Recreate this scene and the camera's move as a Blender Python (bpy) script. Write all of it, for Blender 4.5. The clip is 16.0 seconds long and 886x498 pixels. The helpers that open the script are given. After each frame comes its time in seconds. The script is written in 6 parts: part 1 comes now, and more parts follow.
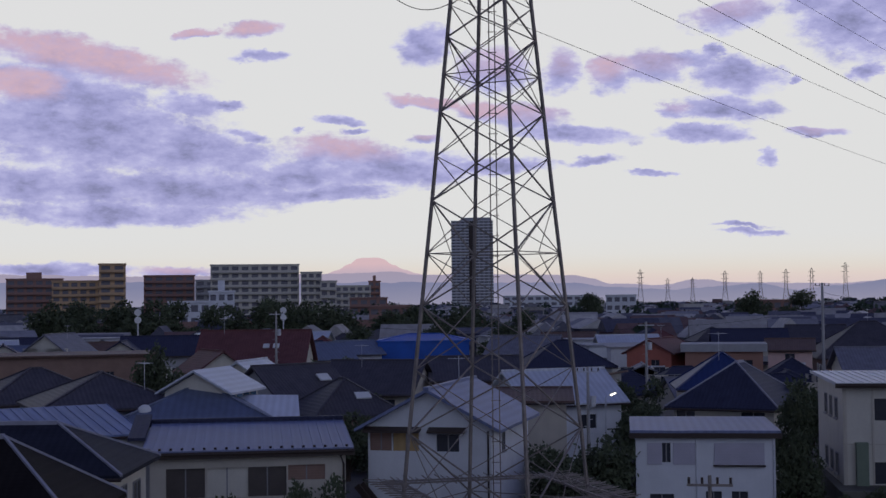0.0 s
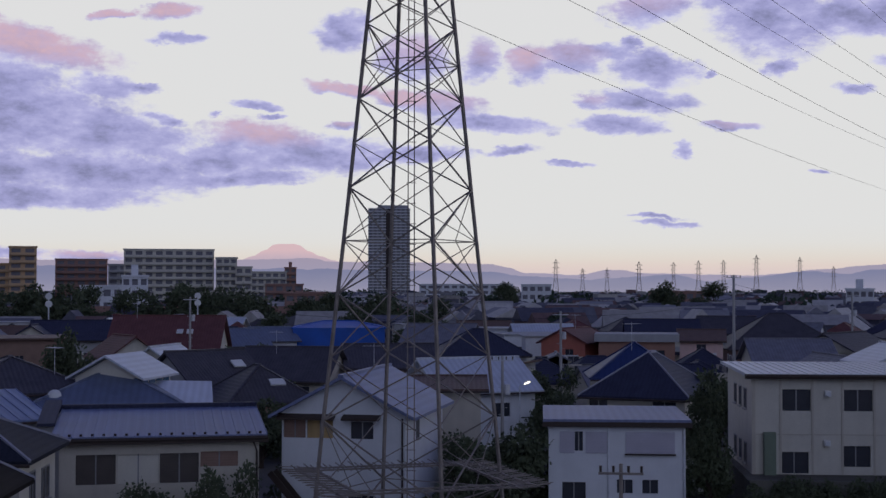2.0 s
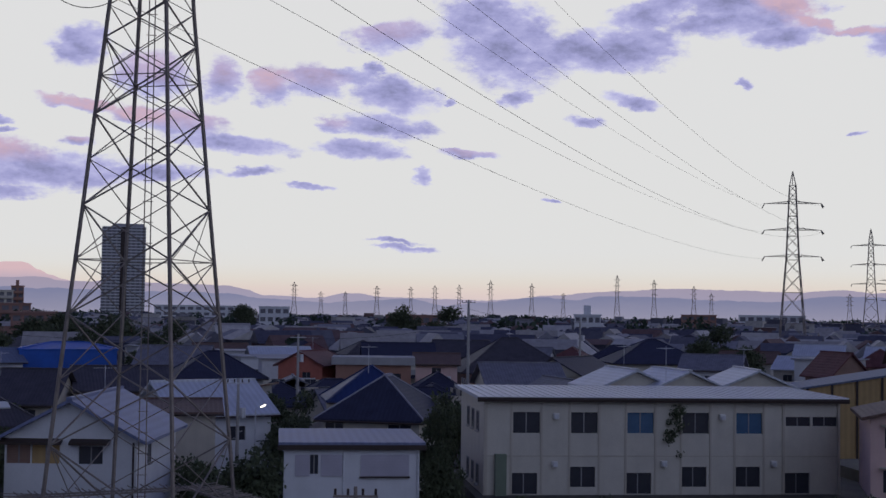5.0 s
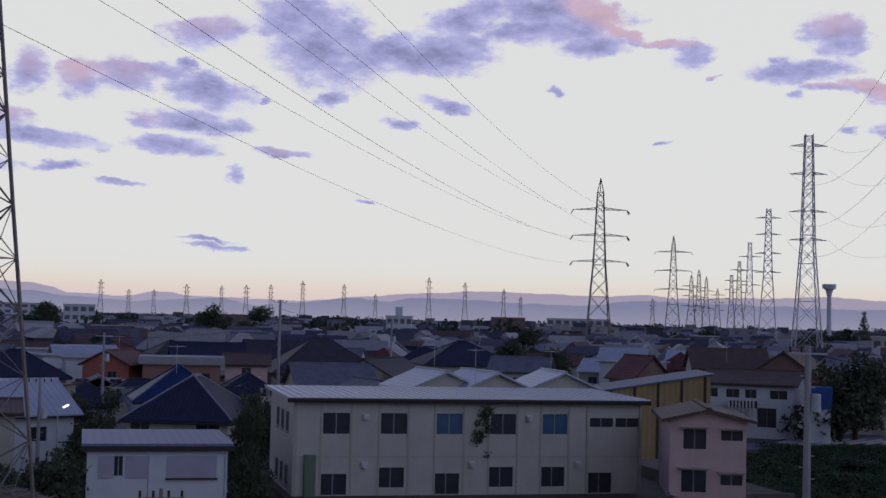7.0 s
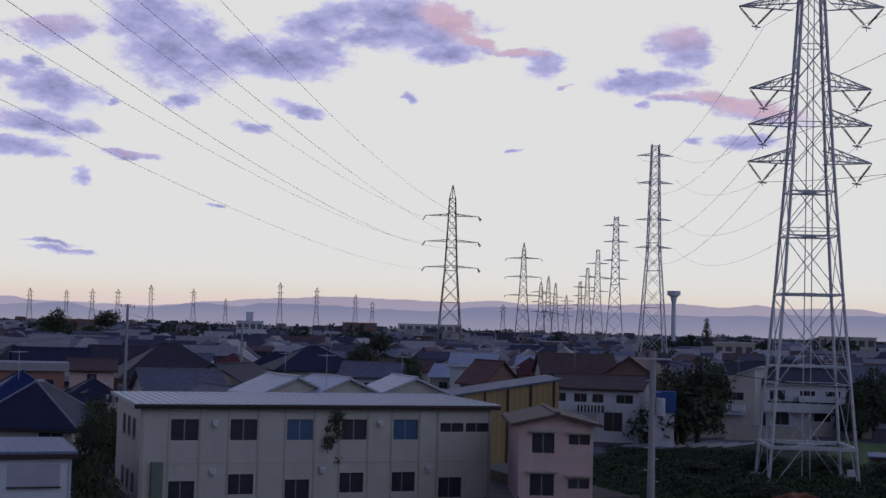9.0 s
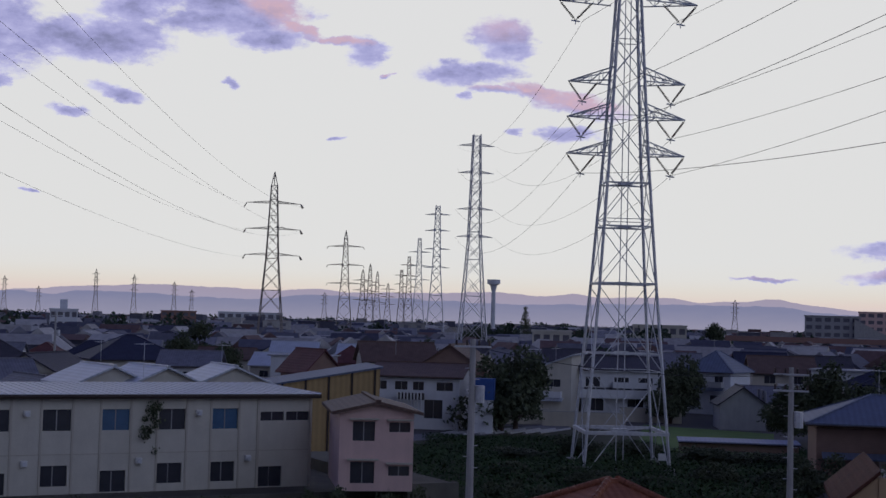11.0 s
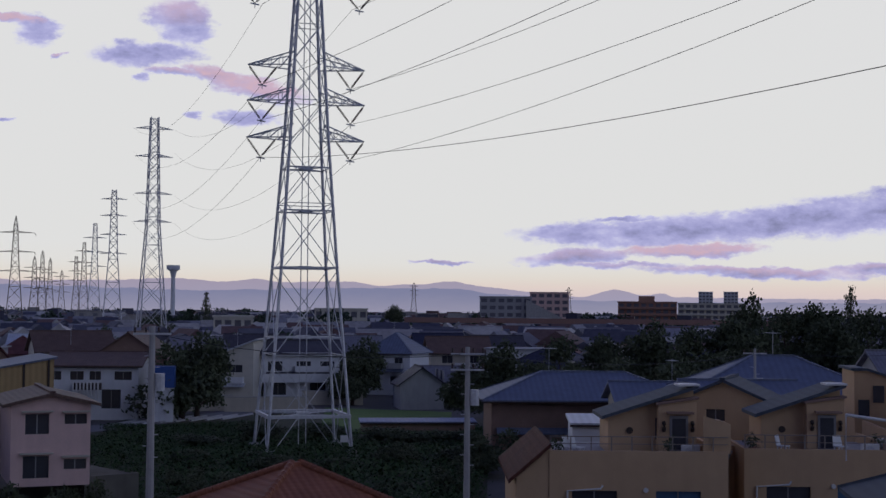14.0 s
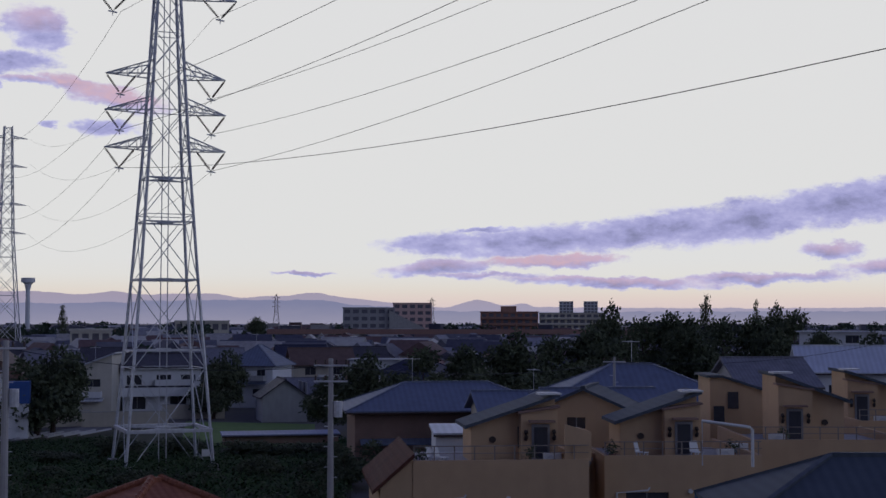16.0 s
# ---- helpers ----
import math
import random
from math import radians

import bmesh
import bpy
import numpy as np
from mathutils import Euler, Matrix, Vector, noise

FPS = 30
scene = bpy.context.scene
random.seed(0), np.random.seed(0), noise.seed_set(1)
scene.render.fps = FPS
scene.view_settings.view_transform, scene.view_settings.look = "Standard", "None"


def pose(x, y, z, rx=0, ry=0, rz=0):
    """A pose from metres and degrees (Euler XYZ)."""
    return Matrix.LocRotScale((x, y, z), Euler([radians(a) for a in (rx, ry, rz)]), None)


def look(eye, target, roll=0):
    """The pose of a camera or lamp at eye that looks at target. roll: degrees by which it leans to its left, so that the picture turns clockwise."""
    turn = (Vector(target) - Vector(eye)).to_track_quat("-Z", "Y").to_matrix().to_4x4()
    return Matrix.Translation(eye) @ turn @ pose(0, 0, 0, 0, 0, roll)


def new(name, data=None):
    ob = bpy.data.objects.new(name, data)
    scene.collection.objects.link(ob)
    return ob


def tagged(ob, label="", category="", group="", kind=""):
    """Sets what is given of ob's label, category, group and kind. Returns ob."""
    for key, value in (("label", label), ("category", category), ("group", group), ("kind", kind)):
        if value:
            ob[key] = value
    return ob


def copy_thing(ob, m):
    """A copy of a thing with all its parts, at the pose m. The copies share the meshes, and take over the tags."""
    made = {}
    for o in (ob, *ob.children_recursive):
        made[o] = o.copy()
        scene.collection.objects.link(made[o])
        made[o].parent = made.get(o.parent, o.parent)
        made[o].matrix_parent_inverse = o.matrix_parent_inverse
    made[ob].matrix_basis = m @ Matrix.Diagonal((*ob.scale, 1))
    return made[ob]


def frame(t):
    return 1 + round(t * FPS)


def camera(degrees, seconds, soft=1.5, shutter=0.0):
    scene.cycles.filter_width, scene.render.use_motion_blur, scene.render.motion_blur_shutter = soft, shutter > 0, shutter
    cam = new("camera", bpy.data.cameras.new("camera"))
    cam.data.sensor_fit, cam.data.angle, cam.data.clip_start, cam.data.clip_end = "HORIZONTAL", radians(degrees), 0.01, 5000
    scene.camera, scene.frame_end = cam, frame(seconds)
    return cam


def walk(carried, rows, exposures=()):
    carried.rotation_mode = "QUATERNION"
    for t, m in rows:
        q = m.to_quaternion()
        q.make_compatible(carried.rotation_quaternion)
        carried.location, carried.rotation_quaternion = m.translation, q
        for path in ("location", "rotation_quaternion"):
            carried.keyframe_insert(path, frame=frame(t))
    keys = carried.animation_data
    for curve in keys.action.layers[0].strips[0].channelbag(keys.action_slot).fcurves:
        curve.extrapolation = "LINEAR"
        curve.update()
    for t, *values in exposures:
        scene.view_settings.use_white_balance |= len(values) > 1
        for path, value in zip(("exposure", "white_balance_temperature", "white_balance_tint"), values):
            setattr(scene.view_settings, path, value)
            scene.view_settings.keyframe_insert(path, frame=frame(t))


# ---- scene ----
EYE = Vector((0, 0, 12.0))
cam = camera(35.5, 16.0, soft=1.5)


def aim(bearing, rise, lean):
    """The camera's pose, turned clockwise from +y by bearing and up by rise."""
    a, e = radians(bearing), radians(rise)
    return look(EYE, EYE + Vector((math.sin(a) * math.cos(e), math.cos(a) * math.cos(e), math.sin(e))), lean)


walk(cam, [
    (0.0, aim(0.00, 2.12, -0.62)), (0.5, aim(0.74, 2.05, -0.13)), (1.0, aim(0.70, 2.01, -0.27)),
    (1.5, aim(1.46, 1.83, -0.16)), (2.0, aim(3.44, 1.60, 0.08)), (2.5, aim(5.60, 1.61, 0.13)),
    (3.0, aim(7.17, 1.65, 0.32)), (3.5, aim(8.84, 1.87, 0.37)), (4.0, aim(10.48, 2.23, 0.38)),
    (4.2, aim(11.15, 2.40, 0.50)), (6.5, aim(20.26, 2.56, 1.08)), (7.0, aim(21.94, 2.80, 1.40)),
    (7.5, aim(23.41, 3.24, 1.43)), (8.0, aim(24.99, 3.36, 1.28)), (8.5, aim(26.51, 3.22, 1.56)),
    (8.7, aim(27.18, 3.20, 1.56)), (10.8, aim(34.17, 2.93, 1.53)), (11.0, aim(35.43, 2.88, 1.55)),
    (11.5, aim(37.79, 2.40, 0.98)), (12.0, aim(40.54, 2.23, 0.48)), (12.5, aim(43.02, 2.16, 0.52)),
    (13.0, aim(45.59, 2.39, 0.79)), (13.5, aim(47.15, 2.54, 0.49)), (14.0, aim(48.59, 2.47, 0.50)),
    (14.5, aim(49.89, 2.48, 0.35)), (15.0, aim(51.59, 2.61, 0.43)), (15.5, aim(53.02, 2.86, 0.35)),
    (16.0, aim(54.26, 2.95, 0.05)),
])

# ---- light ----
world = bpy.data.worlds.new("dawn_sky")
scene.world = world
world.use_nodes = True
WN, WL = world.node_tree.nodes, world.node_tree.links
WN.clear()


def wmath(op, a, b=None, clamp=False):
    n = WN.new("ShaderNodeMath")
    n.operation, n.use_clamp = op, clamp
    for i, v in enumerate((a, b)):
        if v is None:
            continue
        if isinstance(v, (int, float)):
            n.inputs[i].default_value = v
        else:
            WL.new(v, n.inputs[i])
    return n.outputs[0]


def wmix(f, a, b, blend="MIX"):
    n = WN.new("ShaderNodeMix")
    n.data_type, n.blend_type = "RGBA", blend
    for i, v in ((0, f), (6, a), (7, b)):
        if isinstance(v, (int, float)):
            n.inputs[i].default_value = v
        elif isinstance(v, tuple):
            n.inputs[i].default_value = (*v, 1)
        else:
            WL.new(v, n.inputs[i])
    return n.outputs[2]


w_co = WN.new("ShaderNodeTexCoord").outputs["Generated"]
w_sep = WN.new("ShaderNodeSeparateXYZ")
WL.new(w_co, w_sep.inputs[0])
w_az = wmath("MULTIPLY", wmath("ARCTAN2", w_sep.outputs[0], w_sep.outputs[1]), 57.29578)
w_el = wmath("MULTIPLY", wmath("ARCSINE", w_sep.outputs[2]), 57.29578)
w_pos = WN.new("ShaderNodeCombineXYZ")
WL.new(w_az, w_pos.inputs[0]), WL.new(w_el, w_pos.inputs[1])


def wnoise(scale, detail, stretch):
    m = WN.new("ShaderNodeMapping")
    m.inputs["Scale"].default_value = (1, stretch, 1)
    WL.new(w_pos.outputs[0], m.inputs[0])
    n = WN.new("ShaderNodeTexNoise")
    n.inputs["Scale"].default_value, n.inputs["Detail"].default_value = scale, detail
    n.inputs["Roughness"].default_value = 0.62
    WL.new(m.outputs[0], n.inputs["Vector"])
    return n


big_noise, small_noise, mid_noise, fine_noise = wnoise(0.75, 6, 2.0), wnoise(0.8, 6, 1.9), wnoise(0.55, 5, 2.1), wnoise(2.4, 5, 1.7)
shift = WN.new("ShaderNodeVectorMath")
shift.operation = "MULTIPLY_ADD"
WL.new(big_noise.outputs["Color"], shift.inputs[0])
shift.inputs[1].default_value, shift.inputs[2].default_value = (1.9, 0.8, 0), (-0.98, -0.41, 0)
warped = WN.new("ShaderNodeVectorMath")
warped.operation = "ADD"
WL.new(w_pos.outputs[0], warped.inputs[0]), WL.new(shift.outputs[0], warped.inputs[1])
cloud_sum, pink_sum = None, None


def cloud(az, el, w, h, tilt, pink):
    """One bank of cloud, by bearing, height, half width and half height in degrees."""
    global cloud_sum, pink_sum
    m = WN.new("ShaderNodeMapping")
    m.vector_type = "TEXTURE"
    m.inputs["Location"].default_value = (az, el, 0)
    m.inputs["Rotation"].default_value = (0, 0, radians(tilt))
    m.inputs["Scale"].default_value = (w * 1.25, h * 1.5, 1)
    spot = warped.outputs[0]
    if cloud_sum is not None:
        # worked out after the cloud before it, which keeps the sky's working memory small
        order = WN.new("ShaderNodeVectorMath")
        order.operation = "MULTIPLY_ADD"
        order.inputs[1].default_value = (0, 0, 0)
        WL.new(cloud_sum, order.inputs[0]), WL.new(spot, order.inputs[2])
        spot = order.outputs[0]
    WL.new(spot, m.inputs[0])
    ln = WN.new("ShaderNodeVectorMath")
    ln.operation = "LENGTH"
    WL.new(m.outputs[0], ln.inputs[0])
    v = wmath("MAXIMUM", wmath("SUBTRACT", 1.0, wmath("POWER", ln.outputs["Value"], 1.6)), 0.0)
    cloud_sum = v if cloud_sum is None else wmath("MAXIMUM", cloud_sum, v)
    if pink >= 0.3:
        side = WN.new("ShaderNodeSeparateXYZ")
        WL.new(m.outputs[0], side.inputs[0])
        top = wmath("ADD", wmath("MULTIPLY", side.outputs[1], 1.1), 0.45 + 0.4 * (pink > 0.75))
        p = wmath("MULTIPLY", v, wmath("MULTIPLY", wmath("MINIMUM", wmath("MAXIMUM", top, 0.0), 1.0), pink))
        pink_sum = p if pink_sum is None else wmath("MAXIMUM", pink_sum, p)


cloud(-14.51, 9.77, 4.68, 0.66, -10, 0.9)
cloud(-16.91, 8.58, 1.40, 0.58, 0, 0.9)
cloud(-15.39, 8.41, 3.74, 0.98, -8, 0.2)
cloud(-10.49, 8.07, 1.64, 0.42, -5, 0.05)
cloud(-14.52, 6.86, 6.08, 1.40, -5, 0.15)
cloud(-10.95, 6.12, 4.68, 0.89, -6, 0.2)
cloud(-15.18, 4.71, 4.91, 0.75, -3, 0.1)
cloud(-10.05, 4.57, 4.45, 0.70, -2, 0.1)
cloud(-13.42, 3.64, 5.62, 0.47, 0, 0.05)
cloud(-5.21, 4.40, 3.51, 0.30, 3, 0.1)
cloud(-4.27, 6.10, 2.34, 0.61, -6, 0.75)
cloud(-1.93, 5.43, 3.74, 0.66, 0, 0.2)
cloud(-5.67, 5.17, 2.81, 0.61, 0, 0.1)
cloud(2.29, 5.48, 2.57, 0.30, 2, 0.15)
cloud(6.02, 5.65, 1.40, 0.16, 0, 0.1)
cloud(-7.83, 11.13, 1.17, 0.30, 8, 0.9)
cloud(-10.02, 10.90, 1.05, 0.16, 8, 0.9)
cloud(-7.49, 10.11, 1.17, 0.21, 2, 0.1)
cloud(-7.97, 6.83, 1.05, 0.19, -6, 0.05)
cloud(-4.26, 7.44, 1.12, 0.19, -4, 0.2)
cloud(-9.00, 7.97, 0.82, 0.19, 0, 0.05)
cloud(-6.12, 7.02, 0.33, 0.12, 0, 0.05)
cloud(-3.68, 6.98, 0.56, 0.09, 0, 0.05)
cloud(-0.71, 10.51, 1.17, 0.75, 10, 0.2)
cloud(-0.50, 8.14, 1.75, 0.21, -8, 0.9)
cloud(1.73, 7.76, 1.52, 0.33, -8, 0.8)
cloud(3.37, 7.51, 1.87, 0.47, -5, 0.6)
cloud(2.22, 9.44, 1.52, 0.82, 0, 0.5)
cloud(4.91, 9.39, 0.89, 0.75, 0, 0.35)
cloud(5.34, 6.77, 2.81, 0.30, -5, 0.1)
cloud(7.01, 9.21, 1.05, 0.66, 10, 0.75)
cloud(8.74, 9.39, 1.40, 0.58, -5, 0.35)
cloud(12.03, 8.92, 1.87, 0.66, -10, 0.15)
cloud(10.12, 9.67, 1.40, 0.33, 0, 0.2)
cloud(11.56, 7.64, 2.22, 0.40, -4, 0.1)
cloud(9.51, 7.63, 0.66, 0.28, 0, 0.35)
cloud(10.75, 6.67, 1.99, 0.30, -3, 0.25)
cloud(15.10, 6.60, 1.22, 0.16, -3, 0.35)
cloud(13.31, 5.63, 0.37, 0.33, 0, 0.05)
cloud(8.55, 5.13, 1.05, 0.09, -3, 0.2)
cloud(12.15, 2.93, 1.22, 0.09, -6, 0.15)
cloud(12.59, 2.60, 1.29, 0.14, -4, 0.05)
cloud(11.85, 11.28, 1.75, 0.56, 8, 0.35)
cloud(11.19, 9.97, 0.51, 0.19, 0, 0.1)
cloud(-0.75, 6.70, 0.70, 0.19, 0, 0.5)
cloud(-15.83, 1.33, 3.51, 0.26, 0, 0.2)
cloud(-10.96, 1.21, 1.87, 0.21, 0, 0.6)
cloud(16.85, 10.90, 2.46, 1.45, -12, 0.15)
cloud(15.91, 11.93, 2.11, 0.94, 0, 0.15)
cloud(19.64, 10.79, 2.11, 0.66, 0, 0.1)
cloud(21.70, 10.97, 2.22, 0.66, 0, 0.15)
cloud(22.61, 12.06, 1.40, 0.47, 0, 0.2)
cloud(26.40, 11.97, 3.28, 0.56, 5, 0.1)
cloud(28.03, 11.30, 1.40, 0.42, 0, 0.1)
cloud(16.98, 8.83, 0.61, 0.35, 0, 0.05)
cloud(14.29, 8.68, 0.37, 0.16, 0, 0.05)
cloud(20.10, 7.89, 0.80, 0.21, -2, 0.05)
cloud(21.93, 8.70, 1.29, 0.26, -12, 0.05)
cloud(26.50, 9.36, 0.37, 0.19, 0, 0.05)
cloud(18.62, 4.62, 0.28, 0.09, -8, 0.1)
cloud(15.24, 6.51, 0.75, 0.14, 0, 0.3)
cloud(8.57, 5.08, 0.82, 0.09, 0, 0.05)
cloud(25.87, 12.63, 2.34, 0.80, -5, 0.1)
cloud(22.80, 12.38, 2.11, 0.51, 12, 0.1)
cloud(28.00, 12.44, 1.40, 0.61, -25, 0.8)
cloud(29.31, 11.62, 0.98, 0.28, -20, 0.85)
cloud(31.07, 11.22, 1.17, 0.16, -2, 0.85)
cloud(28.02, 11.20, 1.64, 0.40, 0, 0.05)
cloud(31.89, 10.90, 0.98, 0.49, -5, 0.2)
cloud(21.43, 10.57, 2.46, 0.61, 0, 0.05)
cloud(32.84, 9.92, 0.37, 0.09, 0, 0.6)
cloud(30.79, 7.28, 0.37, 0.09, 0, 0.05)
cloud(26.41, 9.29, 0.28, 0.09, 0, 0.05)
cloud(37.62, 11.70, 1.40, 0.66, 0, 0.5)
cloud(37.85, 11.11, 1.17, 0.42, 0, 0.1)
cloud(36.28, 10.15, 2.29, 0.40, 3, 0.1)
cloud(37.52, 9.45, 1.29, 0.16, -5, 0.6)
cloud(39.09, 9.43, 1.17, 0.26, -12, 0.8)
cloud(40.85, 8.92, 1.99, 0.37, -10, 0.95)
cloud(40.64, 7.70, 1.36, 0.30, 0, 0.1)
cloud(38.32, 7.79, 0.40, 0.14, 0, 0.05)
cloud(36.17, 9.24, 0.37, 0.19, 0, 0.05)
cloud(54.33, 3.12, 2.81, 0.40, 0, 0.1)
cloud(58.07, 3.23, 4.91, 0.54, 4, 0.05)
cloud(62.67, 3.66, 5.38, 0.63, 7, 0.05)
cloud(67.16, 4.13, 4.91, 0.73, 9, 0.05)
cloud(70.32, 4.64, 3.51, 0.70, 10, 0.1)
cloud(73.16, 4.80, 3.98, 0.70, 6, 0.1)
cloud(55.97, 3.72, 1.45, 0.09, 3, 0.1)
cloud(54.10, 2.19, 2.57, 0.26, 4, 0.35)
cloud(58.76, 2.44, 2.92, 0.23, 1, 0.95)
cloud(55.74, 1.87, 2.34, 0.12, 0, 0.3)
cloud(61.07, 1.56, 4.91, 0.19, -2, 0.55)
cloud(67.15, 1.68, 3.98, 0.19, 2, 0.4)
cloud(69.98, 2.79, 1.12, 0.33, 0, 0.5)
cloud(48.49, 1.96, 1.17, 0.07, -2, 0.3)
cloud(72.30, 2.17, 2.34, 0.28, 4, 0.5)

# cover of the clouds, torn and wispy at their edges
tear = wmath("ADD", wmath("MULTIPLY", wmath("SUBTRACT", small_noise.outputs[0], 0.5), 0.95), wmath("MULTIPLY", wmath("SUBTRACT", fine_noise.outputs[0], 0.5), 0.6))
thick = wmath("ADD", cloud_sum, tear)
cover = WN.new("ShaderNodeMapRange")
cover.interpolation_type = "SMOOTHSTEP"
cover.inputs["From Min"].default_value, cover.inputs["From Max"].default_value = 0.02, 0.62
WL.new(wmath("MULTIPLY", thick, wmath("MULTIPLY", cloud_sum, 6.0, clamp=True)), cover.inputs["Value"])
ramp = WN.new("ShaderNodeValToRGB")
WL.new(wmath("MULTIPLY", w_el, 1 / 60.0, clamp=True), ramp.inputs[0])
stops = ramp.color_ramp.elements
stops[0].position, stops[0].color = 0.0, (0.64, 0.52, 0.58, 1)
stops[1].position, stops[1].color = 1.0, (0.04, 0.055, 0.19, 1)
for at, col in ((0.014, (0.73, 0.61, 0.57)), (0.021, (0.735, 0.68, 0.62)), (0.030, (0.735, 0.722, 0.70)), (0.042, (0.73, 0.73, 0.728)), (0.24, (0.728, 0.728, 0.735)), (0.36, (0.34, 0.39, 0.62)), (0.6, (0.09, 0.11, 0.30))):
    s = stops.new(at)
    s.color = (*col, 1)
# thin cloud is pale, thick cloud a deeper blue violet, with streaks between
body = WN.new("ShaderNodeValToRGB")
depth_in = wmath("ADD", wmath("MULTIPLY", thick, 0.56), wmath("MULTIPLY", wmath("SUBTRACT", 0.5, mid_noise.outputs[0]), 1.15))
WL.new(depth_in, body.inputs[0])
shades = body.color_ramp.elements
shades[0].position, shades[0].color = 0.06, (0.60, 0.60, 0.82, 1)
shades[1].position, shades[1].color = 0.74, (0.19, 0.195, 0.385, 1)
shades.new(0.30).color = (0.42, 0.415, 0.71, 1)
shades.new(0.50).color = (0.315, 0.315, 0.60, 1)
cloud_col = wmix(wmath("MULTIPLY", wmath("MULTIPLY", pink_sum, 1.9, clamp=True), wmath("ADD", wmath("MULTIPLY", fine_noise.outputs[0], 0.9), 0.35), clamp=True), body.outputs[0], (0.62, 0.41, 0.50))
sky_col = wmix(wmath("MULTIPLY", cover.outputs[0], 0.93), ramp.outputs[0], cloud_col)
# the dimmer half of the sky, away from the glow
dim = WN.new("ShaderNodeMapRange")
dim.interpolation_type = "SMOOTHSTEP"
WL.new(wmath("ABSOLUTE", wmath("SUBTRACT", w_az, 27.0)), dim.inputs["Value"])
for k, v in (("From Min", 60), ("From Max", 130), ("To Min", 1.0), ("To Max", 0.15)):
    dim.inputs[k].default_value = v
low = WN.new("ShaderNodeBackground")
back = WN.new("ShaderNodeMapRange")
WL.new(dim.outputs[0], back.inputs["Value"])
for k, v in (("From Min", 1.0), ("From Max", 0.15), ("To Min", 0.0), ("To Max", 1.0)):
    back.inputs[k].default_value = v
sky_col = wmix(back.outputs[0], sky_col, wmix(1.0, sky_col, (0.64, 0.80, 1.38), "MULTIPLY"))
WL.new(sky_col, low.inputs[0]), WL.new(dim.outputs[0], low.inputs[1])
air = WN.new("ShaderNodeTexSky")
air.sky_type, air.sun_disc, air.sun_elevation, air.sun_rotation = "NISHITA", False, radians(9), radians(205)
high = WN.new("ShaderNodeBackground")
WL.new(air.outputs[0], high.inputs[0])
high.inputs[1].default_value = 0.0015
both = WN.new("ShaderNodeAddShader")
WL.new(low.outputs[0], both.inputs[0]), WL.new(high.outputs[0], both.inputs[1])
WL.new(both.outputs[0], WN.new("ShaderNodeOutputWorld").inputs[0])

sun = new("sun", bpy.data.lights.new("sun", "SUN"))
sun.data.energy, sun.data.angle, sun.data.color = 0.46, radians(60), (0.64, 0.73, 1.0)
sun.matrix_world = look((5, -130, 66), (0, 0, 0))
scene.view_settings.exposure = 0.0


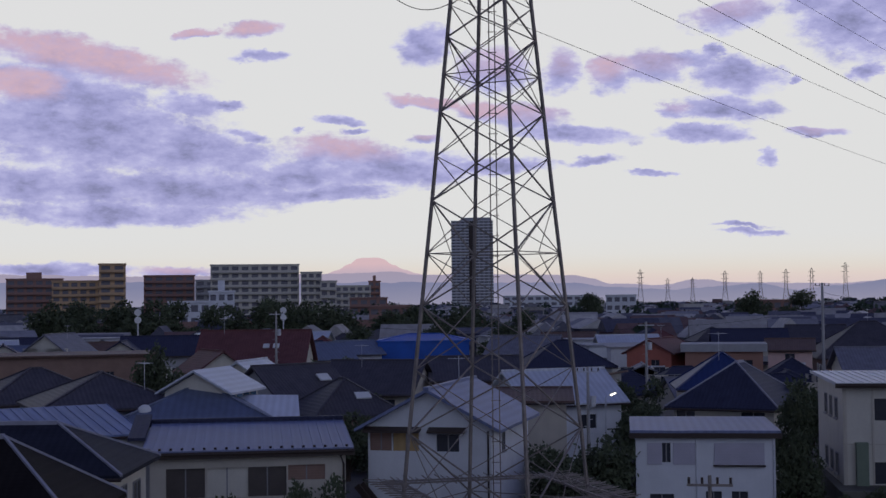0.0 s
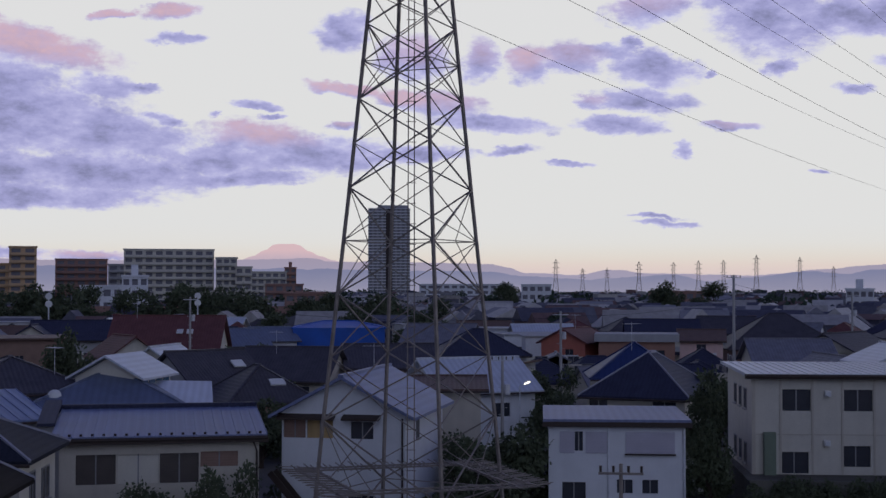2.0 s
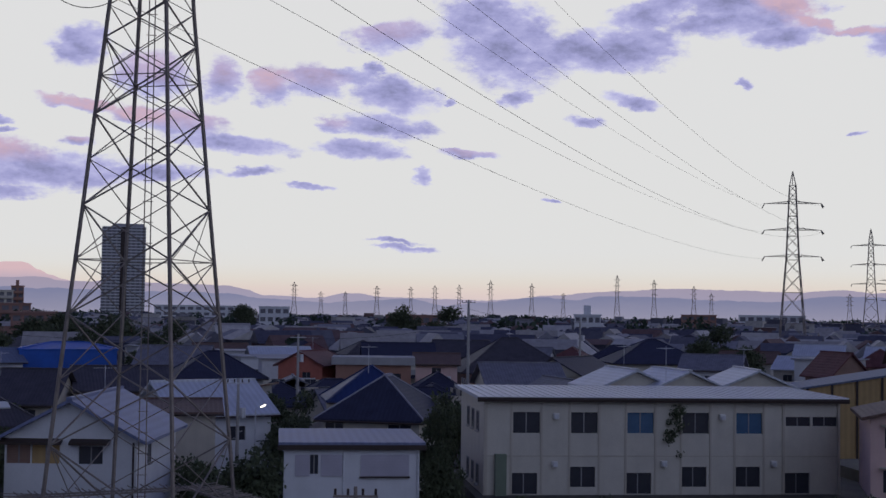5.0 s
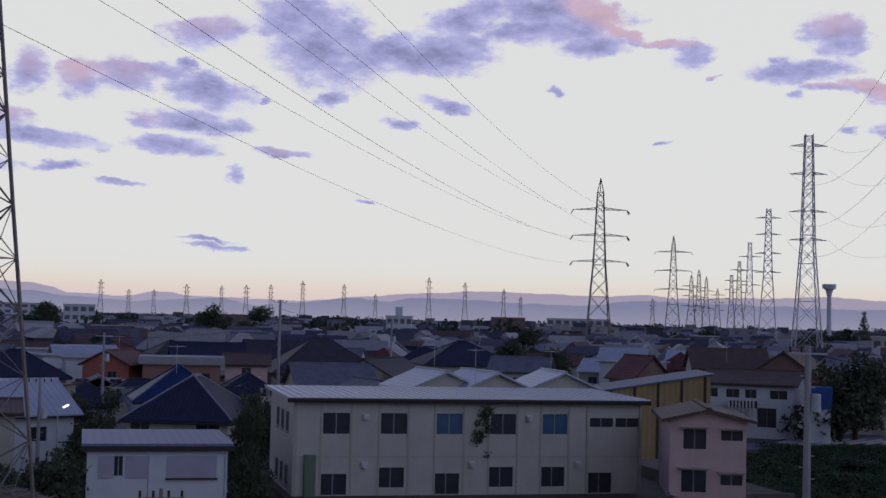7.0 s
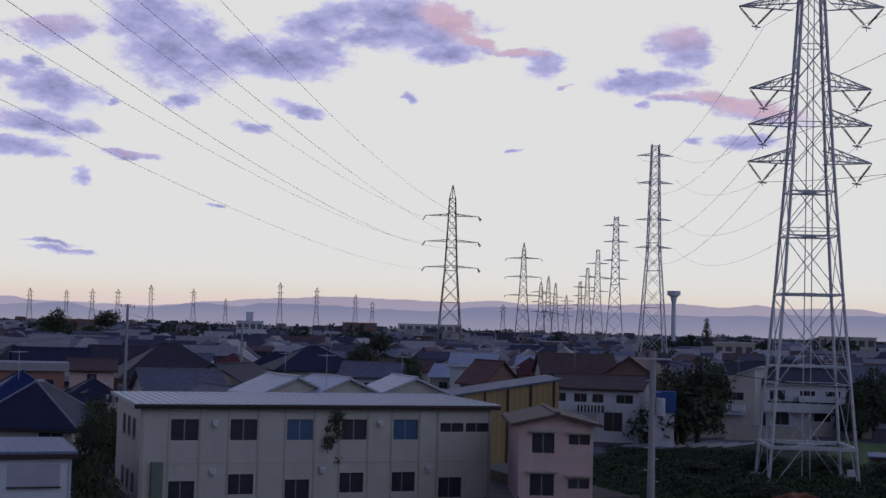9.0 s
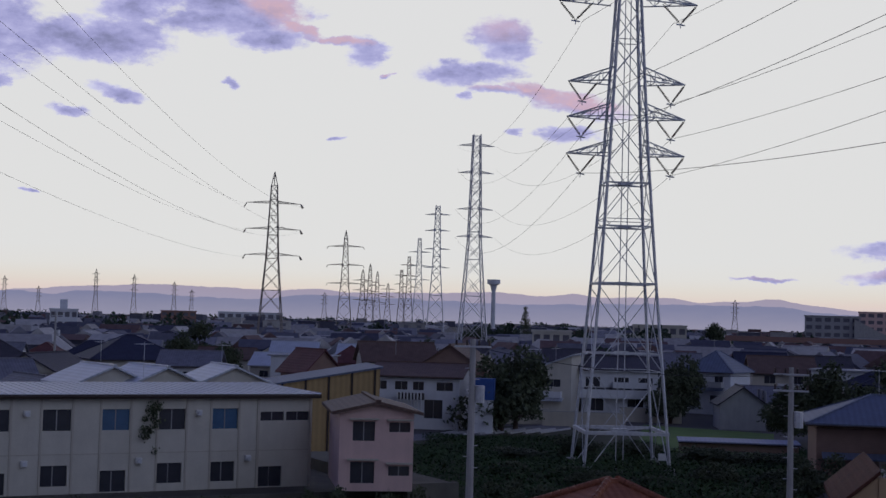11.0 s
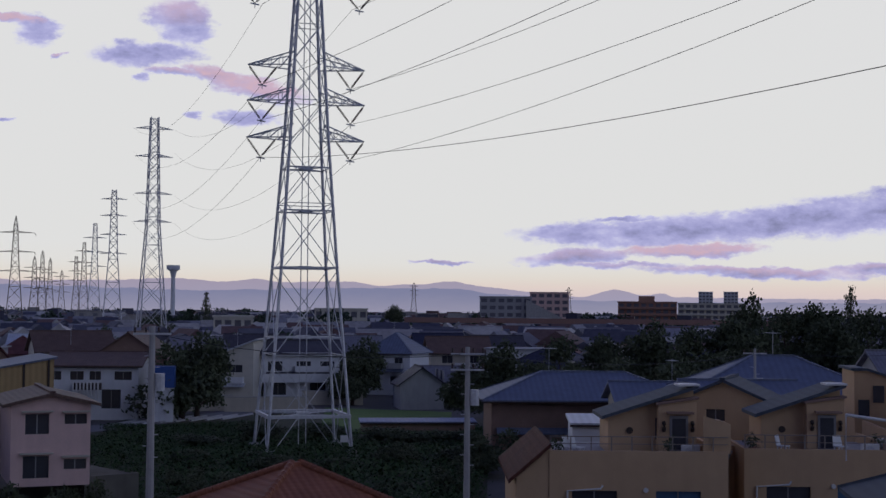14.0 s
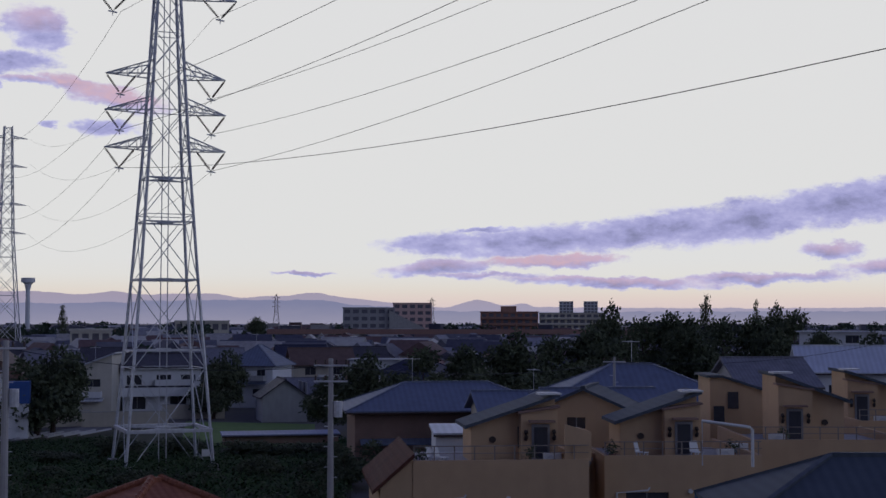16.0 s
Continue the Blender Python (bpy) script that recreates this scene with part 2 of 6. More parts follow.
# ---- materials ----
def mat(name, col, rough=0.75, metal=0.0, var=0.3, scale=1.2, fine=14.0, bump=0.25, spec=0.35, rand=0.0, courses=0.0, ribs=0.0, streak=0.0):
    """A weathered surface: stains and grain, with tile courses or ribs as relief where given (their spacing in metres)."""
    m = bpy.data.materials.new(name)
    m.use_nodes = True
    n, l = m.node_tree.nodes, m.node_tree.links
    b = n["Principled BSDF"]
    b.inputs["Roughness"].default_value, b.inputs["Metallic"].default_value = rough, metal
    b.inputs["Specular IOR Level"].default_value = spec
    co = n.new("ShaderNodeTexCoord").outputs["Object"]

    def noise_at(s, detail=4, stretch=(1, 1, 1)):
        mp = n.new("ShaderNodeMapping")
        mp.inputs["Scale"].default_value = stretch
        l.new(co, mp.inputs[0])
        t = n.new("ShaderNodeTexNoise")
        t.inputs["Scale"].default_value, t.inputs["Detail"].default_value = s, detail
        l.new(mp.outputs[0], t.inputs["Vector"])
        return t.outputs[0]

    def mth(op, a, bb):
        t = n.new("ShaderNodeMath")
        t.operation = op
        for i, v in enumerate((a, bb)):
            if isinstance(v, (int, float)):
                t.inputs[i].default_value = v
            else:
                l.new(v, t.inputs[i])
        return t.outputs[0]

    stain, grain = noise_at(scale), noise_at(fine, 3)
    if streak:
        stain = mth("ADD", mth("MULTIPLY", stain, 0.6), mth("MULTIPLY", noise_at(2.2, 5, (1, 1, 0.12)), 0.4))
    val = mth("ADD", 1.0, mth("MULTIPLY", mth("SUBTRACT", stain, 0.5), var * 2.2))
    val = mth("ADD", val, mth("MULTIPLY", mth("SUBTRACT", grain, 0.5), var * 0.8))
    if rand:
        info = n.new("ShaderNodeObjectInfo").outputs["Random"]
        val = mth("MULTIPLY", val, mth("ADD", 1 - rand / 2, mth("MULTIPLY", info, rand)))
    height = mth("ADD", mth("MULTIPLY", grain, 0.02), 0.0)
    for spacing, axis, depth in ((courses, "Z", 0.03), (ribs, "X", 0.03)):
        if spacing:
            w = n.new("ShaderNodeTexWave")
            w.bands_direction, w.wave_profile = axis, "SAW" if axis == "Z" else "SIN"
            w.inputs["Scale"].default_value = 0.314 / spacing
            w.inputs["Distortion"].default_value = 0.15
            l.new(co, w.inputs["Vector"])
            height = mth("ADD", height, mth("MULTIPLY", w.outputs["Fac"], depth))
            val = mth("MULTIPLY", val, mth("ADD", 0.93, mth("MULTIPLY", w.outputs["Fac"], 0.14)))
    hsv = n.new("ShaderNodeHueSaturation")
    hsv.inputs["Color"].default_value = (*col, 1)
    l.new(val, hsv.inputs["Value"])
    l.new(hsv.outputs[0], b.inputs["Base Color"])
    rr = mth("ADD", rough - 0.08, mth("MULTIPLY", stain, 0.16))
    l.new(rr, b.inputs["Roughness"])
    bp = n.new("ShaderNodeBump")
    bp.inputs["Strength"].default_value, bp.inputs["Distance"].default_value = bump, 1.0
    l.new(height, bp.inputs["Height"])
    l.new(bp.outputs[0], b.inputs["Normal"])
    return m


def island_mat(name, cols, rough=0.8, spec=0.2):
    """A material whose loose pieces take their colours by chance from a range."""
    m = bpy.data.materials.new(name)
    m.use_nodes = True
    n, l = m.node_tree.nodes, m.node_tree.links
    b = n["Principled BSDF"]
    g = n.new("ShaderNodeNewGeometry").outputs["Random Per Island"]
    r = n.new("ShaderNodeValToRGB")
    r.color_ramp.interpolation = "LINEAR" if len(cols) < 4 else "CONSTANT"
    r.color_ramp.elements[0].color, r.color_ramp.elements[1].color = (*cols[0], 1), (*cols[-1], 1)
    r.color_ramp.elements[1].position = 1 - 1 / len(cols) if len(cols) >= 4 else 1.0
    for i, c in enumerate(cols[1:-1]):
        r.color_ramp.elements.new((i + 1) / len(cols)).color = (*c, 1)
    l.new(g, r.inputs[0])
    t = n.new("ShaderNodeTexNoise")
    t.inputs["Scale"].default_value = 0.9
    l.new(n.new("ShaderNodeTexCoord").outputs["Object"], t.inputs["Vector"])
    mx = n.new("ShaderNodeMix")
    mx.data_type, mx.blend_type = "RGBA", "MULTIPLY"
    mx.inputs[0].default_value = 0.5
    l.new(r.outputs[0], mx.inputs[6]), l.new(t.outputs[0], mx.inputs[7])
    l.new(mx.outputs[2], b.inputs["Base Color"])
    b.inputs["Roughness"].default_value, b.inputs["Specular IOR Level"].default_value = rough, spec
    return m


WHITE = mat("white_render", (0.66, 0.67, 0.71), 0.8, var=0.16, streak=1)
CREAM = mat("cream_render", (0.56, 0.53, 0.47), 0.8, var=0.18, streak=1)
BEIGE = mat("beige_render", (0.48, 0.44, 0.38), 0.85, var=0.2, streak=1)
GREY = mat("grey_render", (0.36, 0.36, 0.38), 0.85, var=0.25, streak=1)
PINK = mat("pink_render", (0.66, 0.47, 0.44), 0.85, var=0.22, streak=1)
OCHRE = mat("ochre_stucco", (0.52, 0.355, 0.22), 0.9, var=0.16, fine=30, bump=0.5, streak=1)
ORANGE = mat("orange_render", (0.44, 0.15, 0.115), 0.85, var=0.2, streak=1)
BROWN = mat("brown_brick_wall", (0.26, 0.17, 0.14), 0.85, var=0.25, courses=0.12, bump=0.3)
RUSSET = mat("russet_render", (0.34, 0.19, 0.15), 0.85, var=0.2, streak=1)
TAN = mat("tan_siding", (0.42, 0.29, 0.14), 0.7, var=0.2, ribs=0.5, bump=0.3, streak=1)
# red-brown lightened to paint in the haze over the far blocks
BRICK = mat("red_brown_tile_wall", (0.30, 0.18, 0.155), 0.8, var=0.2, streak=1)
R_BLUE = mat("blue_grey_roof_metal", (0.12, 0.145, 0.22), 0.58, 0.0, var=0.3, ribs=0.45, spec=0.5)
R_NAVY = mat("navy_glazed_tiles", (0.042, 0.045, 0.08), 0.6, var=0.3, courses=0.11, ribs=0.3, bump=0.5, spec=0.14)
R_DARK = mat("dark_slate_tiles", (0.075, 0.07, 0.085), 0.55, var=0.4, courses=0.11, ribs=0.3, bump=0.5, spec=0.14)
R_SLATE = mat("blue_black_tiles", (0.028, 0.030, 0.045), 0.7, var=0.4, courses=0.11, ribs=0.3, bump=0.5, spec=0.1)
R_BLACK = mat("black_brown_tiles", (0.018, 0.015, 0.016), 0.75, var=0.4, courses=0.11, ribs=0.3, bump=0.5, spec=0.06)
R_GREY = mat("grey_cement_tiles", (0.19, 0.19, 0.23), 0.6, var=0.35, courses=0.11, ribs=0.3, bump=0.5, spec=0.14)
R_RED = mat("dark_red_tiles", (0.15, 0.065, 0.065), 0.6, var=0.35, courses=0.11, ribs=0.3, bump=0.5, spec=0.14)
R_BROWN = mat("brown_tiles", (0.15, 0.10, 0.085), 0.6, var=0.35, courses=0.11, ribs=0.3, bump=0.5, spec=0.14)
R_LIGHT = mat("pale_roof_metal", (0.52, 0.55, 0.62), 0.42, 0.1, var=0.2, scale=0.7, ribs=0.45, spec=0.5)
R_TEAL = mat("dark_teal_roofing", (0.07, 0.085, 0.11), 0.7, 0.0, var=0.25, ribs=0.4, spec=0.2)
R_MID = mat("blue_grey_sheet_metal", (0.16, 0.19, 0.33), 0.52, 0.0, var=0.25, scale=0.7, ribs=0.45, spec=0.5)
R_SKY = mat("sky_blue_sheet_roof", (0.15, 0.20, 0.36), 0.5, var=0.3, scale=0.7, ribs=0.45, spec=0.5)
CAP = mat("pale_ridge_cement", (0.30, 0.30, 0.36), 0.7, var=0.3)
R_BRIGHT = mat("bright_blue_roof", (0.02, 0.038, 0.13), 0.5, var=0.25, ribs=0.45)
R_ORANGE = mat("terracotta_tiles", (0.30, 0.12, 0.075), 0.6, var=0.3, courses=0.10, ribs=0.28, bump=0.7, spec=0.14)
TARP = mat("blue_tarpaulin", (0.010, 0.085, 0.42), 0.45, var=0.35, scale=0.5, bump=0.6)
GLASS = mat("dark_window_glass", (0.05, 0.052, 0.065), 0.12, var=0.3, bump=0.02, spec=0.6)
# paler than the near glass: distance haze painted into the pane colour
GLASSF = mat("hazed_far_window_glass", (0.17, 0.165, 0.20), 0.4, var=0.3, bump=0.02)
GLASSB = mat("blue_curtained_glass", (0.06, 0.13, 0.24), 0.15, var=0.3, bump=0.02, spec=0.6)
SHUTTER = mat("grey_brown_shutter", (0.09, 0.075, 0.07), 0.6, var=0.25, courses=0.08)
PALE_SHUTTER = mat("pale_lilac_shutter", (0.46, 0.44, 0.52), 0.6, var=0.15, courses=0.08)
ALU = mat("aluminium_frame", (0.25, 0.25, 0.27), 0.45, 0.6, var=0.2)
DARKTRIM = mat("dark_brown_trim", (0.05, 0.035, 0.03), 0.6, var=0.3)
STEEL = mat("galvanised_steel", (0.56, 0.57, 0.61), 0.5, 0.25, var=0.35, scale=3)
RUST = mat("brown_painted_steel", (0.26, 0.225, 0.205), 0.6, 0.2, var=0.4, scale=3)
CONC = mat("weathered_concrete", (0.38, 0.37, 0.37), 0.9, var=0.35, streak=1)
PLASTIC = mat("white_plastic", (0.66, 0.66, 0.66), 0.5, var=0.1)
BLUESHEET = mat("blue_sheet_metal", (0.04, 0.10, 0.33), 0.5, var=0.2)
WIRE = mat("black_cable", (0.03, 0.03, 0.035), 0.6, var=0.2)
PALE_GREY = mat("grey_porcelain", (0.32, 0.32, 0.34), 0.5, var=0.2)
INSUL = mat("brown_porcelain", (0.06, 0.04, 0.035), 0.3, var=0.2)
BARK = mat("bark", (0.07, 0.05, 0.04), 0.95, var=0.5, scale=3, bump=0.8)
LEAF = island_mat("leaves", [(0.085, 0.105, 0.065), (0.145, 0.17, 0.10), (0.11, 0.135, 0.08)])
WEEDS = island_mat("weeds", [(0.03, 0.07, 0.025), (0.07, 0.12, 0.035), (0.045, 0.085, 0.03)])
FARLEAF = island_mat("far_leaves", [(0.045, 0.07, 0.05), (0.08, 0.11, 0.075), (0.06, 0.09, 0.065)])
# raised, violet-tinted colours: the haze over the far town is painted in
TOWN = island_mat("hazed_far_rooftops", [(0.14, 0.14, 0.19), (0.45, 0.43, 0.43), (0.20, 0.13, 0.13), (0.11, 0.11, 0.16), (0.32, 0.32, 0.38), (0.60, 0.58, 0.58), (0.18, 0.18, 0.23)])


def plain_ground():
    m = mat("town_ground", (0.10, 0.095, 0.09), 0.95, var=0.5, scale=0.05, fine=0.8, bump=0.3)
    return m


# ---- mesh helpers ----
class Geo:
    """Vertices and faces of one mesh."""

    def __init__(self):
        self.v, self.f = [], []

    def solid(self, pts, vec):
        """A flat outline pushed along vec into a closed body."""
        k, n, vec = len(self.v), len(pts), Vector(vec)
        self.v += [tuple(p) for p in pts] + [tuple(Vector(p) + vec) for p in pts]
        self.f += [tuple(range(k, k + n)), tuple(range(k + 2 * n - 1, k + n - 1, -1))]
        self.f += [(k + i, k + (i + 1) % n, k + n + (i + 1) % n, k + n + i) for i in range(n)]
        return self

    def box(self, x0, x1, y0, y1, z0, z1):
        return self.solid([(x0, y0, z0), (x1, y0, z0), (x1, y1, z0), (x0, y1, z0)], (0, 0, z1 - z0))

    def bar(self, p, q, w, h=None):
        """A straight bar of width w and depth h between two points."""
        p, q, h = Vector(p), Vector(q), h or w
        d = (q - p).normalized()
        s = d.cross((0, 0, 1)) if abs(d.z) < 0.98 else Vector((1, 0, 0))
        s.normalize()
        u = s.cross(d)
        s, u = s * w / 2, u * h / 2
        return self.solid([p - s - u, p + s - u, p + s + u, p - s + u], q - p)

    def tube(self, pts, r, n=6, r2=None):
        pts, k = [Vector(p) for p in pts], len(self.v)
        for i, p in enumerate(pts):
            d = (pts[min(i + 1, len(pts) - 1)] - pts[max(i - 1, 0)]).normalized()
            s = d.cross((0, 0, 1)) if abs(d.z) < 0.98 else Vector((1, 0, 0))
            s.normalize()
            u = s.cross(d)
            rad = r if r2 is None else r + (r2 - r) * i / (len(pts) - 1)
            self.v += [tuple(p + (s * math.cos(a) + u * math.sin(a)) * rad) for a in (2 * math.pi * j / n for j in range(n))]
        for i in range(len(pts) - 1):
            a = k + i * n
            self.f += [(a + j, a + (j + 1) % n, a + n + (j + 1) % n, a + n + j) for j in range(n)]
        self.f += [tuple(range(k + n - 1, k - 1, -1)), tuple(range(k + (len(pts) - 1) * n, k + len(pts) * n))]
        return self

    def mesh(self, name, material, clean=True, smooth=False):
        weld = name == "wall"
        me = bpy.data.meshes.new(name)
        me.from_pydata(self.v, [], self.f)
        clean = clean and len(self.f) < 20000
        if clean:
            bm = bmesh.new()
            bm.from_mesh(me)
            if weld:
                bmesh.ops.remove_doubles(bm, verts=bm.verts, dist=0.0005)
            bmesh.ops.recalc_face_normals(bm, faces=bm.faces)
            bm.to_mesh(me)
            bm.free()
        if smooth:
            me.polygons.foreach_set("use_smooth", [True] * len(me.polygons))
        me.materials.append(material)
        return me


def part(name, geo, material, parent=None, label="", clean=True, smooth=False):
    ob = new(name, geo.mesh(name, material, clean, smooth) if isinstance(geo, Geo) else geo)
    ob.parent = parent
    return tagged(ob, label=label)


def polar(az, d):
    return d * math.sin(radians(az)), d * math.cos(radians(az))


def thing(name, label, category, az, d, base=0.0, turn=0.0, group=""):
    """An Empty at the base of a thing, by bearing and distance from the origin; at turn 0 its -y side faces the origin."""
    ob = new(name)
    ob.empty_display_size = 0.5
    x, y = polar(az, d)
    ob.matrix_basis = pose(x, y, base, 0, 0, -az + turn)
    return tagged(ob, label, category, group)


taken = []


def claim(az, d, r):
    x, y = polar(az, d)
    taken.append((x, y, r))


def free(x, y, r):
    return all((x - a) ** 2 + (y - b) ** 2 > (r + c) ** 2 for a, b, c in taken)


# ---- kinds of things ----
def window(parent, side, u, z, w, h, hw, hd, pane=None, wall_y=0.0, frame_mat=None, name="window"):
    """A sliding window set in the front opening (f) or on the left, right or back side; u is along the wall."""
    pane, frame_mat = pane or GLASS, frame_mat or ALU
    g, p = Geo(), Geo()
    t = 0.06
    y0 = -0.045 if side != "f" else -0.01
    g.box(-w / 2, w / 2, y0, y0 + 0.06, -t, 0.0).box(-w / 2, w / 2, y0, y0 + 0.06, h, h + t)
    g.box(-w / 2 - t, -w / 2, y0, y0 + 0.06, -t, h + t).box(w / 2, w / 2 + t, y0, y0 + 0.06, -t, h + t)
    g.box(-0.03, 0.03, y0 + 0.005, y0 + 0.05, 0, h)
    g.box(-w / 2 - 0.1, w / 2 + 0.1, y0 - 0.09, y0, -t - 0.05, -t)
    p.box(-w / 2, w / 2, y0 + 0.02, y0 + 0.04, 0, h)
    m = {"f": pose(u, -hd + 0.12, z), "b": pose(u, hd, z, 0, 0, 180), "l": pose(-hw, u, z, 0, 0, -90), "r": pose(hw, u, z, 0, 0, 90)}[side]
    ob = part(name, g, frame_mat, parent)
    ob.matrix_basis = m
    part("pane", p, pane, ob)
    return ob


def holed_wall(g, w, y0, y1, z0, z1, holes):
    """The front wall as a body with true openings: holes are (u, z, w, h)."""
    xs = sorted({-w / 2, w / 2, *(v for u, z, a, h in holes for v in (u - a / 2, u + a / 2))})
    zs = sorted({z0, z1, *(v for u, z, a, h in holes for v in (z, z + h))})
    for xa, xb in zip(xs, xs[1:]):
        for za, zb in zip(zs, zs[1:]):
            cx, cz = (xa + xb) / 2, (za + zb) / 2
            if not any(abs(cx - u) < a / 2 and z < cz < z + h for u, z, a, h in holes):
                g.box(xa, xb, y0, y1, za, zb)


def house(name, label, az, d, w, dep, eave, ridge, roof="gable", turn=0.0, base=0.0, wall=None, tile=None, over=0.5, wins=(), category="house",
          group="", seams=0.0, gutter=True, thick=0.16, roof_label="", claim_it=True, cap=None):
    """A house: hollowed front wall, roof slabs with ridge caps, gutters and windows. roof: gable (ridge across), gable_y (gable end in front), hip, flat, shed (rises backwards), shed_x (rises to the right)."""
    ob = thing(name, label, category, az, d, base, turn, group)
    if claim_it:
        claim(az, d, max(w, dep) * 0.55)
    wall, tile = wall or CREAM, tile or R_DARK
    hw, hd = w / 2, dep / 2
    fw = [x for x in wins if x[0] == "f"]
    g = Geo()
    holed_wall(g, w, -hd, -hd + 0.14, 0, eave, [(u, z, a, h) for s, u, z, a, h, *_ in fw])
    g.box(-hw, hw, -hd + 0.14, hd, 0, eave)
    r, caps, slabs = ridge - eave, Geo(), []
    down = (0, 0, -thick)
    if roof == "gable":
        sl = r / hd
        g.solid([(-hw, -hd, eave), (-hw, hd, eave), (-hw, 0, ridge - 0.02)], (w, 0, 0))
        for s in (-1, 1):
            slabs.append([(-hw - over, s * (hd + over), eave - sl * over + thick), (hw + over, s * (hd + over), eave - sl * over + thick), (hw + over, 0, ridge + thick), (-hw - over, 0, ridge + thick)])
        caps.bar((-hw - over, 0, ridge + thick), (hw + over, 0, ridge + thick), 0.28, 0.16)
    elif roof == "gable_y":
        sl = r / hw
        g.solid([(-hw, -hd, eave), (hw, -hd, eave), (0, -hd, ridge - 0.02)], (0, dep, 0))
        for s in (-1, 1):
            slabs.append([(s * (hw + over), -hd - over, eave - sl * over + thick), (s * (hw + over), hd + over, eave - sl * over + thick), (0, hd + over, ridge + thick), (0, -hd - over, ridge + thick)])
        caps.bar((0, -hd - over, ridge + thick), (0, hd + over, ridge + thick), 0.28, 0.16)
    elif roof == "hip":
        m = min(hw, hd)
        sl = r / m
        X, Y, Z = hw + over, hd + over, eave - sl * over + thick
        a, b = (Vector((-(hw - m) - 0.15, 0, ridge + thick)), Vector((hw - m + 0.15, 0, ridge + thick))) if hw >= hd else (Vector((0, -(hd - m) - 0.15, ridge + thick)), Vector((0, hd - m + 0.15, ridge + thick)))
        c = [Vector((-X, -Y, Z)), Vector((X, -Y, Z)), Vector((X, Y, Z)), Vector((-X, Y, Z))]
        if hw >= hd:
            slabs += [[c[0], c[1], b, a], [c[1], c[2], b], [c[2], c[3], a, b], [c[3], c[0], a]]
            ends = ((c[0], a), (c[1], b), (c[2], b), (c[3], a))
        else:
            slabs += [[c[0], c[1], a], [c[1], c[2], b, a], [c[2], c[3], b], [c[3], c[0], a, b]]
            ends = ((c[0], a), (c[1], a), (c[2], b), (c[3], b))
        caps.bar(a, b, 0.28, 0.16)
        for p, q in ends:
            caps.bar(p, q, 0.10 if cap else 0.22, 0.12)
    elif roof in ("shed", "shed_x"):
        if roof == "shed":
            sl = r / dep
            g.solid([(-hw, -hd, eave), (-hw, hd, eave), (-hw, hd, ridge - 0.02)], (w, 0, 0))
            slabs.append([(-hw - over, -hd - over, eave - sl * over + thick), (hw + over, -hd - over, eave - sl * over + thick), (hw + over, hd + over, ridge + sl * over + thick), (-hw - over, hd + over, ridge + sl * over + thick)])
        else:
            sl = r / w
            g.solid([(-hw, -hd, eave), (hw, -hd, eave), (hw, -hd, ridge - 0.02)], (0, dep, 0))
            slabs.append([(-hw - over, -hd - over, eave - sl * over + thick), (hw + over, -hd - over, ridge + sl * over + thick), (hw + over, hd + over, ridge + sl * over + thick), (-hw - over, hd + over, eave - sl * over + thick)])
    else:
        slabs.append([(-hw - over, -hd - over, eave + thick), (hw + over, -hd - over, eave + thick), (hw + over, hd + over, eave + thick), (-hw - over, hd + over, eave + thick)])
    part("wall", g, wall, ob)
    rg = Geo()
    for s in slabs:
        rg.solid(s, down)
    rf = part("roof", rg, tile, ob, roof_label)
    if caps.v:
        part("ridge_cap", caps, cap or tile, rf)
    if seams and slabs:
        # raised seams of sheet roofing, each a strip of its own
        s = [Vector(p) for p in slabs[0]]
        n, shared = int((s[1] - s[0]).length / seams), None
        for i in range(n + 1):
            f = i / n
            lo, hi = s[0].lerp(s[1], f), s[3].lerp(s[2], f)
            if shared is None:
                shared = Geo().bar((0, 0, 0.02), hi - lo + Vector((0, 0, 0.02)), 0.035, 0.04).mesh("seam", tile)
            part("seam", shared, tile, rf).location = lo
    if gutter and roof in ("gable", "hip", "shed"):
        sl2 = slabs[0][0][2] - thick
        part("gutter", Geo().tube([(-hw - over, -hd - over - 0.06, sl2), (hw + over, -hd - over - 0.06, sl2)], 0.07, 6), DARKTRIM, ob)
    if d > 100 and eave >= 4.8 and roof != "flat" and category == "house":
        # lower pent roof between the storeys
        z = eave - 2.3
        part("pent_roof", Geo().solid([(-hw * 0.95, -hd - 1.0, z - 0.35), (hw * 0.75, -hd - 1.0, z - 0.35), (hw * 0.75, -hd, z), (-hw * 0.95, -hd, z)], (0, 0, -0.1)), tile, ob)
        part("balcony", Geo().box(-hw * 0.2, hw * 0.7, -hd - 0.95, -hd - 0.87, z, z + 0.75).box(-hw * 0.2, -hw * 0.2 + 0.08, -hd - 0.87, -hd, z, z + 0.75).box(hw * 0.7 - 0.08, hw * 0.7, -hd - 0.87, -hd, z, z + 0.75), WHITE if len(wins) % 2 else GREY, ob)
    for s, u, z, a, h, *rest in wins:
        window(ob, s, u, z, a, h, hw, hd, *rest)
    return ob


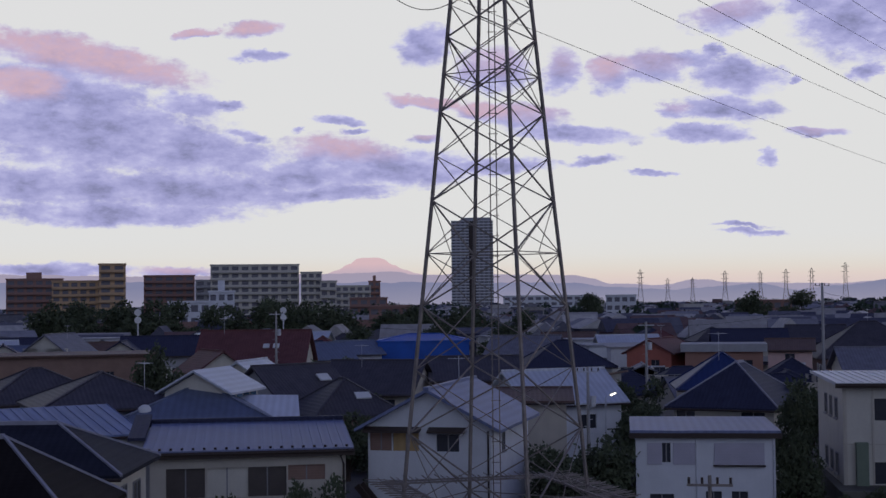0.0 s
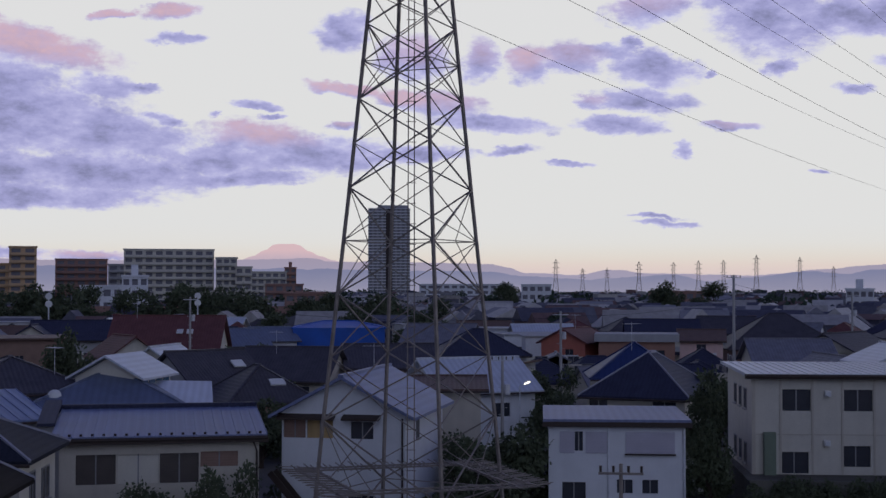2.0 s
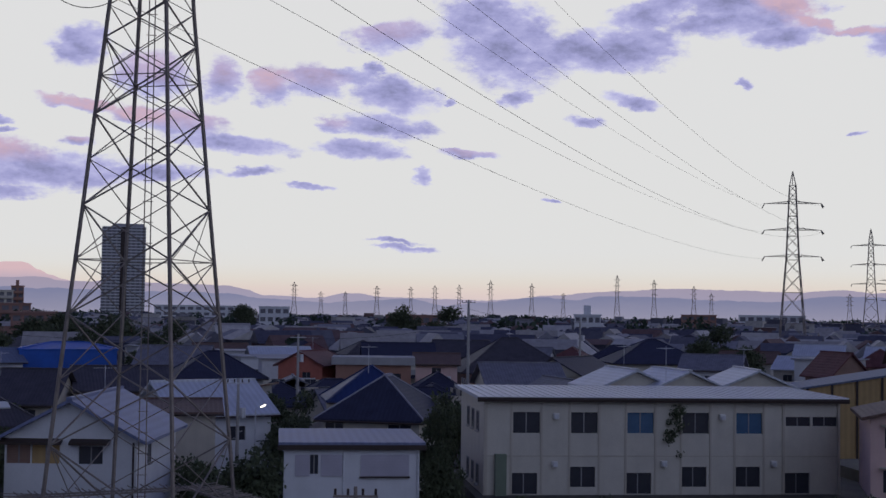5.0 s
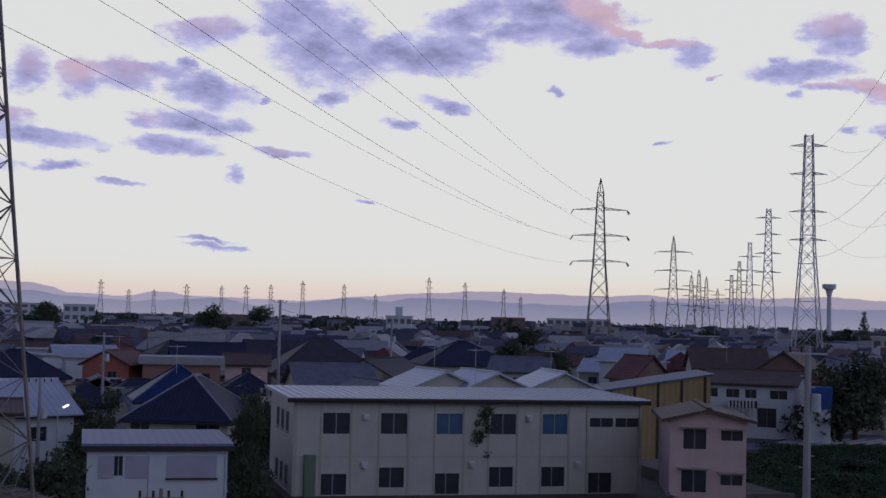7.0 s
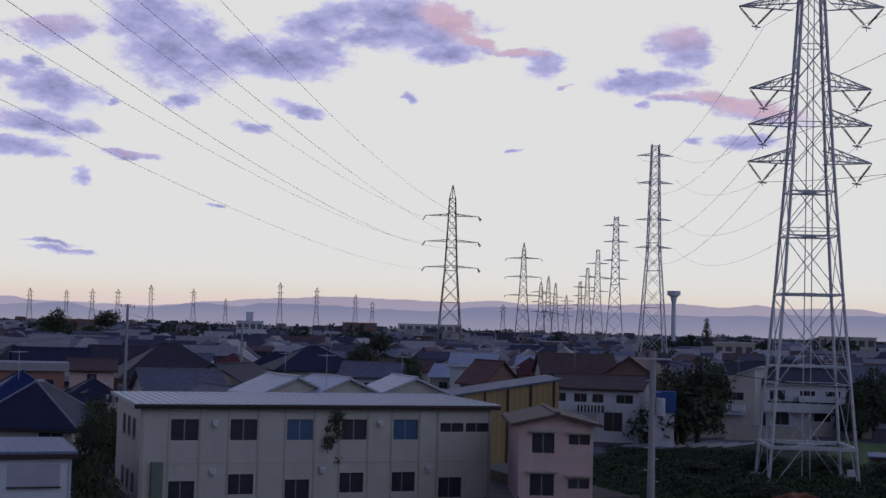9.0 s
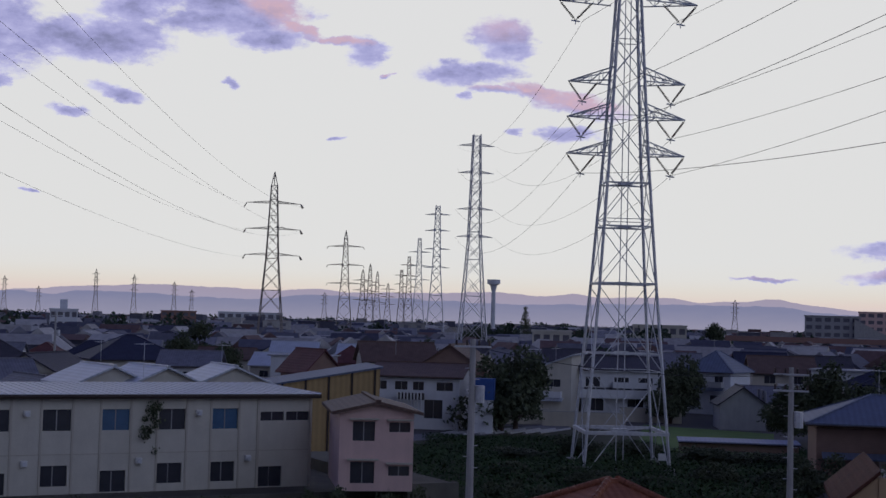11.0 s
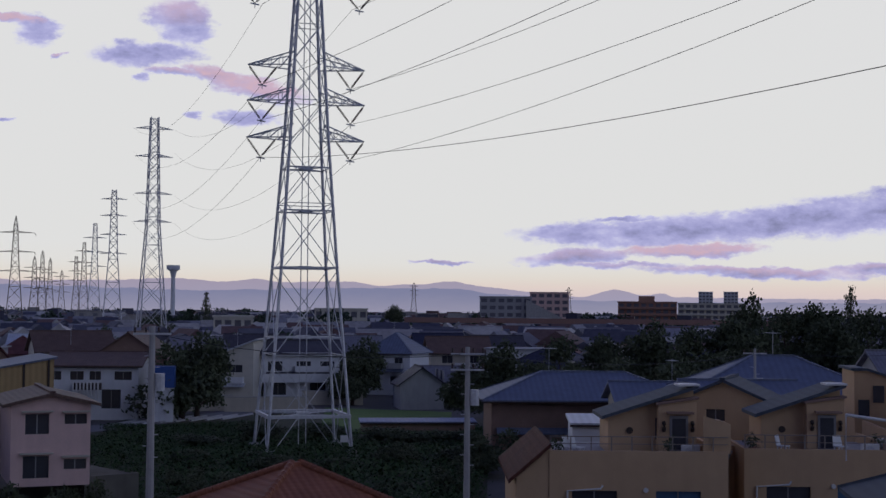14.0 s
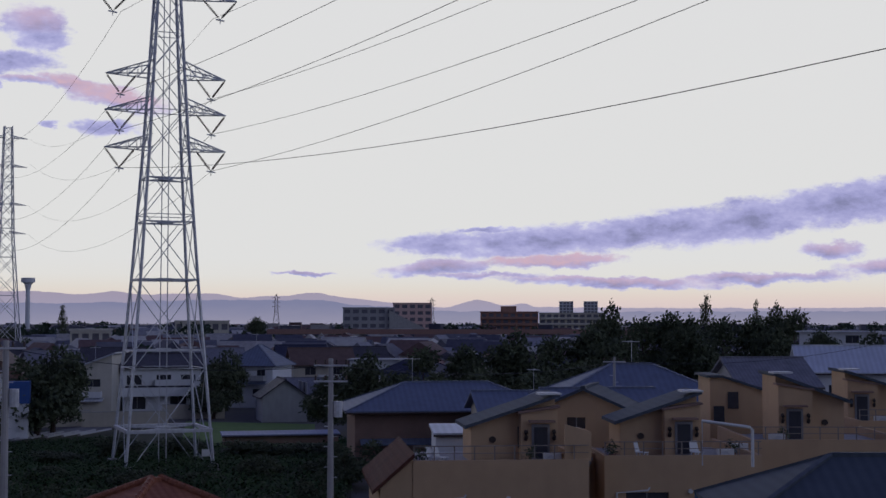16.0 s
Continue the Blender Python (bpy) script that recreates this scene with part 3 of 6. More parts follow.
def leafy(n, blobs, size, seed, flat=0.0):
    """A crown of small loose leaves in tufts, spread through several lobes given as (x, y, z, radius, squash)."""
    rnd = np.random.default_rng(seed)
    g = Geo()
    vol = np.array([b[3] ** 2 for b in blobs])
    pick = rnd.choice(len(blobs), n // 6, p=vol / vol.sum())
    for i in pick:
        bx, by, bz, br, sq = blobs[i]
        d = rnd.normal(size=3)
        d /= np.linalg.norm(d)
        c = np.array((bx, by, bz)) + d * br * rnd.uniform(0.55, 1.08) * np.array((1, 1, sq))
        for _ in range(6):
            p = c + rnd.normal(size=3) * size * 1.1
            u = rnd.normal(size=3)
            u /= np.linalg.norm(u)
            w = np.cross(u, rnd.normal(size=3))
            w /= np.linalg.norm(w)
            s = size * rnd.uniform(0.6, 1.3)
            k = len(g.v)
            g.v += [tuple(p - u * s), tuple(p + w * s * 0.5), tuple(p + u * s), tuple(p - w * s * 0.5)]
            g.f.append((k, k + 1, k + 2, k + 3))
    return g


tree_kinds = {}


def tree(az, d, height, radius, kind="broad", base=0.0, label="", turn=0.0):
    """A tree with a tapered trunk, limbs and a ragged crown; alike kinds share their meshes at their own scale."""
    key = (kind, int(turn) % 3)
    if key not in tree_kinds:
        rnd = random.Random(len(tree_kinds) + 7)
        trunk, blobs = Geo(), []
        if kind == "broad":
            trunk.tube([(0, 0, 0), (0.02, 0, 0.2), (0.0, 0.03, 0.6)], 0.04, 7, 0.015)
            for i in range(13):
                a, r = i * 2.4, rnd.uniform(0.12, 0.36)
                z = rnd.uniform(0.24, 0.82)
                q = (r * math.cos(a), r * math.sin(a), z)
                trunk.tube([(0, 0, 0.16 + 0.03 * i), q], 0.018, 5, 0.006)
                blobs.append((*q, rnd.uniform(0.12, 0.22), 0.8))
            blobs.append((0, 0, 0.85, 0.15, 0.9))
            n, s = 7200, 0.027
        elif kind == "conifer":
            trunk.tube([(0, 0, 0), (0, 0, 0.95)], 0.03, 7, 0.005)
            for i in range(12):
                z = 0.14 + i * 0.072
                for j in range(4):
                    a, r = j * 1.57 + i * 0.8, 0.25 * (1 - z) + 0.02
                    q = (r * math.cos(a), r * math.sin(a), z - 0.02)
                    trunk.tube([(0, 0, z), q], 0.007, 4, 0.003)
                    blobs.append((*q, 0.05 + 0.1 * (1 - z), 0.55))
            n, s = 4200, 0.018
        else:
            trunk.tube([(0, 0, 0), (0.02, 0.01, 0.4)], 0.04, 6, 0.02)
            for i in range(12):
                a, r = i * 2.4, rnd.uniform(0.1, 0.42)
                q = (r * math.cos(a), r * math.sin(a), rnd.uniform(0.2, 0.8))
                trunk.tube([(0, 0, 0.1), q], 0.014, 4, 0.006)
                blobs.append((*q, rnd.uniform(0.14, 0.24), 0.9))
            n, s = 4200, 0.034
        tree_kinds[key] = (trunk.mesh("trunk", BARK), leafy(n, blobs, s, len(tree_kinds)).mesh("crown", LEAF, clean=False))
    tm, cm = tree_kinds[key]
    words = {"broad": "dark leafy broad tree among the houses", "conifer": "tall dark pointed conifer among the roofs", "shrub": "dark rounded garden shrub beside a house"}[kind]
    ob = thing("shrub" if kind == "shrub" else "tree", label or words, "shrub" if kind == "shrub" else "tree", az, d, base, turn, "shrubs" if kind == "shrub" else "trees")
    ob.scale = (radius / 0.45, radius / 0.45, height)
    part("trunk", tm, BARK, ob)
    part("crown", cm, LEAF, ob)
    return ob


def lattice(ob, levels, spin, material, leg, brace, panel=0.9, style="cross"):
    """The body of a lattice mast: four legs through the levels (z, corner radius), rings and crossed bracing, each panel of a face a part."""
    def corner(i, z):
        for (za, ra), (zb, rb) in zip(levels, levels[1:]):
            if za <= z <= zb:
                r = ra + (rb - ra) * (z - za) / (zb - za)
                break
        else:
            r = levels[-1][1]
        a = radians(spin + 90 * i)
        return Vector((r * math.cos(a), r * math.sin(a), z)), r
    for i in range(4):
        part("leg", Geo().tube([corner(i, za)[0] for za, _ in levels], leg * 0.62, 4), material, ob)
    z, k, top = levels[0][0], 0, levels[-1][0]
    while z < top - 0.6:
        r = corner(0, z)[1]
        zn = min(top, z + r * 2 ** 0.5 * panel)
        zm = (z + zn) / 2
        for i in range(4):
            a, b, c, e = corner(i, z)[0], corner(i + 1, z)[0], corner(i, zn)[0], corner(i + 1, zn)[0]
            if style == "zig":
                # diagonals that meet half way up, on every other leg
                low, mid, high = (a, corner(i + 1, zm)[0], c) if i % 2 == 0 else (b, corner(i, zm)[0], e)
                lo2, mi2, hi2 = (b, corner(i, zm)[0], e) if i % 2 == 0 else (a, corner(i + 1, zm)[0], c)
                bars = [(low, mid, 1.0), (mid, high, 1.0), (lo2, mi2, 0.6), (mi2, hi2, 0.6)]
                if k % 2 == 0:
                    h1, h2 = corner(i, zm)[0], corner(i + 1, zm)[0]
                    bars += [(h1, h2, 0.7), (low, (h1 + h2) / 2, 0.5), (high, (h1 + h2) / 2, 0.5)]
                for p, q, f in bars:
                    part("brace", Geo().bar(p, q, brace * f), material, ob)
                continue
            else:
                g = Geo().bar(a, e, brace).bar(b, c, brace)
                if k % 2 == 0:
                    g.bar(c, e, brace)
            part("brace", g, material, ob)
        z, k = zn, k + 1
    return corner


def cable(name, p, q, sag, r=0.025, label="thin black overhead power cable in the sky", n=14, group="power cables"):
    """A hanging cable between two points."""
    p, q = Vector(p), Vector(q)
    pts = [p.lerp(q, i / n) - Vector((0, 0, 4 * sag * (i / n) * (1 - i / n))) for i in range(n + 1)]
    ob = part(name, Geo().tube(pts, r, 5), WIRE)
    return tagged(ob, label, "cable", group)


def cross_arm(ob, z, reach, rise, width, material, bar=0.07, strings="v"):
    """Two pointed bracket arms of trussed bars, with porcelain insulator strings at their ends."""
    for s in (-1, 1):
        g, tip = Geo(), Vector((s * reach, 0, z))
        n = 4
        for y in (-width, width):
            root, up = Vector((s * width, y, z)), Vector((s * width, y, z + rise))
            g.bar(root, tip, bar).bar(up, tip, bar)
            last = up
            for i in range(1, n):
                lo, hi = root.lerp(tip, i / n), up.lerp(tip, i / n)
                g.bar(lo, hi, bar * 0.6).bar(last, lo, bar * 0.6)
                last = hi
        for i in range(1, n):
            f = i / n
            g.bar((s * width + (s * reach - s * width) * f, -width * (1 - f), z), (s * width + (s * reach - s * width) * f, width * (1 - f), z), bar * 0.6)
        arm = part("cross_arm", g, material, ob)
        if strings == "v":
            low = Vector((s * (reach * 0.76), 0, z - 1.6))
            for q in (tip, Vector((s * reach * 0.5, 0, z))):
                k = Geo().tube([q, low], 0.03, 5)
                for i in range(2, 13):
                    c = q.lerp(low, i / 14)
                    k.tube([c - (q - low) * 0.02, c + (q - low) * 0.02], 0.10, 6)
                part("insulator", k, INSUL, arm)
            part("clamp", Geo().bar(low + Vector((-0.35, 0, 0)), low + Vector((0.35, 0, -0.1)), 0.10).bar(low, low - Vector((0, 0, 0.35)), 0.06), STEEL, arm)
        elif strings == "end":
            k = Geo()
            for dy in (-1, 1):
                k.tube([tip, tip + Vector((s * 0.5, dy * 1.6, -0.9))], 0.13, 6)
            part("insulator", k, INSUL, arm)
    return ob


def utility_pole(az, d, height, base=0.0, lamp=True, arms=1, turn=0.0, material=None, fat=0.15):
    ob = thing("utility_pole", "grey concrete utility pole with crossarms and cables", "utility pole", az, d, base, turn, "utility poles")
    part("pole", Geo().tube([(0, 0, 0), (0, 0, height)], fat, 10, fat * 0.62), material or CONC, ob, smooth=False)
    for i in range(arms):
        z = height - 0.35 - 0.7 * i
        arm = part("crossarm", Geo().box(-0.75, 0.75, -0.18, -0.10, z, z + 0.08), material or STEEL, ob)
        for x in (-0.68, -0.25, 0.25, 0.68):
            part("insulator", Geo().tube([(x, -0.14, z + 0.09), (x, -0.14, z + 0.3)], 0.045, 6), INSUL, arm)
    if lamp:
        part("transformer", Geo().tube([(0.32, 0, height - 2.6), (0.32, 0, height - 1.9)], 0.2, 10), STEEL, ob)
    for i in range(10):
        z = height - 1.2 - i * 0.45
        part("step_bolt", Geo().bar((0, 0, z), (0.3 if i % 2 else -0.3, 0, z), 0.03), STEEL, ob)
    return ob


def aerial(az, d, z, height=2.2, turn=0.0):
    ob = thing("television_aerial", "thin grey metal television aerial on a roof", "aerial", az, d, z, turn, "television aerials")
    part("mast", Geo().tube([(0, 0, 0), (0, 0, height)], 0.018, 5), STEEL, ob)
    boom = part("boom", Geo().bar((-0.6, 0, height - 0.15), (0.6, 0, height - 0.15), 0.02), STEEL, ob)
    rod = Geo().bar((0, -0.35, height - 0.13), (0, 0.35, height - 0.13), 0.02).mesh("element", STEEL)
    for i in range(7):
        part("element", rod, STEEL, boom).location = (-0.55 + i * 0.18, 0, 0)
    return ob


def block(name, label, az, d, w, dep, height, wall, storeys, bays, turn=0.0, base=0.0, balcony=True, category="apartment block", roof_box=True, pane=None, group="blocks of flats", slab=None):
    """A block of flats with balcony bands, openings by storey and bay, parapet and a roof box."""
    ob = thing(name, label, category, az, d, base, turn, group)
    claim(az, d, max(w, dep) * 0.6)
    hw, hd, sh = w / 2, dep / 2, height / storeys
    g = Geo()
    holes = [(-hw + (b + 0.5) * w / bays, s * sh + sh * 0.30, w / bays * 0.66, sh * 0.52) for s in range(storeys) for b in range(bays)]
    holed_wall(g, w, -hd, -hd + 0.6, 0, height, holes)
    g.box(-hw, hw, -hd + 0.6, hd, 0, height)
    part("wall", g, wall, ob)
    part("parapet", Geo().box(-hw - 0.3, hw + 0.3, -hd - 0.3, hd + 0.3, height, height + 0.5), slab or wall, ob)
    if roof_box:
        part("roof_box", Geo().box(-hw * 0.3, hw * 0.25, -hd * 0.4, hd * 0.6, height + 0.5, height + 3.2), wall, ob)
    sheet = None
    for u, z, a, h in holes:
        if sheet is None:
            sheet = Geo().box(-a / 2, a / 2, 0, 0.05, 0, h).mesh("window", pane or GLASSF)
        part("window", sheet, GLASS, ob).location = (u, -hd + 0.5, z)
    if balcony:
        shared = Geo().box(-hw, hw, -1.2, 0, -0.15, 0).box(-hw, hw, -1.2, -1.08, 0, 0.95).mesh("balcony", slab or wall)
        for s in range(1, storeys):
            part("balcony", shared, wall, ob).location = (0, -hd, s * sh)
    return ob


# ---- ground and distance ----
g = Geo()
rings = [0, 30, 80, 160, 320, 700, 1600, 4900]
for i, r in enumerate(rings[1:]):
    for j in range(48):
        g.v.append((r * math.cos(j * math.pi / 24), r * math.sin(j * math.pi / 24), 0.0))
g.v.append((0, 0, 0))
for i in range(len(rings) - 2):
    g.f += [(i * 48 + j, (i + 1) * 48 + j, (i + 1) * 48 + (j + 1) % 48, i * 48 + (j + 1) % 48) for j in range(48)]
g.f += [(336, j, (j + 1) % 48) for j in range(48)]
tagged(part("ground", g, plain_ground()), "dark mixed ground of lanes and gardens between houses", "ground", kind="structure")


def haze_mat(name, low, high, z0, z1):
    """Far hills glowing with painted-in haze of bright air, paler towards their feet."""
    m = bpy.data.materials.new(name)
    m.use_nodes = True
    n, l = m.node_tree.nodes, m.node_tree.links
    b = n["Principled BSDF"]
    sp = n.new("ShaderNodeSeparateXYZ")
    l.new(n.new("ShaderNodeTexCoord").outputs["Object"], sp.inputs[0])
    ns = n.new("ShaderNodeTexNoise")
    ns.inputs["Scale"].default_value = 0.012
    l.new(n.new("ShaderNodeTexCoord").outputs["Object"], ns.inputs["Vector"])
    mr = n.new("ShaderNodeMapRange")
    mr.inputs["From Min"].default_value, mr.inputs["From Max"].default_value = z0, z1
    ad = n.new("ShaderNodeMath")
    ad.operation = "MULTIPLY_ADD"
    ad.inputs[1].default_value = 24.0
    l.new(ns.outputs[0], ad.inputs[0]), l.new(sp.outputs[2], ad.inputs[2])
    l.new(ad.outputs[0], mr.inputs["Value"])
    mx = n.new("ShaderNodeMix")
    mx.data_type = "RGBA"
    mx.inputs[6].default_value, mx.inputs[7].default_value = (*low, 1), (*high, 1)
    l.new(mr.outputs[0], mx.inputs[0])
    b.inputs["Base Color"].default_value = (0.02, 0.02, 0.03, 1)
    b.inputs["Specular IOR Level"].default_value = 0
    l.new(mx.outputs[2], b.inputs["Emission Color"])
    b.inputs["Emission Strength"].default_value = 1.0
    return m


def hills(name, label, dist, profile, material, rough, seed):
    """A far range as a body with a ragged crest, through (bearing, rise) pairs."""
    rnd = Vector((seed * 9.1, 0, 0))
    g, a, step = Geo(), profile[0][0], 0.12
    k = 0
    while a <= profile[-1][0]:
        for (a0, e0), (a1, e1) in zip(profile, profile[1:]):
            if a0 <= a <= a1:
                s = (a - a0) / (a1 - a0)
                s = s * s * (3 - 2 * s)
                e = e0 + (e1 - e0) * s
        e += rough * (noise.noise(Vector((a * 1.1, seed, 0))) + 0.5 * noise.noise(Vector((a * 3.1, seed, 4))) + 0.3 * noise.noise(Vector((a * 7.3, seed, 8))))
        for dd, f in ((-250, 0.0), (-120, 0.55), (0, 1.0), (200, 0.0)):
            x, y = polar(a, dist + dd)
            g.v.append((x, y, (12 + dist * math.tan(radians(e))) * f - (5 if f == 0 else 0)))
        if k:
            b = 4 * k
            g.f += [(b + i - 4, b + i - 3, b + i + 1, b + i) for i in range(3)]
        a, k = a + step, k + 1
    return tagged(part(name, g, material, smooth=True), label, "mountains", kind="structure")


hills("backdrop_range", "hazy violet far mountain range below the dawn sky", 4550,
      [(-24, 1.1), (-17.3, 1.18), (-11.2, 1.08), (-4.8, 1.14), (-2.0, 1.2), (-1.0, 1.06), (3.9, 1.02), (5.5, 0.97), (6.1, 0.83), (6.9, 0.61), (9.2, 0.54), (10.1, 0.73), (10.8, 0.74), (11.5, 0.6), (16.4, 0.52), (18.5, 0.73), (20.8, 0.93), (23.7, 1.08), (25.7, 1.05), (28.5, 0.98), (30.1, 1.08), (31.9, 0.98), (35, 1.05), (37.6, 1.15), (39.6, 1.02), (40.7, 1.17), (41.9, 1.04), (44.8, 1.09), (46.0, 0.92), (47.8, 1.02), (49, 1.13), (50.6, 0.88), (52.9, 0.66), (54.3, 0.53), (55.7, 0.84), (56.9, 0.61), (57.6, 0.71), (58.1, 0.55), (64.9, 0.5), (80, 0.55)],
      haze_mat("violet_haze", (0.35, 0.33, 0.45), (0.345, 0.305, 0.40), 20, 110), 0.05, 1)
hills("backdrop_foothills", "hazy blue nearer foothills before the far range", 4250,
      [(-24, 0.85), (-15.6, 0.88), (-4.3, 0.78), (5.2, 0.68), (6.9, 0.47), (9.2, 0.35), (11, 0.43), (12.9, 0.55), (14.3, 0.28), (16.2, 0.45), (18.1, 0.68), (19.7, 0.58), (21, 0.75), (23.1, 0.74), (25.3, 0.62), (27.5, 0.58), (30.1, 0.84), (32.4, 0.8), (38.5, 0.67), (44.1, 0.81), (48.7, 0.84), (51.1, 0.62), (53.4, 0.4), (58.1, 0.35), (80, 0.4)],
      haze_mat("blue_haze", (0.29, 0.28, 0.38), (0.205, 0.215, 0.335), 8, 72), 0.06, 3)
# the dawn pink on the snow is painted into the peak's glow
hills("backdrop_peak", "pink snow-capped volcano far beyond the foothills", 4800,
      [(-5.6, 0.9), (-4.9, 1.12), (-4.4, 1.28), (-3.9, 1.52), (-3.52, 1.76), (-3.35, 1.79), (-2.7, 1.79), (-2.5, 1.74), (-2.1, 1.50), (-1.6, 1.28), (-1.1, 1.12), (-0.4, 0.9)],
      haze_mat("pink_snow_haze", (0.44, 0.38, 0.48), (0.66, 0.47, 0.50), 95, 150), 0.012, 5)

# ---- the houses before the mast, from the west ----
house("house", "dark tiled hip-roofed house with pale walls nearby", -18.1, 58.0, 11.0, 6.0, 5.7, 7.15, "hip", -18.1, wall=CREAM, tile=R_SLATE, cap=CAP, wins=[("f", 3.2, 3.2, 0.9, 1.1), ("r", -1.0, 3.6, 0.8, 1.3), ("r", 1.2, 3.6, 1.2, 1.2)])
house("house", "black tiled hip-roofed house just below the viewpoint", -20.5, 50.2, 11.0, 6.0, 5.35, 7.4, "hip", -20.5, wall=GREY, tile=R_BLACK, cap=CAP, wins=[("f", 3.0, 3.0, 1.2, 1.0)])
beige = house("house", "beige rendered house with a pale blue metal roof", -8.05, 68.0, 8.9, 7.2, 5.15, 5.75, "shed", 0, wall=BEIGE, tile=R_MID, over=0.35, seams=0.45,
              wins=[("f", -2.85, 3.1, 1.75, 1.35, SHUTTER), ("f", -0.98, 3.1, 1.8, 1.35, CREAM), ("f", 0.85, 3.1, 1.75, 1.35, SHUTTER), ("f", 2.65, 3.8, 1.7, 0.7, BROWN),
                    ("f", -2.6, 0.8, 2.4, 1.4), ("f", 2.2, 0.8, 2.4, 1.4)])
for i in range(19):
    part("snow_guard", Geo().box(-0.06, 0.06, -0.05, 0.05, 0, 0.16), DARKTRIM, beige).location = (-4.5 + i * 0.5, -3.72, 5.24)
part("ridge_beam", Geo().box(-5.4, 4.8, 3.6, 3.9, 5.75, 6.12), R_NAVY, beige, "dark navy ridge capping")
part("fascia", Geo().box(-4.85, 4.85, -4.0, -3.94, 4.92, 5.22), DARKTRIM, beige)
part("downpipe", Geo().tube([(4.2, -3.7, 4.9), (4.35, -3.68, 4.5), (4.35, -3.68, 0.2)], 0.05, 6), DARKTRIM, beige)
part("annex_roof", Geo().solid([(-5.6, -1.5, 5.7), (-4.8, -1.5, 5.7), (-4.8, 3.5, 6.4), (-5.6, 3.5, 6.4)], (0, 0, -0.15)), R_NAVY, beige)
part("annex_wall", Geo().box(-5.5, -4.46, -1.2, 3.4, 0, 5.5), GREY, beige)

blue = house("house", "house with a blue-grey hipped metal roof and raised clerestory", -9.85, 90, 9.0, 10.5, 4.9, 6.85, "hip", -6, wall=GREY, tile=R_BLUE, wins=[("f", -3.5, 2.6, 1.6, 1.2), ("f", 3, 2.6, 1.6, 1.2)])
cl = pose(0.4, 0.3, 0, 0, 0, -17)
part("clerestory_wall", Geo().solid([(-2.1, -2.3, 4.8), (2.1, -2.3, 4.8), (2.1, -2.3, 6.45), (0, -2.3, 7.6), (-2.1, -2.3, 6.45)], (0, 5.2, 0)), CREAM, blue).matrix_basis = cl
for x in (-2.55, 2.55):
    part("clerestory_roof", Geo().solid([(x, -2.8, 6.42), (0, -2.8, 7.82), (0, 3.3, 7.82), (x, 3.3, 6.42)], (0, 0, -0.14)), R_LIGHT, blue, "pale sheet metal roof").matrix_basis = cl
for y in (-1.5, -0.3, 0.9, 2.1):
    part("clerestory_window", Geo().box(2.1, 2.15, y - 0.48, y + 0.48, 5.55, 6.25), GLASSB, blue).matrix_basis = cl
part("lean_to_roof", Geo().solid([(1.2, -4.6, 5.05), (6.3, -4.6, 4.75), (6.0, 0.5, 6.0), (2.5, 0.2, 6.1)], (0, 0, -0.15)), R_LIGHT, blue, "pale sheet metal roof")
part("satellite_dish", Geo().tube([(-3.1, -4.3, 5.5), (-3.1, -4.42, 5.56), (-3.1, -4.47, 5.58)], 0.42, 14, 0.1), PLASTIC, blue, "white satellite dish")

house("house", "dark hip-roofed house with grey walls", -13.9, 93, 8.4, 9, 5.6, 7.4, "hip", 10, wall=GREY, tile=R_DARK, wins=[("f", -1.5, 3, 1.6, 1.1), ("f", 2, 3, 1.2, 1.1)])
house("shed", "low outbuilding with a pale blue sheet roof", -16.6, 79, 9.5, 6, 4.9, 5.9, "shed", 14, wall=GREY, tile=R_SKY, wins=[("f", 1.6, 3.0, 1.6, 1.0)], category="outbuilding", seams=0.6)
house("house", "long brown-walled building with a flat roof", -15.6, 133, 17, 9, 7.3, 7.3, "flat", 0, wall=BROWN, tile=R_BROWN, wins=[("f", 4.6, 5.0, 0.7, 0.9), ("f", -1.0, 5.0, 0.7, 0.9)])
house("house", "dark hip-roofed house below the brown wall", -16.4, 106, 8.5, 8, 5.2, 7.2, "hip", 14, wall=GREY, tile=R_DARK, wins=[("f", 2, 2.6, 1.4, 1.0)])
house("house", "yellow gabled house with a grey tiled roof", -15.5, 194, 6.2, 9, 5.6, 7.9, "gable_y", -24, wall=CREAM, tile=R_GREY, wins=[("f", -0.6, 5.3, 0.9, 0.9), ("f", 1.4, 3.2, 1.2, 1.0)])
house("house", "cream gabled house with a navy tiled roof", -13.0, 176, 5.4, 6, 5.6, 7.3, "gable_y", -8, wall=CREAM, tile=R_NAVY, wins=[("f", 0, 4.9, 0.9, 0.9)])
house("house", "navy tiled house behind a brown wall", -11.4, 180, 10, 8, 5.6, 7.7, "gable", -4, wall=GREY, tile=R_NAVY, wins=[("f", -2, 3.6, 1.5, 1.0)])
red = house("house", "wide house with a dark red tiled roof", -7.7, 158, 11.6, 9, 5.5, 8.7, "gable", -10, wall=CREAM, tile=R_RED, wins=[("f", 3, 3.2, 1.6, 1.2), ("f", -2, 3.2, 1.6, 1.2)])
for x in (1.2, 2.3):
    part("skylight", Geo().solid([(x, -2.9, 6.9), (x + 0.7, -2.9, 6.9), (x + 0.7, -2.3, 7.32), (x, -2.3, 7.32)], (0, -0.05, 0.08)), PLASTIC, red, "white-framed skylight")
house("house", "small cream gabled wing with a red tiled roof", -9.5, 147, 5.4, 6, 5.0, 6.9, "gable_y", 20, wall=CREAM, tile=R_RED, wins=[("f", 0, 3.4, 1.8, 1.0)])
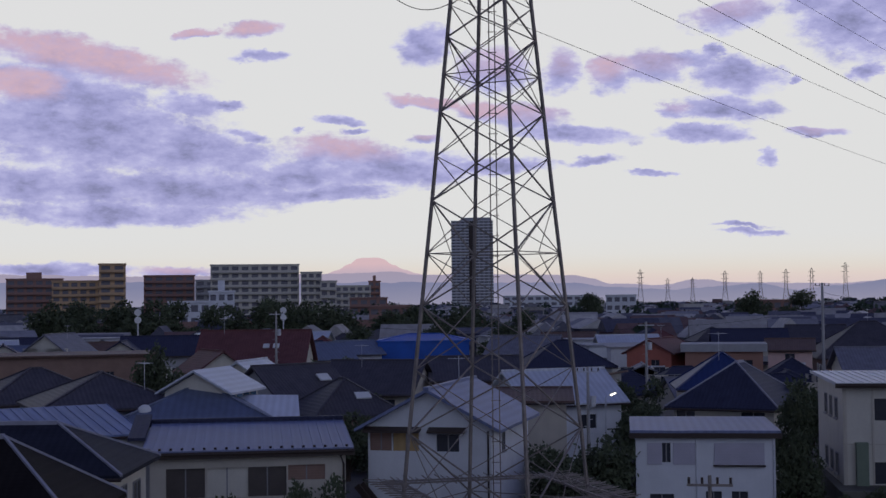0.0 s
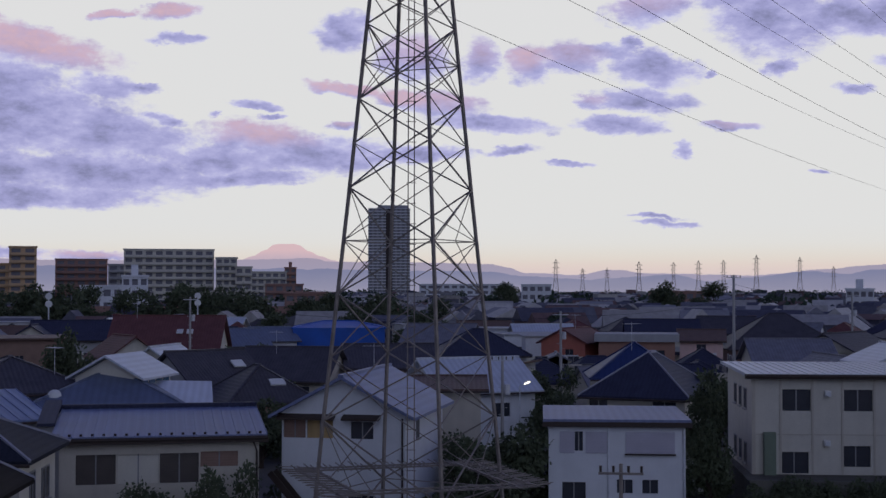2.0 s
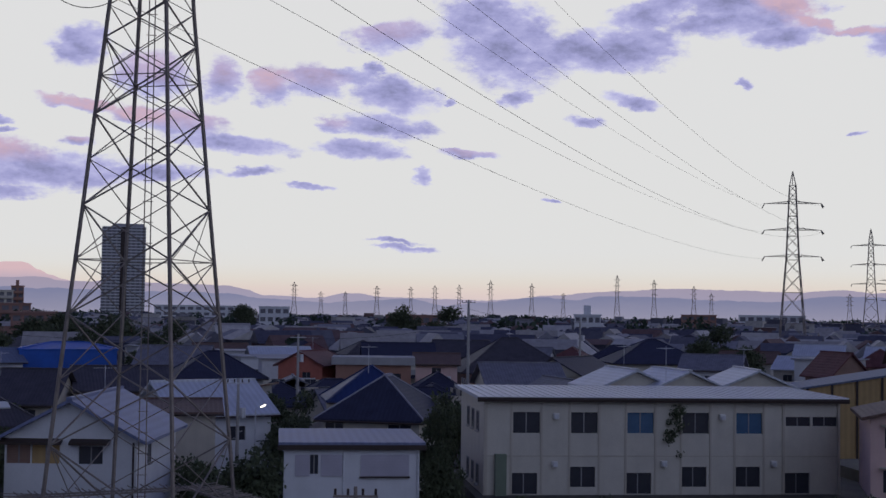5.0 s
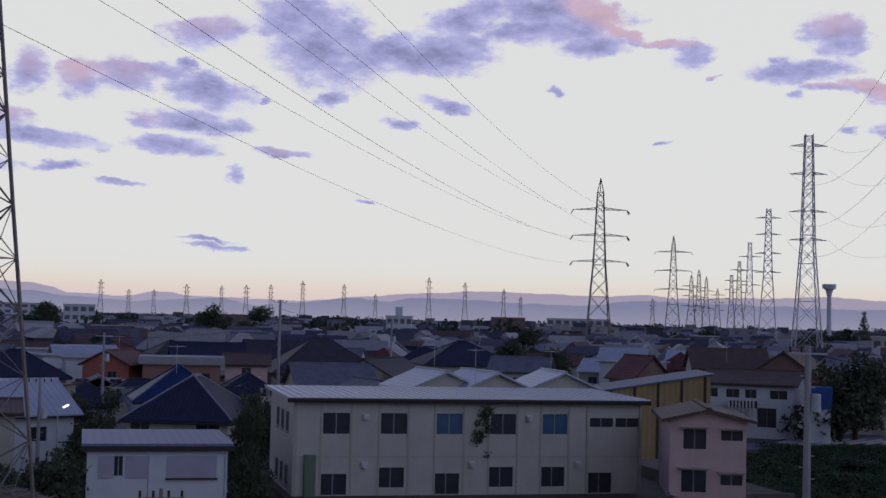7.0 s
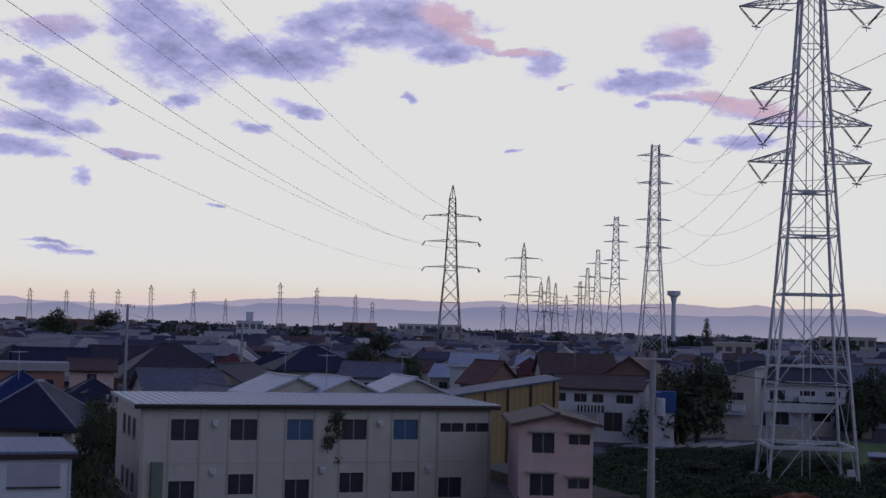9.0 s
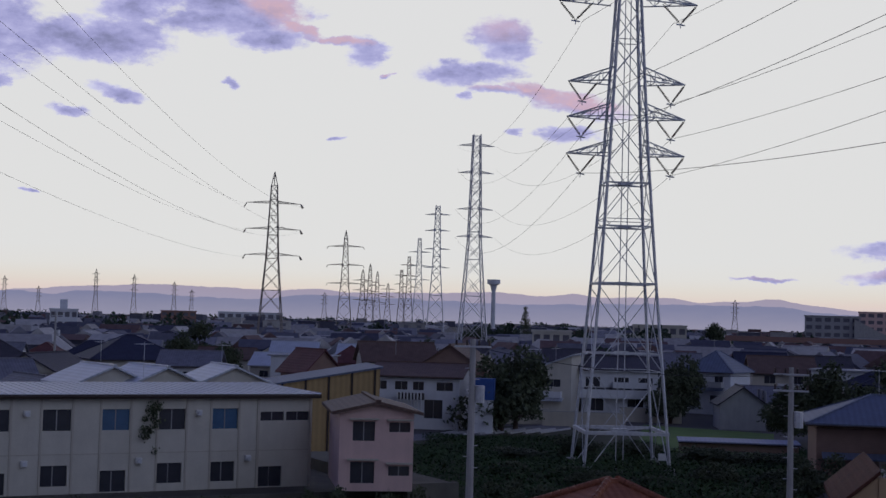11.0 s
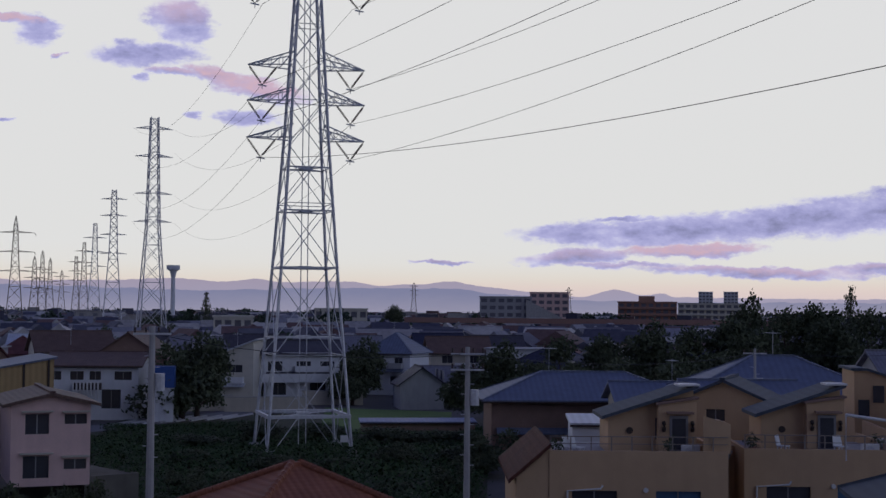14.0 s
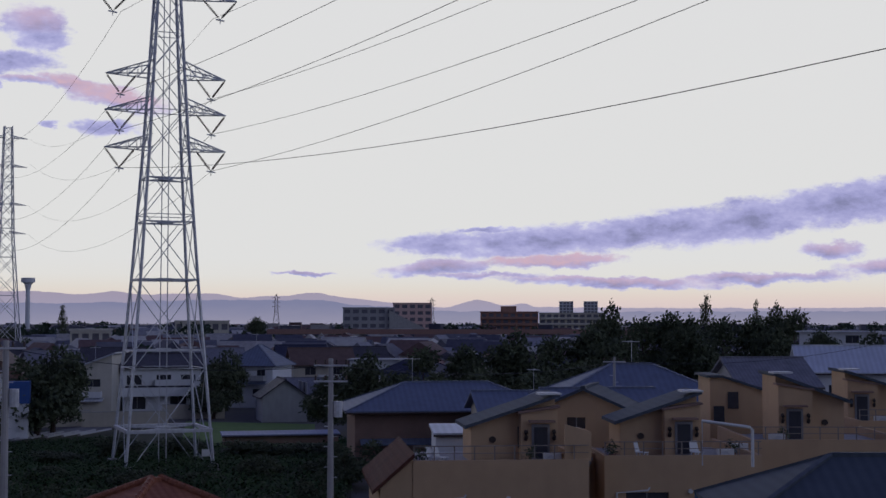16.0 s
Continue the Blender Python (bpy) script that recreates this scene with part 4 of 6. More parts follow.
house("house", "white house with a blue-grey gabled roof", -5.1, 176, 6, 7, 4.9, 6.7, "gable", 24, wall=WHITE, tile=R_BLUE, wins=[("f", -1, 3.0, 1.2, 1.0)])
house("house", "white house with a pale blue-grey roof", -3.7, 183, 5, 7, 5.2, 6.7, "gable", 20, wall=WHITE, tile=R_BLUE, wins=[("f", 0, 3.0, 1.4, 1.0)])
house("house", "building wrapped in a bright blue tarpaulin", -0.85, 186, 12.0, 8, 6.6, 7.4, "hip", 0, wall=TARP, tile=TARP, over=0.15, gutter=False, category="covered building")
dk = house("house", "house with a black tiled gabled roof", -6.3, 113, 6.6, 8, 4.2, 6.8, "gable", 34, wall=GREY, tile=R_DARK, wins=[("f", 2, 2.4, 1.4, 1.0)])
part("skylight", Geo().solid([(1.3, -2.3, 5.62), (2.4, -2.3, 5.62), (2.4, -1.6, 6.1), (1.3, -1.6, 6.1)], (0, -0.05, 0.1)), PLASTIC, dk, "white-framed skylight")
dk = house("house", "house with a low black hipped roof", -4.2, 106, 6.2, 7, 3.8, 6.0, "hip", 20, wall=BROWN, tile=R_DARK, wins=[("f", 1.5, 2.0, 1.4, 1.0)])
part("skylight", Geo().solid([(0.2, -2.5, 4.7), (1.4, -2.5, 4.7), (1.4, -1.9, 5.1), (0.2, -1.9, 5.1)], (0, -0.05, 0.1)), PLASTIC, dk, "white-framed skylight")
house("house", "grey gabled house among black roofs", -7.9, 128, 6, 7, 4.6, 6.6, "gable_y", -20, wall=CREAM, tile=R_LIGHT, wins=[("f", 0, 3.0, 1.4, 1.0)])
house("house", "house with a dark slate gabled roof", -2.7, 126, 8.0, 9, 4.0, 6.5, "gable", -16, wall=BEIGE, tile=R_DARK, wins=[("f", 2, 2.4, 1.4, 1.0)])
house("house", "house with a dark brown tiled roof", 1.2, 130, 8.0, 8, 4.8, 6.6, "gable", 6, wall=BROWN, tile=R_DARK, wins=[("f", 2, 2.8, 1.4, 1.0)])

gab = house("house", "white gabled house with a pale blue metal roof", 0.3, 73.2, 6.3, 9.5, 5.82, 7.5, "gable_y", -14, wall=WHITE, tile=R_MID, over=0.55,
            wins=[("f", -2.5, 4.55, 1.15, 0.9, BROWN), ("f", -1.2, 4.55, 1.35, 0.9, TAN), ("f", 0.95, 4.55, 1.15, 0.85), ("f", 0.9, 1.0, 1.3, 0.8), ("r", -2, 4.4, 0.6, 1.0)])
for u, w in ((-1.85, 2.9), (0.95, 1.9)):
    part("window_hood", Geo().solid([(u - w / 2, -4.75, 5.75), (u - w / 2, -5.25, 5.58), (u - w / 2, -5.25, 5.48), (u - w / 2, -4.75, 5.60)], (w, 0, 0)), DARKTRIM, gab)
part("downpipe", Geo().tube([(3.0, -4.82, 5.6), (3.0, -4.82, 0.2)], 0.05, 6), DARKTRIM, gab)
part("stair", Geo().bar((-3.3, -5.4, 3.0), (-1.2, -5.4, 0.6), 0.1, 0.3).bar((-3.3, -6.2, 3.0), (-1.2, -6.2, 0.6), 0.1, 0.3), DARKTRIM, gab)
house("house", "narrow beige house with dark trim behind the white gable", 3.6, 89, 4.2, 7, 5.7, 6.2, "gable", 0, wall=BEIGE, tile=R_BROWN, wins=[("f", -1.1, 4.2, 0.9, 1.1)])
house("house", "house with a long pale sheet roof", 4.5, 104, 7.5, 7, 4.6, 6.6, "gable", 26, wall=WHITE, tile=R_LIGHT, wins=[("f", 1, 2.6, 1.4, 1.0)])
house("house", "navy hipped house with white upper wall", 4.9, 150, 9, 8, 5.0, 7.4, "hip", 10, wall=GREY, tile=R_NAVY, wins=[("f", -2, 3.0, 1.5, 1.2), ("f", 2, 3.0, 1.5, 1.2)])
house("house", "grey house with a pale gabled roof", 3.4, 172, 8, 8, 5.2, 7.4, "gable", -14, wall=GREY, tile=R_GREY, wins=[("f", 0, 3.0, 1.5, 1.2)])
house("house", "rust-roofed low building beside the lane", 5.4, 122, 6.5, 6, 4.4, 5.4, "shed_x", -18, wall=GREY, tile=R_BROWN, wins=[("f", 0, 2.6, 1.2, 1.0)])

# ---- the white house and its neighbours ----
wh = house("house", "small white two-storey house with a flat pale roof", 10.42, 76.0, 7.0, 8.0, 4.95, 4.95, "flat", 3, wall=WHITE, tile=R_MID, over=0.28, thick=0.3,
           wins=[("f", -1.95, 3.6, 0.42, 1.0), ("f", 0.4, 1.45, 0.8, 0.7), ("f", 1.7, 1.45, 0.8, 0.7), ("f", -2.2, 0.9, 1.2, 1.1)])
for x, w in ((-2.55, 0.75), (-1.05, 1.1), (1.7, 2.5)):
    part("shutter", Geo().box(x - w / 2, x + w / 2, -4.07, -4.0, 3.5, 4.6), PALE_SHUTTER, wh, "pale lilac sliding shutter")
part("sill", Geo().box(0.4, 3.0, -4.2, -4.0, 3.42, 3.48), DARKTRIM, wh)
part("downpipe", Geo().tube([(-0.45, -4.08, 4.8), (-0.45, -4.08, 0.1)], 0.045, 6), STEEL, wh)
part("downpipe", Geo().tube([(3.4, -4.08, 4.8), (3.4, -4.08, 0.1)], 0.045, 6), STEEL, wh)
part("fascia", Geo().box(-3.82, 3.82, -4.34, -4.285, 4.86, 5.12), DARKTRIM, wh)
nv = house("house", "cream house with a navy glazed hip roof", 12.0, 98, 6.8, 8.0, 4.9, 7.4, "hip", -16, wall=CREAM, tile=R_NAVY, cap=CAP, wins=[("f", -2.6, 3.4, 1.3, 1.0), ("f", 2, 3.4, 1.6, 1.0)])
house("house", "house with a bright blue hipped roof", 11.3, 112, 6.6, 7, 5.2, 7.5, "hip", 6, wall=CREAM, tile=R_BRIGHT, wins=[("f", -2, 3.4, 1.2, 1.0)])
house("house", "orange rendered gabled house with white verges", 8.9, 174, 5.8, 8, 5.4, 6.9, "gable_y", -22, wall=ORANGE, tile=R_RED, wins=[("f", 0.8, 3.2, 1.1, 1.3)])
house("house", "orange building with a pale flat fascia", 11.4, 170, 9.0, 7, 5.6, 5.6, "flat", 0, wall=RUSSET, tile=GREY, thick=0.9, wins=[("f", 2.5, 3.0, 1.6, 1.6), ("f", -1, 3.0, 1.2, 1.0)])
house("house", "house with a long navy tiled roof", 12.4, 205, 10, 8, 5.2, 7.3, "gable", 4, wall=CREAM, tile=R_NAVY, wins=[("f", 5, 3.6, 1.5, 1.2), ("f", 0, 3.6, 1.5, 1.2)])
house("house", "dark brown gabled house beyond the orange one", 15.0, 214, 8, 8, 5.4, 7.6, "gable", -8, wall=BROWN, tile=R_DARK, wins=[("f", 0, 3.6, 1.5, 1.2)])
house("house", "grey gabled house with a pale roof", 19.0, 128, 6, 7, 4.2, 6.0, "gable_y", 20, wall=GREY, tile=R_GREY, wins=[("f", 0, 2.6, 1.2, 1.0)])
house("house", "tan house with a dark tiled roof", 14.0, 186, 5.5, 7, 5.2, 6.4, "gable", 0, wall=PINK, tile=R_BROWN, wins=[("f", 0, 3.6, 1.2, 1.1)])
house("house", "large black hipped temple-like roof over dark walls", 17.0, 196, 14, 12, 4.4, 8.4, "hip", 12, wall=BROWN, tile=R_DARK, over=1.0, wins=[("f", 3, 2.2, 2, 1.4)])
house("house", "cream gabled house with a grey roof", 19.6, 152, 8, 9, 5.2, 7.2, "gable_y", -26, wall=CREAM, tile=R_DARK, wins=[("f", 0.5, 4.6, 0.8, 0.9)])
house("house", "broad dark grey gabled roof beside the apartments", 17.4, 140, 7.5, 8, 5.0, 6.9, "gable", 12, wall=CREAM, tile=R_GREY, wins=[("f", 0.5, 3.2, 1.6, 0.9)])
house("house", "large navy hipped house among lower roofs", 22.8, 206, 13, 12, 5.2, 8.3, "hip", 14, wall=CREAM, tile=R_NAVY, wins=[("f", 0.5, 3.2, 1.6, 0.9)])
for az, dd, tn in ((21.6, 112, 20), (23.6, 112, 24), (26.6, 116, 16)):
    house("house", "cream house with a pale gabled metal roof", az, dd, 5.6, 6.5, 6.4, 7.6, "gable_y", tn, wall=CREAM, tile=R_LIGHT, wins=[("f", 0, 5.0, 1.0, 0.9)], group="pale-roofed houses behind the apartments")
house("house", "white house with a blue-grey roof", 25.3, 178, 7, 7, 5.4, 7.0, "gable", -8, wall=WHITE, tile=R_GREY, wins=[("f", 0, 3.6, 1.2, 1.0)])
house("house", "dark red-roofed house behind the warehouse", 30.1, 165, 4.6, 6, 5.6, 7.9, "gable_y", 30, wall=BROWN, tile=R_RED, wins=[("f", 0, 4.6, 1.2, 1.0)])
wt = house("warehouse", "tan sheet-clad warehouse with a sloping grey-blue roof", 30.2, 128, 11.0, 10, 5.5, 7.4, "shed_x", 6, wall=TAN, tile=R_BLUE, over=0.25, category="warehouse", wins=[("f", 3.9, 3.0, 1.4, 1.2)])
for i in range(6):
    part("post", Geo().box(-0.09, 0.09, -5.15, -5.02, 0, 5.6 + i * 0.34), DARKTRIM, wt).location = (-5.2 + i * 2.05, 0, 0)

# ---- the long apartment building ----
BAY = [-7.58, -4.42, -1.32, 1.75, 4.76]
apt_wins = []
for i, u in enumerate(BAY):
    apt_wins.append(("f", u, 3.30, 1.46, 1.12, GLASSB if i in (2, 4) else GLASS))
    apt_wins.append(("f", u - 0.12, 0.05 if i in (0, 2) else 0.42, 1.46, 1.12 if i in (0, 2) else 1.08))
apt_wins += [("f", 7.52, 3.72, 1.4, 0.5), ("f", 9.05, 3.72, 1.4, 0.5), ("f", 7.45, 0.05, 1.45, 1.12)]
apt_wins += [("l", -2.5 + 1.9 * i, 3.3, 0.8, 1.0) for i in range(3)] + [("l", -2.5 + 1.9 * i, 0.4, 0.8, 1.0) for i in range(3)]
TERR = 2.3
apt = house("apartment_house", "long cream two-storey apartment house with a pale sheet roof", 22.46, 80.8, 19.8, 9.2, 5.12, 5.22, "shed", 14.9, TERR, CREAM, R_LIGHT, over=0.38, wins=apt_wins, category="apartment house", seams=0.45, thick=0.14)
part("fascia", Geo().box(-10.3, 10.3, -5.06, -5.0, 4.98, 5.22), DARKTRIM, apt)
for u in BAY:
    for e in (-0.82, 0.82):
        part("pilaster", Geo().box(-0.05, 0.05, -4.65, -4.6, 0, 5.0), BEIGE, apt).location = (u + e, 0, 0)
for u in (-9.78, 6.68, 9.83):
    part("pilaster", Geo().box(-0.07, 0.07, -4.68, -4.6, 0, 5.0), BEIGE, apt).location = (u, 0, 0)
part("string_course", Geo().box(-9.9, 9.9, -4.63, -4.6, 2.05, 2.11), BEIGE, apt)
for u, z in ((-6.0, 4.22), (-6.05, 1.65), (3.2, 4.2), (-0.05, 1.68), (6.1, 1.68)):
    hood = part("vent", Geo().box(u - 0.16, u + 0.16, -4.85, -4.6, z - 0.15, z + 0.15), PLASTIC, apt)
    part("vent_cover", Geo().tube([(u, -4.85, z - 0.02), (u, -4.95, z - 0.02)], 0.12, 10), STEEL, hood)
part("meter_cabinet", Geo().box(-9.3, -8.7, -5.0, -4.6, 0, 2.2), mat("green_grey_locker", (0.16, 0.20, 0.15), 0.6, var=0.25), apt, "tall green-grey locker")
tagged(part("vine", leafy(700, [(0.6, -4.8, 3.9, 0.4, 1.6), (0.2, -4.8, 3.2, 0.32, 1.0), (0.75, -4.75, 2.3, 0.1, 3.5), (0.7, -4.8, 4.5, 0.3, 0.9)], 0.09, 41), LEAF, apt, clean=False), "dark creeper on the wall")

pk = house("house", "small pink rendered house with a grey gabled roof", 32.62, 75.6, 3.85, 7, 4.05, 4.5, "gable_y", 6, 3.0, PINK, R_BROWN, over=0.45,
           wins=[("f", -0.67, 2.58, 1.15, 1.0), ("f", 1.2, 3.05, 1.1, 0.5), ("f", -0.7, 0.4, 1.25, 1.1), ("f", 1.2, 0.8, 1.1, 0.5)])
for u, z, w in ((-0.67, 3.68, 1.5), (1.2, 3.65, 1.35), (-0.7, 1.6, 1.6), (1.2, 1.42, 1.35)):
    part("window_hood", Geo().box(u - w / 2, u + w / 2, -3.85, -3.5, z, z + 0.07), BEIGE, pk)
t = thing("terrace", "raised concrete terrace under the apartment house", "terrace", 24.6, 80.0, 0, 16.0)
(part("terrace_floor", Geo().box(-13, 10.6, -6.2, 9, -0.3, TERR).box(10.6, 13.4, -9.2, 9, -0.3, 3.0), mat("terrace_soil", (0.10, 0.095, 0.08), 0.95, var=0.5, scale=0.6), t))
part("retaining_wall", Geo().box(-13, 10.6, -6.5, -6.2, -0.3, TERR + 0.12).box(10.3, 13.4, -9.5, -9.2, -0.3, 3.1), mat("mossy_dark_concrete", (0.13, 0.125, 0.11), 0.95, var=0.45, streak=1), t)
claim(24.6, 80, 14)
claim(33, 78, 6)

# ---- beyond the field ----
wf = house("workshop", "white workshop with a brown low-pitched roof", 34.75, 155, 9.6, 9, 5.7, 6.9, "gable", -10, wall=WHITE, tile=R_BROWN, category="workshop",
           wins=[("f", -3.9, 4.2, 1.4, 0.9), ("f", -1.6, 4.2, 1.4, 0.9), ("f", 0.3, 4.2, 1.2, 0.9), ("f", 3.2, 4.2, 1.8, 0.9), ("f", 2.0, 1.2, 2.0, 2.0)])
part("louvre_screen", Geo().box(-1.9, 1.0, -5.4, -4.5, 3.2, 3.9), DARKTRIM, wf)
for i in range(8):
    part("louvre", Geo().box(-0.08, 0.08, -5.5, -5.4, 1.6, 4.0), PLASTIC, wf).location = (-1.8 + i * 0.37, 0, 0)
house("house", "brown house with broad brown gabled roofs", 36.2, 182, 9, 9, 5.6, 8.6, "gable_y", -14, wall=BROWN, tile=R_BROWN, wins=[("f", 0, 4, 1.5, 1)])
house("house", "brown-roofed house beyond the workshop", 33.6, 196, 10, 8, 6.0, 8.4, "gable", 10, wall=CREAM, tile=R_BROWN, wins=[("f", 0, 4, 1.5, 1)])
sg = thing("blue_container", "blue and white sheet-metal storage container", "container", 37.25, 147, 0, -4)
part("upper_panel", Geo().box(-1.2, 1.2, -1, 1, 3.6, 5.8), BLUESHEET, sg)
part("lower_panel", Geo().box(-1.1, 1.1, -0.9, 0.9, 0, 3.6), WHITE, sg)
claim(37.1, 147, 3)
house("house", "cream house with a pale sloping roof", 39.9, 176, 7.5, 8, 5.0, 7.8, "shed_x", -12, wall=CREAM, tile=R_LIGHT, wins=[("f", -1.5, 4.0, 1.8, 0.9), ("f", 1.5, 4.0, 1.8, 0.9), ("f", -1.5, 1.2, 1.8, 1.2)])
w3 = house("house", "white two-storey house with terraces behind the pylon", 42.7, 180, 9.5, 8, 6.2, 7.6, "gable", 6, wall=WHITE, tile=R_DARK, wins=[("f", -3.4, 4.0, 1.8, 1.2), ("f", 0.2, 4.0, 1.8, 1.2), ("f", 3.2, 4.0, 1.8, 1.2), ("f", -3, 1.0, 2, 1.6), ("f", 2, 1.0, 2, 1.6)])
part("balcony", Geo().box(-5.2, 4.8, -5.2, -4, 2.6, 2.8).box(-5.2, 4.8, -5.2, -5.1, 2.8, 3.7), WHITE, w3)
house("house", "white stepped house with a blue hipped roof", 46.75, 196, 6.6, 8, 6.0, 8.4, "hip", -20, wall=WHITE, tile=R_BLUE, wins=[("f", -1.2, 4.2, 1.2, 1.0), ("f", 1.6, 4.2, 1.2, 1.0), ("f", -1.6, 1.0, 1.0, 1.6), ("f", 1.2, 1.5, 1.6, 1.1)])
house("house", "low white wing of the stepped house", 47.7, 188, 3.2, 4, 3.6, 3.6, "flat", -20, wall=WHITE, tile=WHITE, wins=[("f", 0, 1.2, 1.4, 1.2)], over=0.1)
for az, dd, l, tn in ((38.6, 162, 8.0, 10), (41.4, 160, 9.5, 4), (44.1, 172, 7.5, 0)):
    w = thing("garden_wall", "pale concrete block garden wall by the field", "wall", az, dd, 0, tn, "garden walls")
    part("blocks", Geo().box(-l / 2, l / 2, -0.08, 0.08, 0, 1.7), BEIGE, w)
    part("coping", Geo().box(-l / 2 - 0.05, l / 2 + 0.05, -0.12, 0.12, 1.7, 1.8), CONC, w)
    claim(az, dd, l / 2)
for az, dd, w, c in ((49.2, 214, 9, R_BROWN), (50.8, 225, 8, R_DARK), (48.4, 240, 8, R_NAVY), (44.8, 215, 9, R_GREY), (40.9, 222, 9, R_DARK)):
    house("house", "two-storey cream house with a tiled roof beyond the field", az, dd, w, 8, 5.4, 7.6, "gable", 8, wall=BEIGE, tile=c, wins=[("f", -2, 3.8, 1.6, 1.1), ("f", 2, 3.8, 1.6, 1.1), ("f", 0, 1.0, 2.0, 1.4)], group="houses beyond the field")

# ---- the terracotta roof and the ochre terrace ----
house("house", "house with an orange terracotta hipped roof", 42.65, 48.2, 6.4, 6.4, 4.9, 6.45, "hip", 24, wall=CREAM, tile=R_ORANGE, over=0.6, wins=[("f", 0, 3.2, 1.4, 1.1)])


def ochre_unit(az, d, w, turn, upper=(-2.4, 2.6), low=5.9, top=8.45, mirrored=False):
    """One house of the ochre terrace: a deep lower storey with a roof terrace, and a set-back upper room under a sloping roof."""
    ob = thing("terraced_house", "ochre stucco terraced house with roof terrace and sloping upper room", "house", az, d, 0, turn, "ochre terraced houses")
    claim(az, d, w * 0.7)
    hw = w / 2
    g = Geo()
    lows = [(-hw + 2.0, 2.75, 2.0, 1.3), (hw - 2.2, 2.75, 2.0, 1.3), (-hw + 2.0, 0.6, 2.0, 1.6), (hw - 2.2, 0.6, 2.0, 1.6)]
    holed_wall(g, w, -4.5, -4.3, 0, low - 0.5, lows)
    g.box(-hw, hw, -4.3, 4.5, 0, low - 0.5)
    part("wall", g, OCHRE, ob)
    for i, (u, z, a, h) in enumerate(lows):
        window(ob, "f", u, z, a, h, hw, 4.45, GLASSB if i % 2 else GLASS)
    pp = part("parapet", Geo().box(-hw, hw, -4.5, -4.32, low - 0.5, low).box(-hw, -hw + 0.18, -4.32, 4.5, low - 0.5, low).box(hw - 0.18, hw, -4.32, 4.5, low - 0.5, low), OCHRE, ob)
    part("terrace_floor", Geo().box(-hw + 0.18, hw - 0.18, -4.32, 4.5, low - 0.5, low - 0.46), CONC, ob)
    a, b = upper
    part("upper_wall", Geo().solid([(a, -0.9, low - 0.46), (b - 0.02, -0.9, low - 0.46), (b - 0.02, -0.9, top), (a, -0.9, top - 1.3)], (0, 3.2, 0)), OCHRE, ob)
    part("stair_tower", Geo().solid([(b - 1.75, -1.6, low - 0.46), (b, -1.6, low - 0.46), (b, -1.6, top - 0.5), (b - 1.75, -1.6, top - 0.75)], (0, 3.5, 0)), OCHRE, ob)
    part("tower_coping", Geo().solid([(b - 1.85, -1.72, top - 0.76), (b + 0.1, -1.72, top - 0.48), (b + 0.1, -0.85, top - 0.48), (b - 1.85, -0.85, top - 0.76)], (0, 0, 0.1)), BROWN, ob)
    rf = part("roof", Geo().solid([(a - 0.35, -1.4, top - 1.30), (b + 0.15, -1.4, top + 0.16), (b + 0.15, 2.5, top + 0.16), (a - 0.35, 2.5, top - 1.30)], (0, 0, -0.16)), R_TEAL, ob)
    part("ridge_flashing", Geo().box(b - 0.8, b + 0.2, -1.45, -0.2, top + 0.10, top + 0.19), PLASTIC, rf, "white ridge flashing")
    door = part("door", Geo().box(b - 1.25, b - 0.4, -1.66, -1.6, low - 0.4, low + 1.35), ALU, ob)
    part("pane", Geo().box(b - 1.14, b - 0.51, -1.685, -1.66, low - 0.2, low + 1.22), GLASS, door)
    part("side_window", Geo().box(a + 2.2, a + 2.75, -0.96, -0.9, low + 0.2, low + 1.2), GLASS, ob)
    part("door_hood", Geo().box(b - 1.4, b - 0.2, -2.1, -1.6, low + 1.45, low + 1.55), BROWN, ob)
    for x in (b - 1.52, b - 0.2):
        part("wall_lamp", Geo().tube([(x, -1.62, low + 0.65), (x, -1.74, low + 0.8), (x, -1.74, low + 0.95), (x, -1.62, low + 1.05)], 0.09, 8), DARKTRIM, ob)
    part("vent", Geo().tube([(a + 1.0, -0.9, low + 0.6), (a + 1.0, -0.98, low + 0.6)], 0.16, 12), DARKTRIM, ob)
    rail = part("railing", Geo().bar((-hw, -4.4, low + 0.62), (hw, -4.4, low + 0.62), 0.04).bar((-hw, -4.4, low + 0.3), (hw, -4.4, low + 0.3), 0.03), RUST, ob)
    post = Geo().box(-0.025, 0.025, -4.43, -4.38, low, low + 0.62).mesh("rail_post", RUST)
    for i in range(int(w / 0.9) + 1):
        part("rail_post", post, STEEL, rail).location = (-hw + 0.05 + i * 0.9, 0, 0)
    ac = part("air_conditioner", Geo().box(hw - 1.9, hw - 1.1, -3.7, -3.4, low - 0.44, low + 0.2), PLASTIC, ob, "white air conditioner unit")
    part("fan_grille", Geo().tube([(hw - 1.55, -3.7, low - 0.12), (hw - 1.55, -3.73, low - 0.12)], 0.24, 14), STEEL, ac)
    part("bulkhead_lamp", Geo().tube([(0.3, -4.5, 4.1), (0.3, -4.62, 4.1)], 0.11, 10), PLASTIC, ob, "small white round wall lamp")
    part("drainpipe", Geo().tube([(-1.6, -4.58, 4.3), (-1.7, -4.58, 4.15), (-3.15, -4.58, 4.05), (-3.15, -4.58, 0.3)], 0.05, 6), PLASTIC, ob, "white bent drainpipe")
    if mirrored:
        side, seen = Matrix.Diagonal((-1, 1, 1, 1)), set()
        for o in ob.children_recursive:
            o.matrix_basis = side @ o.matrix_basis @ side
            if o.data.name not in seen:
                seen.add(o.data.name)
                o.data.transform(side)
                o.data.flip_normals()
    return ob


